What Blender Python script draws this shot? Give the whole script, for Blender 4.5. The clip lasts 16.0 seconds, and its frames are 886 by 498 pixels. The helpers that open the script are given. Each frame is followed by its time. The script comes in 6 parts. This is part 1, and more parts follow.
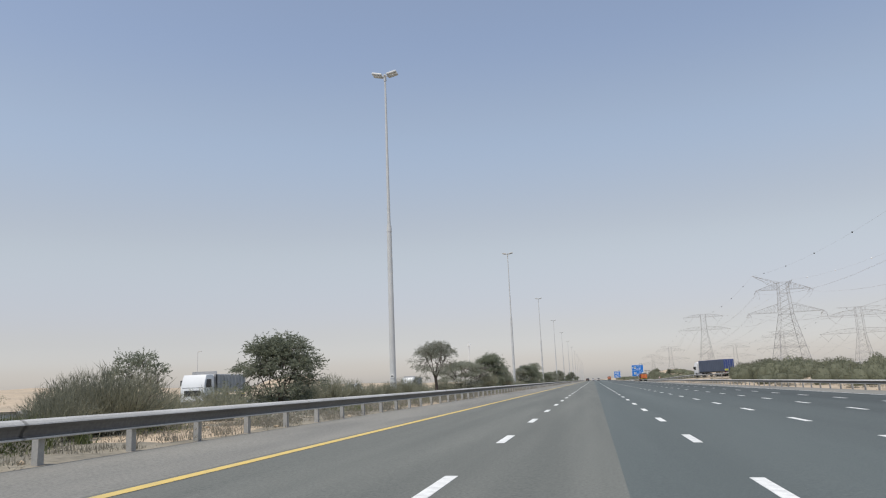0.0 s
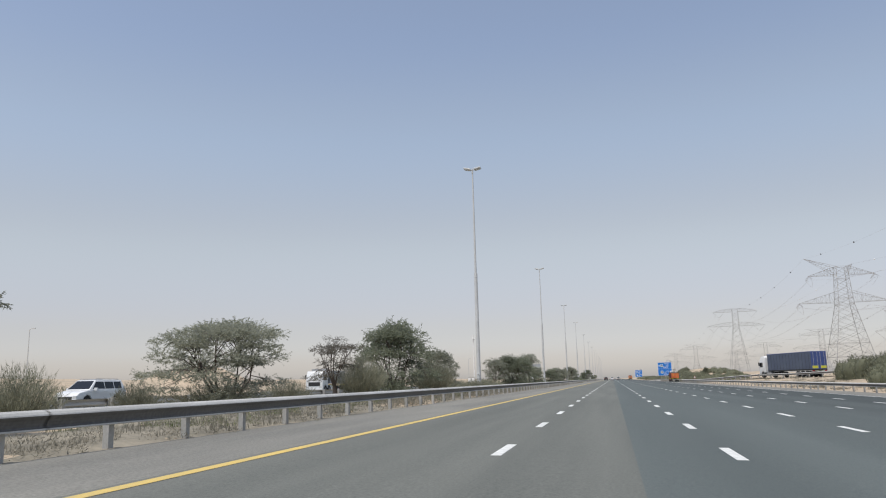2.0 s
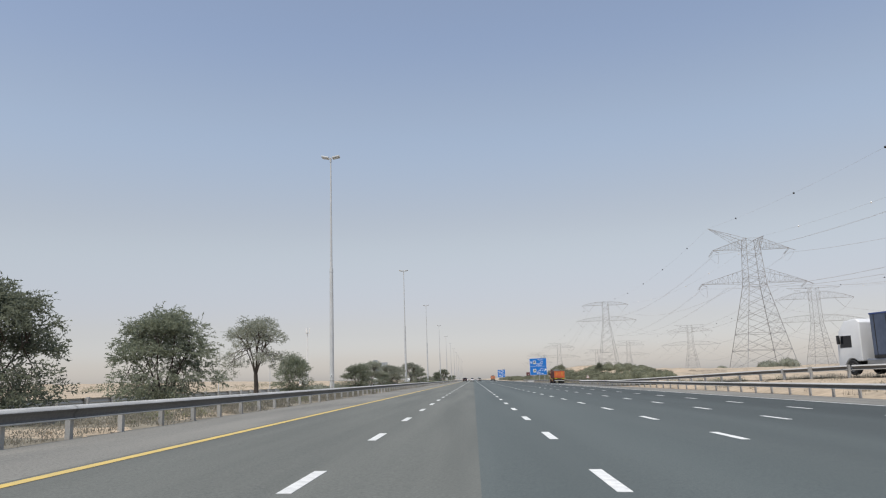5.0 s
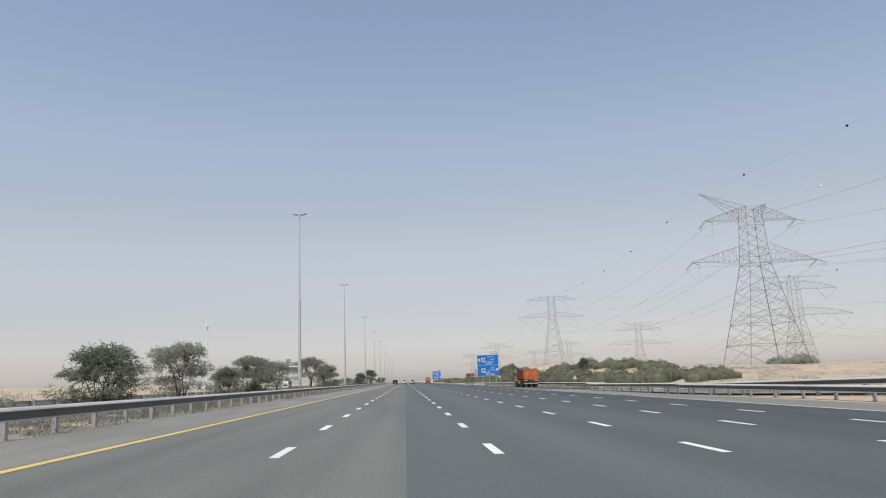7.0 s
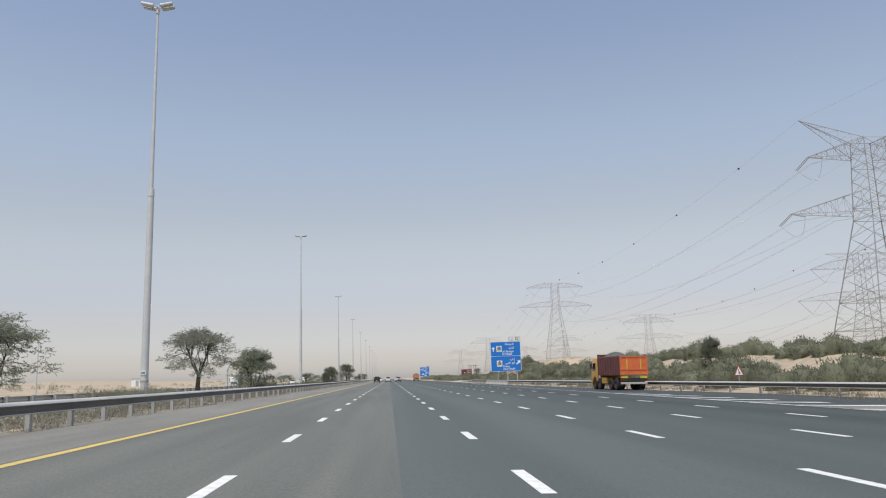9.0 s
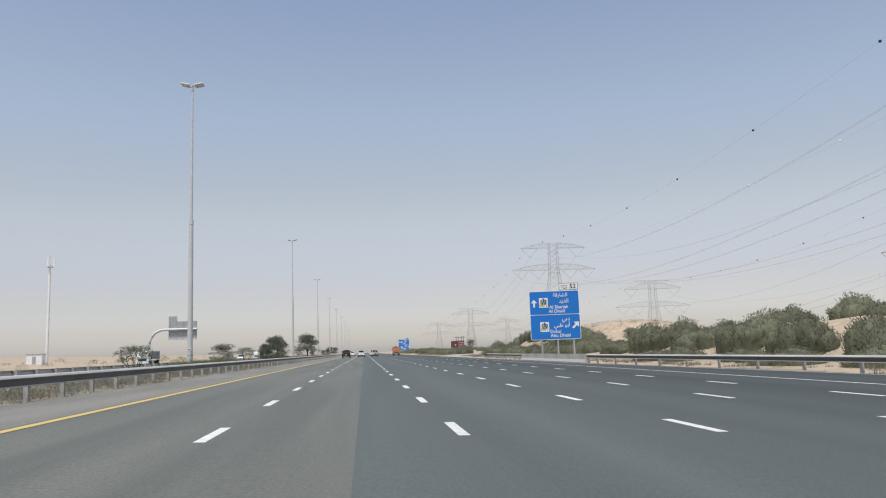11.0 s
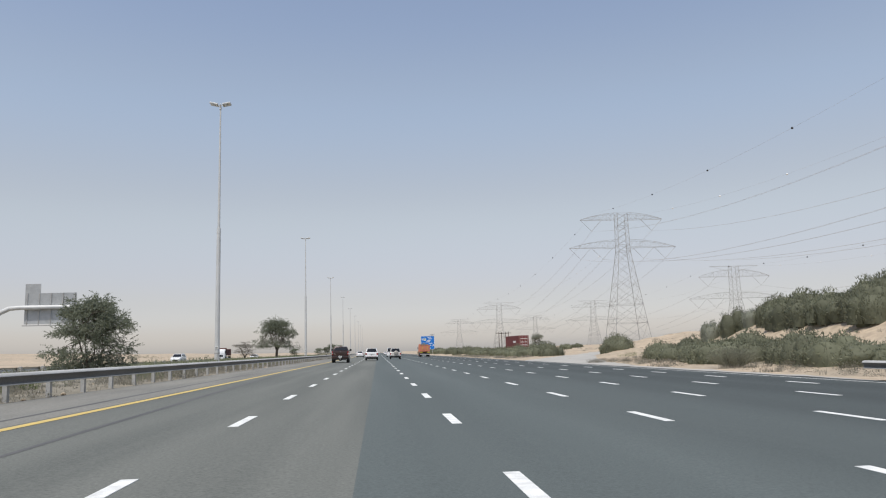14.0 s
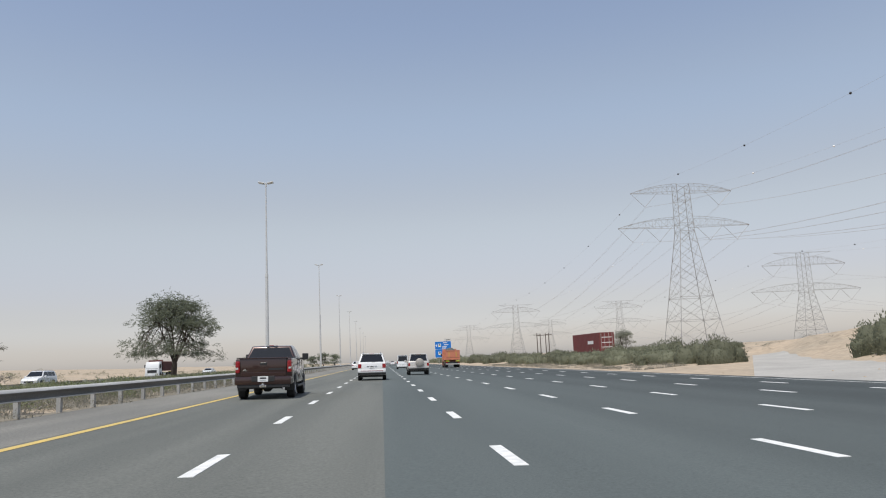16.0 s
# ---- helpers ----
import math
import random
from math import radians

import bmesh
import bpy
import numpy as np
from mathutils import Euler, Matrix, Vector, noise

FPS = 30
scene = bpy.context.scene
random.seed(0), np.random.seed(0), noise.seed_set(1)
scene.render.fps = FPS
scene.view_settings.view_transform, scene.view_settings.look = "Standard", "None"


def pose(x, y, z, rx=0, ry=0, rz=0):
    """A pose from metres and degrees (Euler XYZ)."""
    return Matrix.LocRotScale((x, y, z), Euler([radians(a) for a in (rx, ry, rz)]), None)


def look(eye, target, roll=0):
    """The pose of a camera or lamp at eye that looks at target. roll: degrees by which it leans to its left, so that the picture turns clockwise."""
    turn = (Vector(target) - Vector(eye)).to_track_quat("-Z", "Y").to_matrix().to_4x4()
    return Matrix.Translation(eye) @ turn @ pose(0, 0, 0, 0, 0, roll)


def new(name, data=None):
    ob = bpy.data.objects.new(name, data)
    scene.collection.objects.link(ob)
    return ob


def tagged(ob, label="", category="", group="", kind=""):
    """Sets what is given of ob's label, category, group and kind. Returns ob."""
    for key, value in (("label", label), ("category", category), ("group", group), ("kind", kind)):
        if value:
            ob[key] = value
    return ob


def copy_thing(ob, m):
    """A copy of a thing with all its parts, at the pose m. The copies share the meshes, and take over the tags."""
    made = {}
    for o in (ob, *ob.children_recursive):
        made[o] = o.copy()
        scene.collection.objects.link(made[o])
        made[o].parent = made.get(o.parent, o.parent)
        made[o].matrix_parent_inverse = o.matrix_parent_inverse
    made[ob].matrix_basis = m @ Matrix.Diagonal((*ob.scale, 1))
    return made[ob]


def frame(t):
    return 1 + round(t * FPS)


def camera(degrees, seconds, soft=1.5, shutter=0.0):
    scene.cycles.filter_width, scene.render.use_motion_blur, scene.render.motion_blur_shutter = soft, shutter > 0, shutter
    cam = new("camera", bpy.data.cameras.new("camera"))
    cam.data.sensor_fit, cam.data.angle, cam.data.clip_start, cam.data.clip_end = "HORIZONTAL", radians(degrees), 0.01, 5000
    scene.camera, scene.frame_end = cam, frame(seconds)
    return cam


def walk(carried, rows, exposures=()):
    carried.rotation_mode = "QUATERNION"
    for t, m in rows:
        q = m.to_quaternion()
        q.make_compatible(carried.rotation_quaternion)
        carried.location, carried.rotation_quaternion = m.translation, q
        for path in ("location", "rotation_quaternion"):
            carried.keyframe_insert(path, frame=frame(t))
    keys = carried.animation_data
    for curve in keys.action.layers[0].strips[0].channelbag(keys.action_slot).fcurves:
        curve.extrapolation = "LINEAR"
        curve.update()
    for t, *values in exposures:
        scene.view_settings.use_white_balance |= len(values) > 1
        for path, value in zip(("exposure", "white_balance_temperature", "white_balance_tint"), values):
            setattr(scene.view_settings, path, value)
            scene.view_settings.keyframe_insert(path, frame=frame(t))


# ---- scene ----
cam = camera(61.83, 16.0, 1.15)

PATH = [
    (0.0, pose(0.00, 0.00, 1.20, 100.44, 2.27, 11.35)),
    (0.5, pose(0.01, 14.97, 1.20, 100.34, 1.83, 11.97)),
    (1.0, pose(0.01, 29.95, 1.21, 100.25, 1.42, 12.38)),
    (1.5, pose(0.02, 44.96, 1.21, 100.05, 1.43, 12.76)),
    (2.0, pose(0.01, 59.99, 1.21, 100.22, 1.35, 12.74)),
    (2.5, pose(0.05, 75.07, 1.21, 99.77, 2.36, 8.35)),
    (3.0, pose(0.02, 90.15, 1.21, 99.59, 2.80, 4.86)),
    (3.5, pose(0.00, 105.15, 1.22, 99.67, 2.33, 4.69)),
    (6.0, pose(0.37, 179.20, 1.21, 100.15, 1.94, 0.13)),
    (6.5, pose(0.33, 194.27, 1.21, 100.05, 2.20, -1.01)),
    (7.0, pose(0.30, 209.58, 1.20, 100.06, 2.00, -2.85)),
    (7.5, pose(0.22, 225.40, 1.21, 100.20, 1.68, -3.26)),
    (8.0, pose(0.17, 240.92, 1.21, 99.77, 1.53, -2.84)),
    (8.5, pose(0.15, 256.22, 1.21, 99.77, 1.46, -2.90)),
    (9.0, pose(0.17, 271.40, 1.21, 99.81, 1.79, -4.07)),
    (11.5, pose(0.47, 348.36, 1.195, 97.34, 2.04, -6.04)),
    (12.0, pose(0.51, 363.71, 1.20, 97.23, 2.20, -5.85)),
    (12.5, pose(0.55, 378.98, 1.20, 97.39, 2.29, -5.79)),
    (13.0, pose(0.54, 394.10, 1.20, 97.60, 2.09, -5.61)),
    (13.5, pose(0.51, 409.14, 1.20, 97.71, 1.80, -5.45)),
    (14.0, pose(0.51, 424.20, 1.195, 97.81, 1.55, -4.99)),
    (14.5, pose(0.52, 439.34, 1.19, 97.81, 1.74, -4.65)),
    (15.0, pose(0.44, 454.65, 1.18, 98.08, 2.03, -4.36)),
    (15.5, pose(0.36, 470.07, 1.18, 98.25, 2.15, -4.43)),
    (16.0, pose(0.29, 485.55, 1.19, 98.49, 2.56, -4.66)),
]
walk(cam, PATH)

# ---- world and light ----
w = bpy.data.worlds.new("world")
scene.world = w
w.use_nodes = True
nt = w.node_tree
sky = nt.nodes.new("ShaderNodeTexSky")
sky.sky_type = "NISHITA"
sky.sun_disc = False
sky.sun_elevation = radians(68)
sky.sun_rotation = radians(206)
sky.altitude = 0
sky.air_density = 1.0
sky.dust_density = 1.0
sky.ozone_density = 2.0
hue = nt.nodes.new("ShaderNodeHueSaturation")
hue.inputs["Saturation"].default_value = 0.68
nt.links.new(sky.outputs[0], hue.inputs["Color"])
# dust haze: warm and pale at the horizon, clear blue overhead
way = nt.nodes.new("ShaderNodeTexCoord")
split = nt.nodes.new("ShaderNodeSeparateXYZ")
nt.links.new(way.outputs["Generated"], split.inputs[0])
haze = nt.nodes.new("ShaderNodeValToRGB")
haze.color_ramp.interpolation = "EASE"
HAZE = [(0.0, (1.15, 1.09, 1.16)), (0.035, (1.035, 0.945, 0.988)), (0.08, (1.015, 0.89, 0.882)), (0.19, (1.145, 1.025, 0.922)), (0.33, (1.175, 1.165, 1.135)), (0.45, (1.095, 1.135, 1.19))]
while len(haze.color_ramp.elements) < len(HAZE):
    haze.color_ramp.elements.new(0.5)
for el, (at, col) in zip(haze.color_ramp.elements, HAZE):
    el.position, el.color = at, (*col, 1)
nt.links.new(split.outputs["Z"], haze.inputs[0])
dusty = nt.nodes.new("ShaderNodeMix")
dusty.data_type, dusty.blend_type = "RGBA", "MULTIPLY"
dusty.inputs["Factor"].default_value = 1.0
nt.links.new(hue.outputs[0], dusty.inputs["A"])
nt.links.new(haze.outputs[0], dusty.inputs["B"])
nt.links.new(dusty.outputs["Result"], nt.nodes["Background"].inputs[0])
nt.nodes["Background"].inputs[1].default_value = 0.13

sun = new("sun", bpy.data.lights.new("sun", "SUN"))
sun.data.energy = 3.5
sun.data.angle = radians(0.6)
sun.data.color = (1.0, 0.955, 0.88)
SUN_EL, SUN_AZ = radians(68), radians(206)
sun_way = Vector((math.sin(SUN_AZ) * math.cos(SUN_EL), math.cos(SUN_AZ) * math.cos(SUN_EL), math.sin(SUN_EL)))
sun.matrix_world = look(sun_way * 100, (0, 0, 0))


# ---- materials ----
def mat(name, col, rough=0.6, metal=0.0, col2=None, scale=2.0, fine=30.0, fine_amount=0.15, bump=0.0, bump_scale=60.0,
        coat=0.0, stretch=(1, 1, 1), vary=0.0, spec=0.5, emit=0.0):
    m = bpy.data.materials.new(name)
    m.use_nodes = True
    n, l = m.node_tree.nodes, m.node_tree.links
    b = n["Principled BSDF"]
    b.inputs["Roughness"].default_value = rough
    b.inputs["Metallic"].default_value = metal
    b.inputs["Coat Weight"].default_value = coat
    b.inputs["Coat Roughness"].default_value = 0.06
    b.inputs["Specular IOR Level"].default_value = spec
    if emit:
        b.inputs["Emission Color"].default_value = (*col, 1)
        b.inputs["Emission Strength"].default_value = emit
    tc = n.new("ShaderNodeTexCoord")
    mp = n.new("ShaderNodeMapping")
    mp.inputs["Scale"].default_value = stretch
    l.new(tc.outputs["Object"], mp.inputs["Vector"])
    n1 = n.new("ShaderNodeTexNoise")
    n1.inputs["Scale"].default_value = scale
    n1.inputs["Detail"].default_value = 5
    l.new(mp.outputs[0], n1.inputs["Vector"])
    mix = n.new("ShaderNodeMix")
    mix.data_type = "RGBA"
    mix.inputs["A"].default_value = (*col, 1)
    c2 = col2 or tuple(c * 0.82 for c in col)
    mix.inputs["B"].default_value = (*c2, 1)
    ramp = n.new("ShaderNodeMapRange")
    ramp.inputs["From Min"].default_value = 0.36
    ramp.inputs["From Max"].default_value = 0.64
    l.new(n1.outputs["Fac"], ramp.inputs["Value"])
    l.new(ramp.outputs[0], mix.inputs["Factor"])
    n2 = n.new("ShaderNodeTexNoise")
    n2.inputs["Scale"].default_value = fine
    n2.inputs["Detail"].default_value = 4
    l.new(tc.outputs["Object"], n2.inputs["Vector"])
    mr = n.new("ShaderNodeMapRange")
    mr.inputs["From Min"].default_value = 0.25
    mr.inputs["From Max"].default_value = 0.75
    mr.inputs["To Min"].default_value = 1 - fine_amount
    mr.inputs["To Max"].default_value = 1 + fine_amount
    l.new(n2.outputs["Fac"], mr.inputs["Value"])
    hs = n.new("ShaderNodeHueSaturation")
    l.new(mix.outputs["Result"], hs.inputs["Color"])
    if vary:
        oi = n.new("ShaderNodeObjectInfo")
        vr = n.new("ShaderNodeMapRange")
        vr.inputs["To Min"].default_value = 1 - vary
        vr.inputs["To Max"].default_value = 1 + vary
        l.new(oi.outputs["Random"], vr.inputs["Value"])
        mul = n.new("ShaderNodeMath")
        mul.operation = "MULTIPLY"
        l.new(vr.outputs[0], mul.inputs[0])
        l.new(mr.outputs[0], mul.inputs[1])
        l.new(mul.outputs[0], hs.inputs["Value"])
    else:
        l.new(mr.outputs[0], hs.inputs["Value"])
    l.new(hs.outputs[0], b.inputs["Base Color"])
    if bump:
        n3 = n.new("ShaderNodeTexNoise")
        n3.inputs["Scale"].default_value = bump_scale
        n3.inputs["Detail"].default_value = 6
        l.new(tc.outputs["Object"], n3.inputs["Vector"])
        bp = n.new("ShaderNodeBump")
        bp.inputs["Strength"].default_value = bump
        bp.inputs["Distance"].default_value = 0.02
        l.new(n3.outputs["Fac"], bp.inputs["Height"])
        l.new(bp.outputs[0], b.inputs["Normal"])
    return m


def leaf_mat(name, col, col2):
    m = bpy.data.materials.new(name)
    m.use_nodes = True
    n, l = m.node_tree.nodes, m.node_tree.links
    b = n["Principled BSDF"]
    b.inputs["Roughness"].default_value = 0.65
    b.inputs["Specular IOR Level"].default_value = 0.3
    g = n.new("ShaderNodeNewGeometry")
    oi = n.new("ShaderNodeObjectInfo")
    mix = n.new("ShaderNodeMix")
    mix.data_type = "RGBA"
    mix.inputs["A"].default_value = (*col, 1)
    mix.inputs["B"].default_value = (*col2, 1)
    l.new(g.outputs["Random Per Island"], mix.inputs["Factor"])
    hs = n.new("ShaderNodeHueSaturation")
    vr = n.new("ShaderNodeMapRange")
    vr.inputs["To Min"].default_value = 0.8
    vr.inputs["To Max"].default_value = 1.2
    l.new(oi.outputs["Random"], vr.inputs["Value"])
    l.new(vr.outputs[0], hs.inputs["Value"])
    l.new(mix.outputs["Result"], hs.inputs["Color"])
    tr = n.new("ShaderNodeBsdfTranslucent")
    ms = n.new("ShaderNodeMixShader")
    ms.inputs[0].default_value = 0.5
    l.new(hs.outputs[0], b.inputs["Base Color"])
    l.new(hs.outputs[0], tr.inputs["Color"])
    l.new(b.outputs[0], ms.inputs[1])
    l.new(tr.outputs[0], ms.inputs[2])
    l.new(ms.outputs[0], n["Material Output"].inputs["Surface"])
    return m


M_ASPH_OLD = mat("asphalt worn", (0.138, 0.142, 0.125), 0.85, col2=(0.105, 0.110, 0.097), scale=1.1, fine=26, fine_amount=0.28, bump=0.35, bump_scale=90, stretch=(0.9, 0.035, 1))
M_ASPH_NEW = mat("asphalt dark", (0.078, 0.093, 0.089), 0.8, col2=(0.093, 0.109, 0.104), scale=0.8, fine=30, fine_amount=0.25, bump=0.35, bump_scale=90, stretch=(0.8, 0.03, 1))
# tyre and oil stripes along the lanes; the asphalt darkens towards the slow lanes
an, al = M_ASPH_NEW.node_tree.nodes, M_ASPH_NEW.node_tree.links
ab = an["Principled BSDF"]
source = ab.inputs["Base Color"].links[0].from_socket
ac = an.new("ShaderNodeTexCoord")
ax = an.new("ShaderNodeSeparateXYZ")
al.new(ac.outputs["Object"], ax.inputs[0])
slow = an.new("ShaderNodeMapRange")
for key, v in (("From Min", 3.5), ("From Max", 13.5), ("To Min", 0.96), ("To Max", 0.52)):
    slow.inputs[key].default_value = v
al.new(ax.outputs["X"], slow.inputs["Value"])
oil = an.new("ShaderNodeMath")
oil.operation = "SINE"
phase = an.new("ShaderNodeMath")
phase.operation = "MULTIPLY_ADD"
phase.inputs[1].default_value, phase.inputs[2].default_value = 2 * math.pi / 3.62, -1.73
al.new(ax.outputs["X"], phase.inputs[0])
al.new(phase.outputs[0], oil.inputs[0])
lane_tone = an.new("ShaderNodeMath")
lane_tone.operation = "MULTIPLY_ADD"
lane_tone.inputs[1].default_value = -0.05
al.new(oil.outputs[0], lane_tone.inputs[0])
al.new(slow.outputs[0], lane_tone.inputs[2])
tone = an.new("ShaderNodeHueSaturation")
al.new(source, tone.inputs["Color"])
al.new(lane_tone.outputs[0], tone.inputs["Value"])
al.new(tone.outputs[0], ab.inputs["Base Color"])
M_SHOULDER = mat("asphalt shoulder", (0.214, 0.206, 0.181), 0.9, col2=(0.158, 0.154, 0.138), scale=0.7, fine=22, fine_amount=0.3, bump=0.4, bump_scale=60, stretch=(1, 0.12, 1))
M_WHITE_LINE = mat("white road paint", (0.72, 0.72, 0.69), 0.7, col2=(0.55, 0.55, 0.53), scale=5, fine=60, fine_amount=0.12, vary=0.08)
M_YELLOW_LINE = mat("yellow road paint", (0.62, 0.44, 0.12), 0.7, col2=(0.52, 0.39, 0.14), scale=3, fine=50, fine_amount=0.15)
M_SAND = mat("sand", (0.44, 0.345, 0.245), 0.95, col2=(0.34, 0.28, 0.205), scale=0.09, fine=1.6, fine_amount=0.22, bump=0.9, bump_scale=2.2)
M_VERGE = mat("dry verge soil", (0.255, 0.225, 0.172), 0.95, col2=(0.16, 0.145, 0.112), scale=0.4, fine=7, fine_amount=0.3, bump=0.8, bump_scale=9)
M_TRACK = mat("compacted sand track", (0.40, 0.38, 0.345), 0.95, col2=(0.33, 0.315, 0.285), scale=0.25, fine=5, fine_amount=0.12, bump=0.3, bump_scale=8)
M_ZINC = mat("galvanised steel", (0.53, 0.52, 0.49), 0.55, 0.15, col2=(0.43, 0.42, 0.395), scale=1.5, fine=25, fine_amount=0.12, stretch=(1, 0.3, 1))
# Shade below the beam's top rib, put into the zinc colour.
M_ZINC_SHADED = mat("zinc darkened for shade", (0.115, 0.110, 0.102), 0.65, 0.1, col2=(0.150, 0.144, 0.134), scale=1.2, fine=14, fine_amount=0.2, stretch=(1, 0.25, 1))
M_POST = mat("galvanised post steel", (0.40, 0.395, 0.38), 0.6, 0.15, col2=(0.36, 0.35, 0.33), scale=3, fine=20, fine_amount=0.15, vary=0.12)
M_POLE = mat("painted mast steel", (0.60, 0.60, 0.585), 0.5, 0.1, col2=(0.53, 0.53, 0.515), scale=0.8, fine=12, fine_amount=0.06)
M_LATTICE = mat("lattice steel", (0.37, 0.36, 0.35), 0.6, 0.1, col2=(0.29, 0.28, 0.275), scale=0.3, fine=3, fine_amount=0.12)
# Cable grey is lightened to imitate distance haze.
M_CABLE = mat("weathered aluminium cable paled for haze", (0.55, 0.54, 0.54), 0.6, 0.1)
M_INSULATOR = mat("brown-grey insulator discs", (0.30, 0.28, 0.27), 0.4, fine=6, fine_amount=0.2)
M_CONCRETE = mat("cast concrete", (0.45, 0.43, 0.40), 0.9, col2=(0.36, 0.345, 0.32), scale=0.8, fine=14, fine_amount=0.12, bump=0.25, bump_scale=40)
M_SIGN_BLUE = mat("blue sign sheeting", (0.003, 0.165, 0.56), 0.55, col2=(0.003, 0.155, 0.52), scale=1.0, fine=8, fine_amount=0.05)
M_SIGN_WHITE = mat("white sign sheeting", (0.80, 0.80, 0.78), 0.45, scale=1.0, fine_amount=0.04, col2=(0.74, 0.74, 0.72))
M_SIGN_YELLOW = mat("yellow sign sheeting", (0.86, 0.80, 0.03), 0.45, fine_amount=0.04)
M_SIGN_NAVY = mat("navy sign sheeting", (0.02, 0.09, 0.33), 0.45, fine_amount=0.04)
M_SIGN_BLACK = mat("black sign ink", (0.015, 0.015, 0.015), 0.5, fine_amount=0.05)
M_SIGN_RED = mat("red sign sheeting", (0.50, 0.03, 0.02), 0.45, fine_amount=0.05)
M_SIGN_BACK = mat("weathered aluminium sheet", (0.40, 0.41, 0.41), 0.55, 0.2, col2=(0.34, 0.35, 0.35), scale=1.2, fine=10, fine_amount=0.1)
M_MAROON = mat("maroon metallic paint", (0.044, 0.017, 0.013), 0.3, 0.4, col2=(0.038, 0.015, 0.012), scale=1.0, fine=300, fine_amount=0.08, coat=0.9)
M_WHITE_PAINT = mat("white car paint", (0.74, 0.74, 0.73), 0.35, 0.0, col2=(0.70, 0.70, 0.69), scale=0.8, fine=20, fine_amount=0.03, coat=0.8)
M_SILVER = mat("silver car paint", (0.62, 0.59, 0.55), 0.35, 0.25, col2=(0.57, 0.54, 0.50), scale=0.8, fine=200, fine_amount=0.06, coat=0.8)
M_ORANGE = mat("orange truck paint", (0.70, 0.16, 0.045), 0.55, col2=(0.58, 0.14, 0.05), scale=1.2, fine=14, fine_amount=0.15, coat=0.1)
# Paler copy of the orange: distance haze is mixed into the paint colour.
M_ORANGE_HAZED = mat("orange truck paint paled for haze", (0.62, 0.23, 0.13), 0.6, col2=(0.54, 0.20, 0.12), scale=1.2, fine=14, fine_amount=0.12)
M_RUST_RED = mat("faded red tipper paint", (0.145, 0.048, 0.04), 0.65, col2=(0.11, 0.042, 0.036), scale=1.0, fine=10, fine_amount=0.2)
M_AMBER = mat("amber truck paint", (0.62, 0.29, 0.02), 0.4, col2=(0.55, 0.26, 0.025), scale=1.0, fine=12, fine_amount=0.08, coat=0.4)
M_CURTAIN = mat("navy tarpaulin", (0.068, 0.086, 0.132), 0.65, col2=(0.085, 0.105, 0.15), scale=0.5, fine=5, fine_amount=0.15, bump=0.4, bump_scale=3)
M_TRAILER_BLUE = mat("blue trailer door", (0.04, 0.07, 0.22), 0.45, fine_amount=0.08)
M_CONTAINER = mat("maroon container steel", (0.17, 0.036, 0.036), 0.6, col2=(0.14, 0.033, 0.03), scale=1.2, fine=10, fine_amount=0.12)
M_TIPPER_GREY = mat("grey tipper steel", (0.42, 0.42, 0.42), 0.5, 0.3, col2=(0.35, 0.35, 0.35), scale=1.2, fine=12, fine_amount=0.1)
M_RUBBER = mat("tyre rubber", (0.022, 0.022, 0.022), 0.85, fine=40, fine_amount=0.2, bump=0.3, bump_scale=50)
M_PLASTIC = mat("black plastic trim", (0.025, 0.025, 0.026), 0.55, fine=60, fine_amount=0.15)
M_UNDER = mat("dark chassis steel", (0.03, 0.03, 0.03), 0.7, fine=20, fine_amount=0.2)
M_CHROME = mat("chrome", (0.75, 0.75, 0.76), 0.12, 1.0, fine_amount=0.03)
M_ALLOY = mat("alloy wheel", (0.45, 0.45, 0.46), 0.3, 0.9, fine_amount=0.06)
M_GLASS = mat("tinted car glass", (0.012, 0.014, 0.018), 0.08, 0.0, fine_amount=0.02, spec=0.4)
M_TAIL_RED = mat("red lamp lens", (0.30, 0.009, 0.014), 0.15, fine=80, fine_amount=0.12, coat=0.6)
M_LAMP_CLEAR = mat("clear lamp lens", (0.62, 0.62, 0.60), 0.12, fine=80, fine_amount=0.1, coat=0.6)
M_HIVIS = mat("yellow reflective tape", (0.62, 0.58, 0.04), 0.5, fine_amount=0.06)
M_COVER = mat("grey spare wheel cover", (0.42, 0.39, 0.35), 0.45, 0.2, fine=20, fine_amount=0.1)
M_LOAD = mat("dark gravel load", (0.10, 0.10, 0.09), 0.95, fine=8, fine_amount=0.35, bump=1.0, bump_scale=6)
M_BARK = mat("bark", (0.115, 0.09, 0.07), 0.9, col2=(0.07, 0.055, 0.045), scale=6, fine=25, fine_amount=0.25, bump=0.8, bump_scale=20, stretch=(1, 1, 0.3))
# Both tree leaf tones are dusty, and lightened further in place of haze.
M_LEAF_GREY = leaf_mat("dusty leaves paled for haze", (0.355, 0.360, 0.285), (0.260, 0.270, 0.210))
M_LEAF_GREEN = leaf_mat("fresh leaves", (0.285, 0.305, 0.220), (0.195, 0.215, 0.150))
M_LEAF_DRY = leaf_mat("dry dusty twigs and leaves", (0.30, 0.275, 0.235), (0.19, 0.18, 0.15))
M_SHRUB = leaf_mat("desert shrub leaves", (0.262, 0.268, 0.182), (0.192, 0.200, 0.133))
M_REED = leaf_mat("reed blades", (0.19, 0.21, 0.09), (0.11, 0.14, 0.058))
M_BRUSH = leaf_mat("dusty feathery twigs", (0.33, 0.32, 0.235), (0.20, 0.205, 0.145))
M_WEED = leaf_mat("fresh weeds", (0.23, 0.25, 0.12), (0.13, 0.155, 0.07))
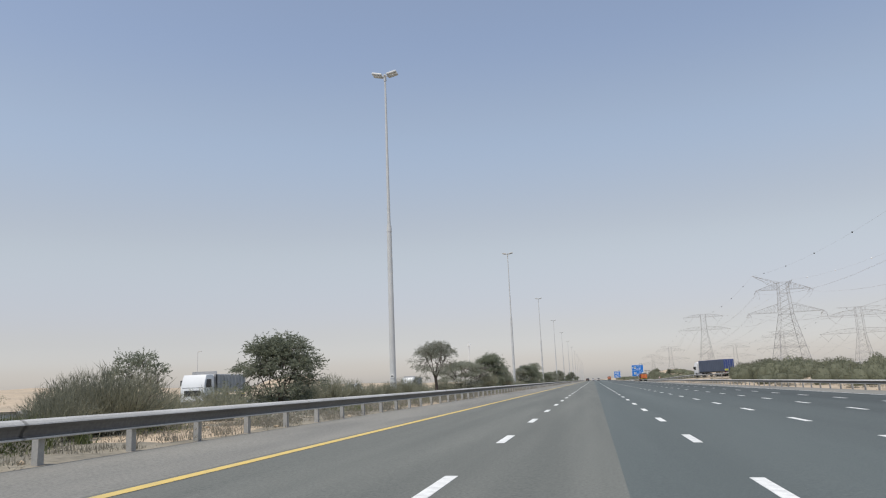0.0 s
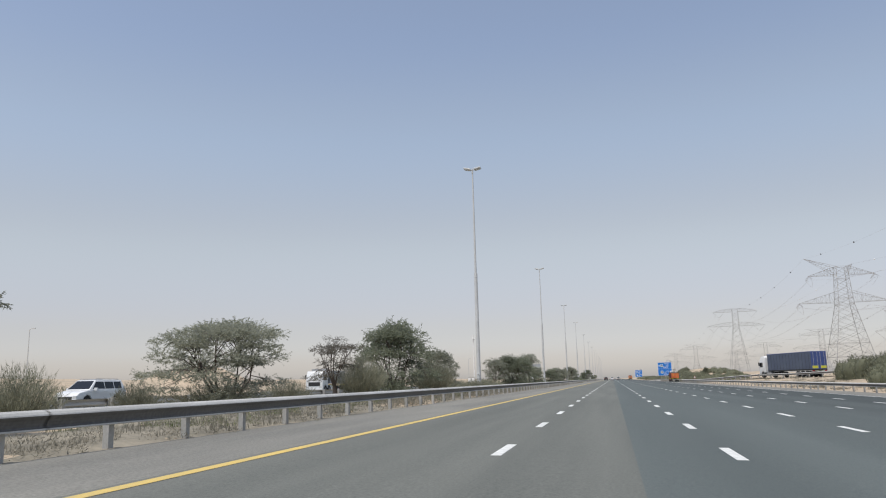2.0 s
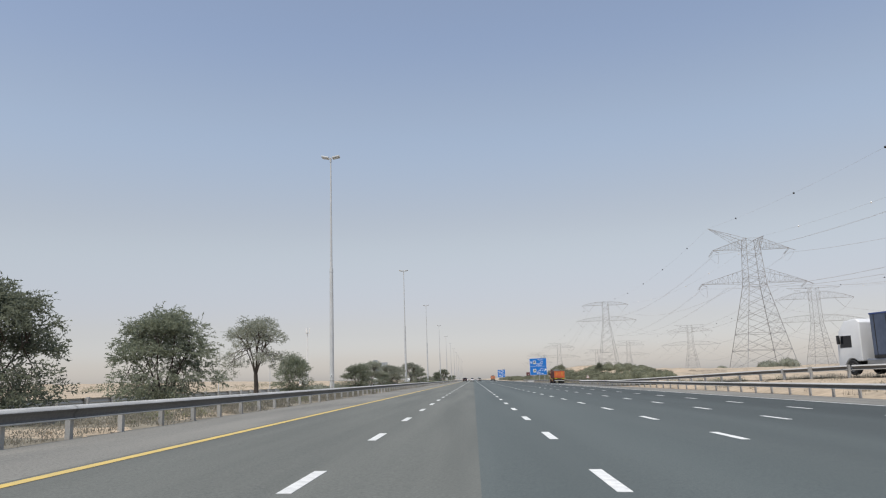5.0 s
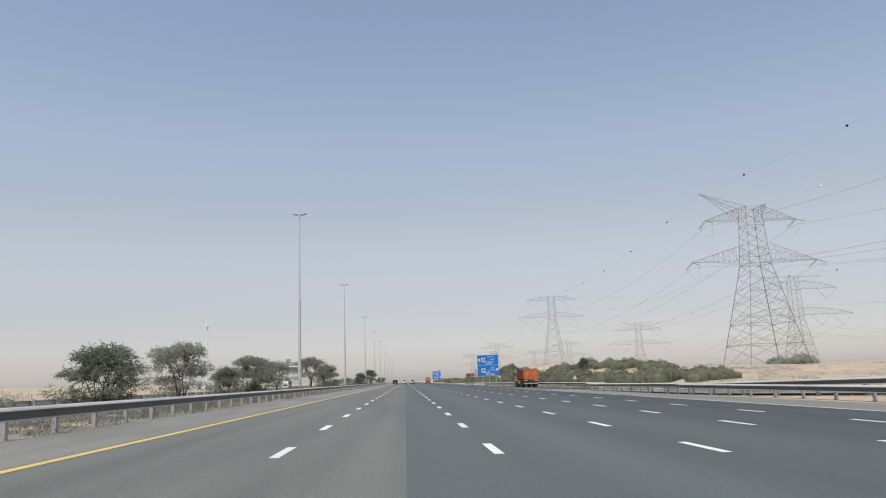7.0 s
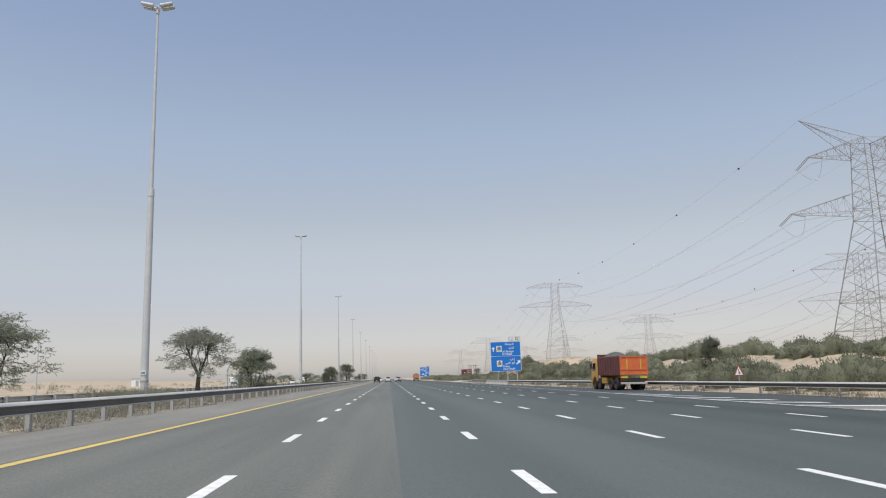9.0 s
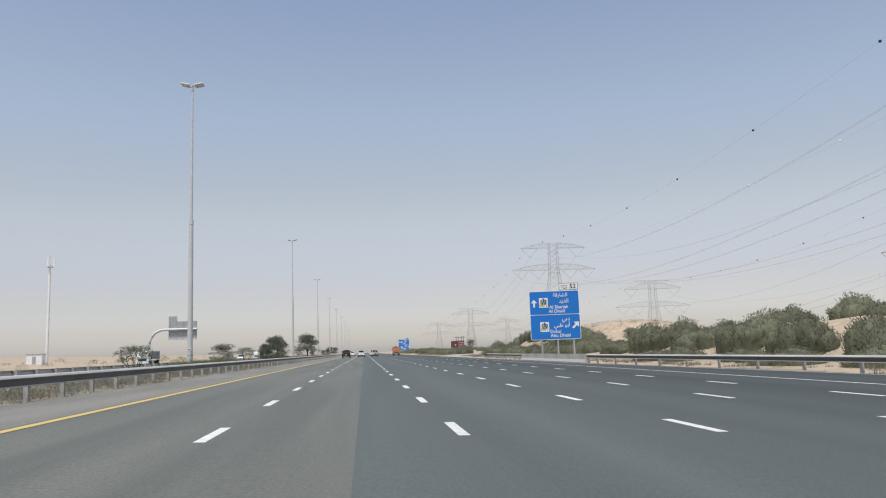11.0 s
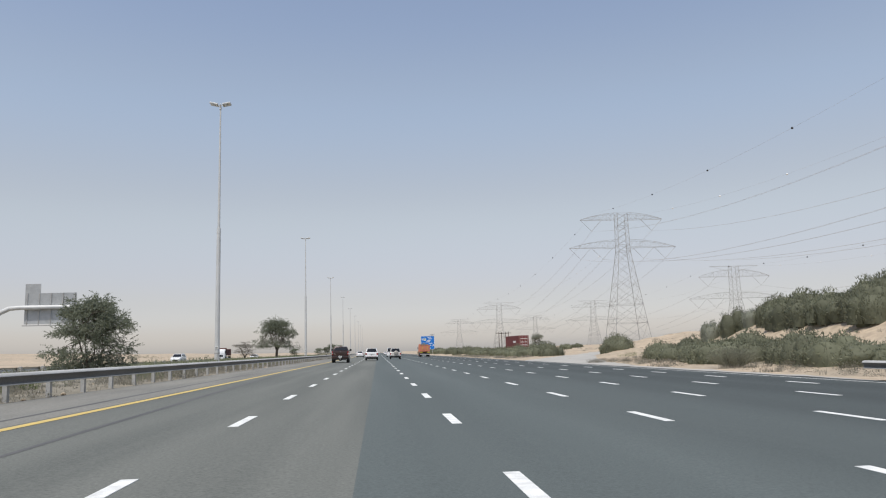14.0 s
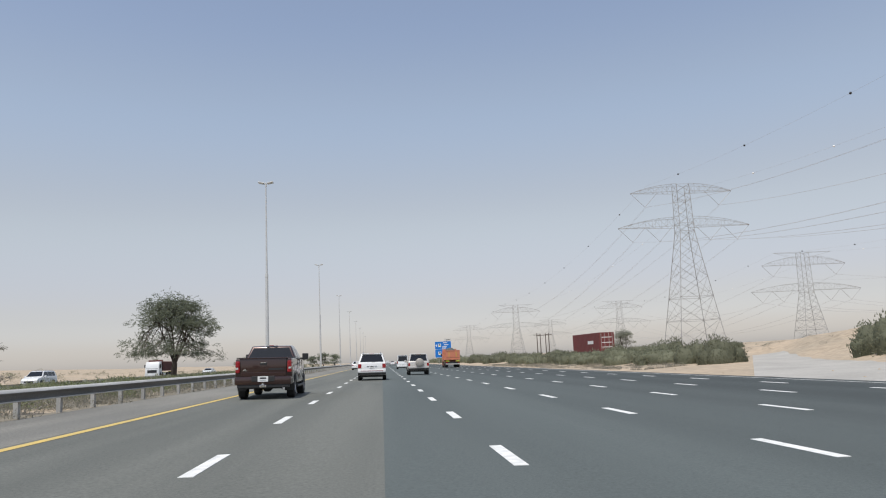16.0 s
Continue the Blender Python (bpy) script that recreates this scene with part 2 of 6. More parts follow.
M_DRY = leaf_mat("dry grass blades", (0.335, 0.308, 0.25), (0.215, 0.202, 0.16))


# ---- mesh helpers ----
class Shape:
    def __init__(self):
        self.v, self.f = [], []

    def add(self, verts, faces):
        k = len(self.v)
        self.v += [tuple(p) for p in verts]
        self.f += [tuple(i + k for i in q) for q in faces]
        return self

    def box(self, x0, x1, y0, y1, z0, z1, c=0.0):
        if c <= 0:
            p = [(x, y, z) for z in (z0, z1) for y in (y0, y1) for x in (x0, x1)]
            return self.add(p, [(0, 2, 3, 1), (4, 5, 7, 6), (0, 1, 5, 4), (2, 6, 7, 3), (0, 4, 6, 2), (1, 3, 7, 5)])
        bm = bmesh.new()
        bmesh.ops.create_cube(bm, size=1, matrix=Matrix.Translation(((x0 + x1) / 2, (y0 + y1) / 2, (z0 + z1) / 2)) @ Matrix.Diagonal((x1 - x0, y1 - y0, z1 - z0, 1)))
        bmesh.ops.bevel(bm, geom=bm.edges[:], offset=c, segments=2, affect="EDGES", profile=0.6)
        return self.take(bm)

    def take(self, bm):
        bm.verts.index_update()
        self.add([v.co[:] for v in bm.verts], [[v.index for v in f.verts] for f in bm.faces])
        bm.free()
        return self

    def bar(self, a, b, r, r2=None, n=4, caps=True):
        a, b = Vector(a), Vector(b)
        r2 = r if r2 is None else r2
        d = (b - a).normalized()
        u = d.cross(Vector((0, 0, 1)) if abs(d.z) < 0.95 else Vector((1, 0, 0))).normalized()
        q = d.cross(u)
        vs = []
        for c, rr in ((a, r), (b, r2)):
            for i in range(n):
                t = 2 * math.pi * (i + 0.5) / n
                vs.append(c + u * math.cos(t) * rr + q * math.sin(t) * rr)
        fs = [(i, (i + 1) % n, n + (i + 1) % n, n + i) for i in range(n)]
        if caps:
            fs += [tuple(range(n - 1, -1, -1)), tuple(range(n, 2 * n))]
        return self.add(vs, fs)

    def tube(self, pts, radii, n=8):
        pts = [Vector(p) for p in pts]
        k = len(pts)
        vs, fs = [], []
        ref = Vector((0.31, 0.17, 0.93))
        for i, p in enumerate(pts):
            d = (pts[min(i + 1, k - 1)] - pts[max(i - 1, 0)]).normalized()
            u = d.cross(ref)
            u = u.normalized() if u.length > 1e-4 else Vector((1, 0, 0))
            q = d.cross(u)
            for j in range(n):
                t = 2 * math.pi * j / n
                vs.append(p + (u * math.cos(t) + q * math.sin(t)) * radii[i])
        for i in range(k - 1):
            for j in range(n):
                fs.append((i * n + j, i * n + (j + 1) % n, (i + 1) * n + (j + 1) % n, (i + 1) * n + j))
        fs += [tuple(range(n - 1, -1, -1)), tuple(range((k - 1) * n, k * n))]
        return self.add(vs, fs)

    def slab(self, outline, x0, x1):
        """An outline of (y, z) drawn across from x0 to x1."""
        k = len(outline)
        vs = [(x0, y, z) for y, z in outline] + [(x1, y, z) for y, z in outline]
        fs = [tuple(range(k)), tuple(range(2 * k - 1, k - 1, -1))]
        fs += [(i, k + i, k + (i + 1) % k, (i + 1) % k) for i in range(k)]
        return self.add(vs, fs)

    def plate(self, outline, y, depth):
        """An outline of (x, z) facing -y at y, depth thick."""
        k = len(outline)
        vs = [(x, y, z) for x, z in outline] + [(x, y + depth, z) for x, z in outline]
        fs = [tuple(range(k)), tuple(range(2 * k - 1, k - 1, -1))]
        fs += [(i, k + i, k + (i + 1) % k, (i + 1) % k) for i in range(k)]
        return self.add(vs, fs)

    def turned(self, m):
        self.v = [tuple(m @ Vector(p)) for p in self.v]
        return self

    def mesh(self, name, smooth=0):
        me = bpy.data.meshes.new(name)
        me.from_pydata(self.v, [], self.f)
        if smooth:
            me.shade_smooth()
            me.set_sharp_from_angle(angle=radians(smooth))
        me.update()
        return me


def link(name, shape, material, parent=None, label="", smooth=0):
    me = shape if isinstance(shape, bpy.types.Mesh) else shape.mesh(name, smooth)
    if not me.materials:
        me.materials.append(material)
    ob = new(name, me)
    if parent is not None:
        ob.parent = parent
    if label:
        tagged(ob, label)
    return ob


def part(name, shape, material, parent, label="", smooth=0):
    return link(name, shape, material, parent, label, smooth)


def thing(name, label, category, group="", kind=""):
    return tagged(new(name), label, category, group, kind)


def mended(shape):
    """The same shape with its faces turned outwards."""
    bm = bmesh.new()
    vs = [bm.verts.new(p) for p in shape.v]
    for q in shape.f:
        try:
            bm.faces.new([vs[i] for i in q])
        except ValueError:
            pass
    bmesh.ops.recalc_face_normals(bm, faces=bm.faces[:])
    return Shape().take(bm)


# ---- lie of the land ----
FALL = 0.021


def road_z(x):
    return -FALL * x


def ease(a, b, t):
    t = max(0.0, min(1.0, (t - a) / (b - a)))
    return t * t * (3 - 2 * t)


RAMP = [(-40, 70, 2.6), (60, 56, 2.2), (130, 44, 1.5), (187, 31.8, 0.62), (202, 27.6, 0.55), (225, 26.0, 0.18), (260, 24.5, -0.36), (300, 22.4, -0.47), (330, 20.2, -0.43), (400, 18.0, -0.38), (2600, 17.0, -0.36)]


def ramp_at(y):
    for (a, xa, za), (b, xb, zb) in zip(RAMP, RAMP[1:]):
        if a <= y <= b:
            t = (y - a) / (b - a)
            return xa + (xb - xa) * t, za + (zb - za) * t
    return RAMP[0][1:] if y < -40 else RAMP[-1][1:]


def edge_right(y):
    """Where the paving ends on the right."""
    if y < 300:
        return 20.6
    if y < 398:
        return 25.4 - 5.6 * (y - 300) / 98
    return 19.8


def bumps(x, y, s, seed=0.0):
    return noise.noise(Vector((x / s + seed, y / s - seed, seed)))


def land(x, y):
    if x < -8.6:
        if x > -22.5:
            t = (x + 8.6) / -13.9
            return 0.14 + 0.16 * math.sin(t * math.pi) + 0.05 * bumps(x, y, 3)
        if x > -57:
            return 0.05
        d = -57 - x
        z = 0.05 + ease(0, 45, d) * (1.3 + 1.1 * bumps(x, y, 30, 3)) + ease(50, 420, d) * (8.0 + 4.0 * bumps(x, y, 110, 7)) + 0.3 * ease(4, 20, d) * bumps(x, y, 7, 2)
        # a heap of blown sand
        z += (5.4 + 1.0 * bumps(x, y, 9, 8)) * math.exp(-((y - 199) / 15) ** 2 - ((x + 83) / 9) ** 2)
        return max(z, 0.0)
    e = edge_right(y)
    if x <= e:
        return road_z(x) - 0.06
    rx, rz = ramp_at(y)
    d = x - e
    far = ease(18, 70, d) * (1.6 + 0.8 * bumps(x, y, 24, 5)) + ease(90, 600, d) * (5.0 + 4.0 * bumps(x, y, 150, 9)) + (0.12 + 0.2 * ease(6, 16, d)) * bumps(x, y, 3.4) + 0.16 * ease(12, 22, d) * bumps(x, y, 1.9, 4)
    z = road_z(e) - 0.05 + ease(2, 12, d) * 0.35
    # dunes beside the merging lane and beyond the sign
    z += 2.55 * ease(6.5, 15, d) * math.exp(-((y - 362) / 58) ** 4) * math.exp(-(max(0.0, x - 42) / 26) ** 2)
    z += 4.7 * ease(8, 22, d) * math.exp(-((y - 479) / 30) ** 4) * math.exp(-((x - 43) / 22) ** 2)
    z += 2.9 * math.exp(-((y - 560) / 24) ** 2) * math.exp(-((x - 60) / 15) ** 2)
    z += 2.9 * ease(13, 26, d) * math.exp(-((y - 440) / 22) ** 2) * math.exp(-((x - 48) / 14) ** 2)
    z += far
    # the hummock under the lone shrub, and the sandy turn-off
    z += 0.85 * math.exp(-((y - 536) / 5) ** 2 - ((x - 38.5) / 4) ** 2)
    c = 513 + (x - 20) * 2.2
    k = math.exp(-((y - c) / (15 - 3 * ease(0, 20, d))) ** 2) * (1 - ease(18, 32, d))
    z = z * (1 - k) + k * (road_z(e) - 0.04 + 0.012 * d)
    if y < 330:
        k = 1 - ease(3.2, 12, abs(x - rx))
        z = z * (1 - k) + k * (rz - 0.07)
        if x < rx - 3.2:
            t = ease(0, max(0.5, rx - 3.4 - e), d)
            z = (road_z(e) - 0.05) * (1 - t) + t * (rz - 0.07) + 0.04 * bumps(x, y, 3)
    return z


# ---- ground, roads ----
def grid(xs, ys, fn, off=0.0):
    s = Shape()
    nx = len(xs)
    s.v = [(x, y, fn(x, y) + off) for y in ys for x in xs]
    s.f = [(j * nx + i, j * nx + i + 1, (j + 1) * nx + i + 1, (j + 1) * nx + i) for j in range(len(ys) - 1) for i in range(nx - 1)]
    return s


def steps(a, b, n):
    return [a + (b - a) * i / n for i in range(n + 1)]


XS = [-2400, -1500, -1000, -760, -620, -520] + steps(-450, -200, 12) + steps(-185, -60, 18) + [-57, -52, -40, -28, -22.5] + steps(-21, -8.6, 12) + [-6, 4, 14] + steps(18, 62, 44) + steps(65, 150, 20) + steps(170, 460, 10) + [540, 640, 800, 1100, 1600, 2400]
YS = [-600, -300, -150, -90] + steps(-60, 490, 183) + steps(491.5, 575, 56) + steps(578, 700, 41) + steps(708, 1000, 30) + [1060, 1130, 1220, 1340, 1500, 1700, 2000, 2400, 3000, 3800, 4900]
ground = link("ground", grid(XS, YS, land), M_SAND, smooth=60)
tagged(ground, "pale beige desert sand with low dunes", "ground", kind="structure")

verge = link("median", grid(steps(-22.4, -8.7, 16), steps(-60, 1200, 200), land, 0.012), M_VERGE, smooth=60)
tagged(verge, "dry sandy median strip with sparse grass", "median", kind="structure")


def strip(name, x0, x1, y0, y1, z_of, material, label, ny=40, nx=4, off=0.0):
    ob = link(name, grid(steps(x0, x1, nx), steps(y0, y1, ny), lambda x, y: z_of(x), off), material)
    return tagged(ob, label, "road", kind="structure")


road = strip("road", -5.75, 0.28, -160, 2600, road_z, M_ASPH_OLD, "worn grey asphalt fast lanes of the highway")
road_dark = strip("road", 0.28, 16.6, -160, 2600, road_z, M_ASPH_NEW, "darker newly laid asphalt lanes of the highway")
shoulder = strip("shoulder", -8.75, -5.75, -160, 2600, road_z, M_SHOULDER, "dusty pale asphalt shoulder beside the guardrail")
far_road = strip("road", -55, -23.4, -160, 2600, lambda x: 0.12, M_ASPH_NEW, "asphalt carriageway for oncoming traffic")


def ribbon(name, ys, left, right, z_of, material, label, n=3):
    s = Shape()
    for y in ys:
        a, b = left(y), right(y)
        s.v += [(a + (b - a) * i / n, y, z_of(a + (b - a) * i / n, y)) for i in range(n + 1)]
    k = n + 1
    s.f = [(j * k + i, j * k + i + 1, (j + 1) * k + i + 1, (j + 1) * k + i) for j in range(len(ys) - 1) for i in range(n)]
    return tagged(link(name, s, material), label, "road", kind="structure")


ribbon("shoulder", steps(-160, 300, 60), lambda y: 16.6, lambda y: 20.6, lambda x, y: road_z(x), M_SHOULDER, "dusty asphalt shoulder along the right guardrail")
ribbon("road", steps(300, 400, 40) + steps(420, 2600, 30), lambda y: 16.6, lambda y: edge_right(y), lambda x, y: road_z(x), M_ASPH_NEW, "dark asphalt merging lane and hard shoulder")
ribbon("slip_road", steps(-160, 296, 90), lambda y: max(20.75, ramp_at(y)[0] - 3.1), lambda y: ramp_at(y)[0] + 3.3,
       lambda x, y: ramp_at(y)[1] + 0.02, M_SHOULDER, "pale dusty asphalt slip road descending to the highway")
def turn_off_edge(y):
    """The far edge of the turn-off: a strip beside the road that widens into an apron and swings away."""
    for (ya, xa), (yb, xb) in zip(TURN_OFF, TURN_OFF[1:]):
        if y <= yb:
            return xa + (xb - xa) * max(0.0, y - ya) / (yb - ya)
    return TURN_OFF[-1][1]


TURN_OFF = [(436, 20.1), (470, 21.0), (492, 22.6), (505, 25.2), (518, 28.4), (528, 31.2), (540, 34.6), (558, 42.0), (566, 45.2)]
ribbon("sand_track", steps(436, 566, 130), lambda y: max(19.82, 20 + (y - 524) / 1.95), lambda y: turn_off_edge(y) + 0.5 * bumps(0, y, 3.5, 6),
       lambda x, y: land(x, y) + 0.035, M_TRACK, "compacted pale sand turn-off beside the highway", 12)

# ---- guardrails ----
W_FRONT = [(0.0, 0.325), (0.05, 0.319), (0.10, 0.297), (0.138, 0.258), (0.146, 0.238), (0.128, 0.215), (0.085, 0.17), (0.060, 0.12), (0.050, 0.07), (0.062, 0.047), (0.105, 0.038), (0.11, 0.012), (0.08, 0.0)]


def beam_shape(length, side):
    """A corrugated beam along +y whose ribs point to side."""
    s = Shape()
    prof = [(side * a, b) for a, b in W_FRONT] + [(side * (a - 0.012), b) for a, b in reversed(W_FRONT)]
    k = len(prof)
    s.v = [(x, y, z) for y in (0, length) for x, z in prof]
    s.f = [(i, (i + 1) % k, k + (i + 1) % k, k + i) for i in range(k)]
    h = k // 2
    for o in (0, k):
        for i in range(h - 1):
            s.f.append((o + i, o + i + 1, o + k - 2 - i, o + k - 1 - i))
    return mended(s)


BEAMS = {side: beam_shape(12.08, side).mesh("beam") for side in (-1, 1)}
POSTS = {side: mended(Shape().box(-0.06, 0.06, -0.075, -0.055, -0.15, 0.78).box(-0.06, -0.045, -0.055, 0.075, -0.15, 0.78).box(0.045, 0.06, -0.055, 0.075, -0.15, 0.78)
                      .box(0.06 if side > 0 else -0.13, 0.13 if side > 0 else -0.06, -0.06, 0.06, 0.5, 0.74)).mesh("post") for side in (-1, 1)}
WIDE_POST = mended(Shape().box(-0.07, 0.09, -0.10, 0.10, -0.15, 0.84, 0.012).box(-0.15, -0.07, -0.14, 0.14, 0.44, 0.80, 0.01)).mesh("post")
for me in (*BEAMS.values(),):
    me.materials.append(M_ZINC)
    me.materials.append(M_ZINC_SHADED)
    # the recess and underside faces get the colour with shade painted in
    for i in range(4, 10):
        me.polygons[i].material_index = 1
for me in (*POSTS.values(), WIDE_POST):
    me.materials.append(M_POST)


def guardrail(label, line, side, y0, y1, pitch=3.0, top=0.80, post_cap=300, stout=None):
    """line(y) gives x and the ground height."""
    g = thing("guardrail", label, "guardrail")
    n = 0
    y = y0
    rest = Shape()
    proto = stout or POSTS[side]
    while y <= y1 + 0.01:
        x, z = line(y)
        if n < post_cap:
            p = link("post", proto, M_POST, g)
            p.location = (x - side * 0.13, y, z)
        else:
            rest.box(x - side * 0.13 - 0.06, x - side * 0.13 + 0.06, y - 0.07, y + 0.07, z - 0.1, z + 0.78)
        n += 1
        y += pitch
    if rest.v:
        tagged(part("post_row", rest, M_POST, g), kind="stuff")
    y = y0 - 0.2
    while y < y1 - 0.5:
        (xa, za), (xb, zb) = line(y), line(y + 12)
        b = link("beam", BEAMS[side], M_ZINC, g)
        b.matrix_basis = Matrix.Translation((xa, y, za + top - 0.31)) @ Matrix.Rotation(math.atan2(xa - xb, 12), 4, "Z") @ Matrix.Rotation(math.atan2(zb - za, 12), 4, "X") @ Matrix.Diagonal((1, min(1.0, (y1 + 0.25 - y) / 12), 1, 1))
        y += 12
    return g


guardrail("galvanised corrugated steel guardrail along the median shoulder", lambda y: (-8.95, 0.13), 1, -37.4, 860, 2.55, 0.78)
guardrail("galvanised steel guardrail beside the oncoming carriageway", lambda y: (-22.3, 0.06), -1, 0.46, 700, 3.2, 0.78, 219, WIDE_POST)
guardrail("galvanised steel guardrail between shoulder and sandy verge", lambda y: (20.9, road_z(20.9) - 0.03), -1, 20, 294, 3.0, 0.78)
guardrail("galvanised steel guardrail on the edge of the slip road", lambda y: (ramp_at(y)[0] - 3.3, ramp_at(y)[1] - 0.05), -1, 128, 288, 4.0, 0.80, 300, WIDE_POST)
guardrail("steel guardrail narrowing towards the concrete barrier", lambda y: (edge_right(y) + 0.45, road_z(edge_right(y)) - 0.04), -1, 304, 398, 4.0, 0.78)
guardrail("short steel guardrail after the concrete barrier", lambda y: (20.4, road_z(20.4) - 0.04), -1, 426.4, 453.0, 2.85, 0.78)

# ---- concrete barrier ----
barrier = thing("concrete_barrier", "pale cast concrete road barrier in front of the sign", "barrier")
prof = [(-0.30, 0.0), (-0.30, 0.08), (-0.13, 0.33), (-0.08, 0.82), (0.08, 0.82), (0.13, 0.33), (0.30, 0.08), (0.30, 0.0)]
seg = Shape()
k = len(prof)
seg.v = [(x, y, z) for y in (0.01, 4.57) for x, z in prof]
seg.f = [tuple(range(k)), tuple(range(2 * k - 1, k - 1, -1))] + [(i, k + i, k + (i + 1) % k, (i + 1) % k) for i in range(k)]
seg_me = mended(seg).mesh("barrier_block")
for i in range(6):
    b = link("barrier_block", seg_me, M_CONCRETE, barrier)
    b.location = (20.25, 398.2 + 4.58 * i, road_z(20.3) - 0.03)

# ---- high mast lights ----
mast = thing("high_mast_light", "tall grey steel highway mast with four floodlights", "street lamp", "masts along the median")
part("base_plate", Shape().box(-0.4, 0.4, -0.4, 0.4, -0.3, 0.04, 0.02), M_CONCRETE, mast, "concrete footing")
part("pole", Shape().tube([(0, 0, 0.03), (0, 0, 4), (0, 0, 9), (0, 0, 13.2)], [0.25, 0.23, 0.21, 0.19], 12), M_POLE, mast, smooth=40)
part("collar", Shape().tube([(0, 0, 13.0), (0, 0, 13.5)], [0.21, 0.19], 12), M_POLE, mast, smooth=40)
part("upper_pole", Shape().tube([(0, 0, 13.4), (0, 0, 19), (0, 0, 26.1)], [0.13, 0.105, 0.07], 10), M_POLE, mast, smooth=40)
part("hatch", Shape().box(-0.09, 0.09, -0.262, -0.22, 0.5, 1.1, 0.01), M_ZINC, mast)
num = part("number_plate", Shape().box(-0.15, 0.15, -0.262, -0.235, 1.62, 1.85), M_SIGN_WHITE, mast, "small white number plate")
for i in range(3):
    part("figure", Shape().box(-0.105 + 0.075 * i, -0.05 + 0.075 * i, -0.268, -0.262, 1.68, 1.79), M_SIGN_BLACK, num, "dark bar of lettering")
part("band", Shape().tube([(0, 0, 1.15), (0, 0, 1.28)], [0.262, 0.26], 12), M_POST, mast, smooth=40)
crown = part("crossbar", Shape().bar((-0.75, 0, 26.1), (0.75, 0, 26.1), 0.045, n=6).bar((0, -0.35, 26.1), (0, 0.35, 26.1), 0.045, n=6).bar((0, 0, 25.7), (0, 0, 26.3), 0.12, 0.06, 8), M_POLE, mast)
for sx in (-1, 1):
    for sy in (-1, 1):
        s = Shape()
        s.box(-0.42, 0.42, -0.17, 0.17, -0.06, 0.10, 0.05)
        lamp = part("floodlight", s.turned(Matrix.Translation((sx * 0.62, sy * 0.24, 26.22)) @ Matrix.Rotation(sx * radians(-12), 4, "Y")), M_POLE, mast)
        part("lens", Shape().box(-0.34, 0.34, -0.13, 0.13, -0.075, -0.058).turned(Matrix.Translation((sx * 0.62, sy * 0.24, 26.22)) @ Matrix.Rotation(sx * radians(-12), 4, "Y")), M_LAMP_CLEAR, lamp, "frosted glass lens")
MAST_Y = [55.5, 145.2, 230.0, 319.2, 401.4, 498.2, 587.5, 675.1, 764, 853, 942, 1030, 1119, 1208]
mast.location = (-15.0, MAST_Y[0], 0.3)
for y in MAST_Y[1:]:
    copy_thing(mast, pose(-15.0, y, 0.3))

# ---- slim street lamps beyond the oncoming lanes ----
lamp = thing("street_lamp", "slim grey street lamp with one short arm", "street lamp", "lamps beyond the oncoming lanes")
part("pole", Shape().tube([(0, 0, -0.3), (0, 0, 5), (0, 0, 10.2)], [0.11, 0.085, 0.055], 8), M_POLE, lamp, smooth=40)
part("arm", Shape().tube([(0, 0, 10.1), (0.2, 0, 10.3), (0.5, 0, 10.36)], [0.05, 0.045, 0.04], 6), M_POLE, lamp, smooth=40)
part("lantern", Shape().box(0.4, 1.05, -0.14, 0.14, 10.31, 10.43, 0.03), M_POLE, lamp)
LAMPS = [314, 356, 396]
lamp.location = (-56.2, LAMPS[0], 0.05)
for y in LAMPS[1:]:
    copy_thing(lamp, pose(-56.2, y, 0.05))
for x, y in ((-92, 163), (-92, 237)):
    copy_thing(lamp, pose(x, y, land(x, y) - 0.1))

# ---- white telecom mast ----
tower = thing("telecom_mast", "tall white telecom monopole with antennas", "mast")
part("pole", Shape().tube([(0, 0, -0.5), (0, 0, 15), (0, 0, 29)], [0.42, 0.36, 0.28], 12), M_SIGN_WHITE, tower, smooth=40)
part("platform", Shape().tube([(0, 0, 28.2), (0, 0, 28.5)], [0.9, 0.9], 10), M_POLE, tower)
for i in range(3):
    a = 2 * math.pi * i / 3 + 0.4
    part("antenna", Shape().box(-0.2, 0.2, -0.12, 0.12, 28.5, 31.0, 0.03).turned(Matrix.Translation((1.1 * math.cos(a), 1.1 * math.sin(a), 0))), M_SIGN_WHITE, tower)
part("rod", Shape().bar((0, 0, 29), (0, 0, 31.8), 0.06), M_POLE, tower)
tower.location = (-91.3, 561, land(-91.3, 561))
hut = thing("equipment_shelter", "low white equipment shelter at the foot of the mast", "shelter")
part("body", Shape().box(-2.1, 2.1, -1.3, 1.3, -0.3, 2.7, 0.04), M_SIGN_WHITE, hut)
part("roof", Shape().box(-2.25, 2.25, -1.45, 1.45, 2.7, 2.86, 0.02), M_SIGN_BACK, hut)
part("door", Shape().box(-0.5, 0.5, -1.34, -1.305, 0.0, 2.1), M_SIGN_BACK, hut)
hut.location = (-92.6, 557, land(-92.6, 557))


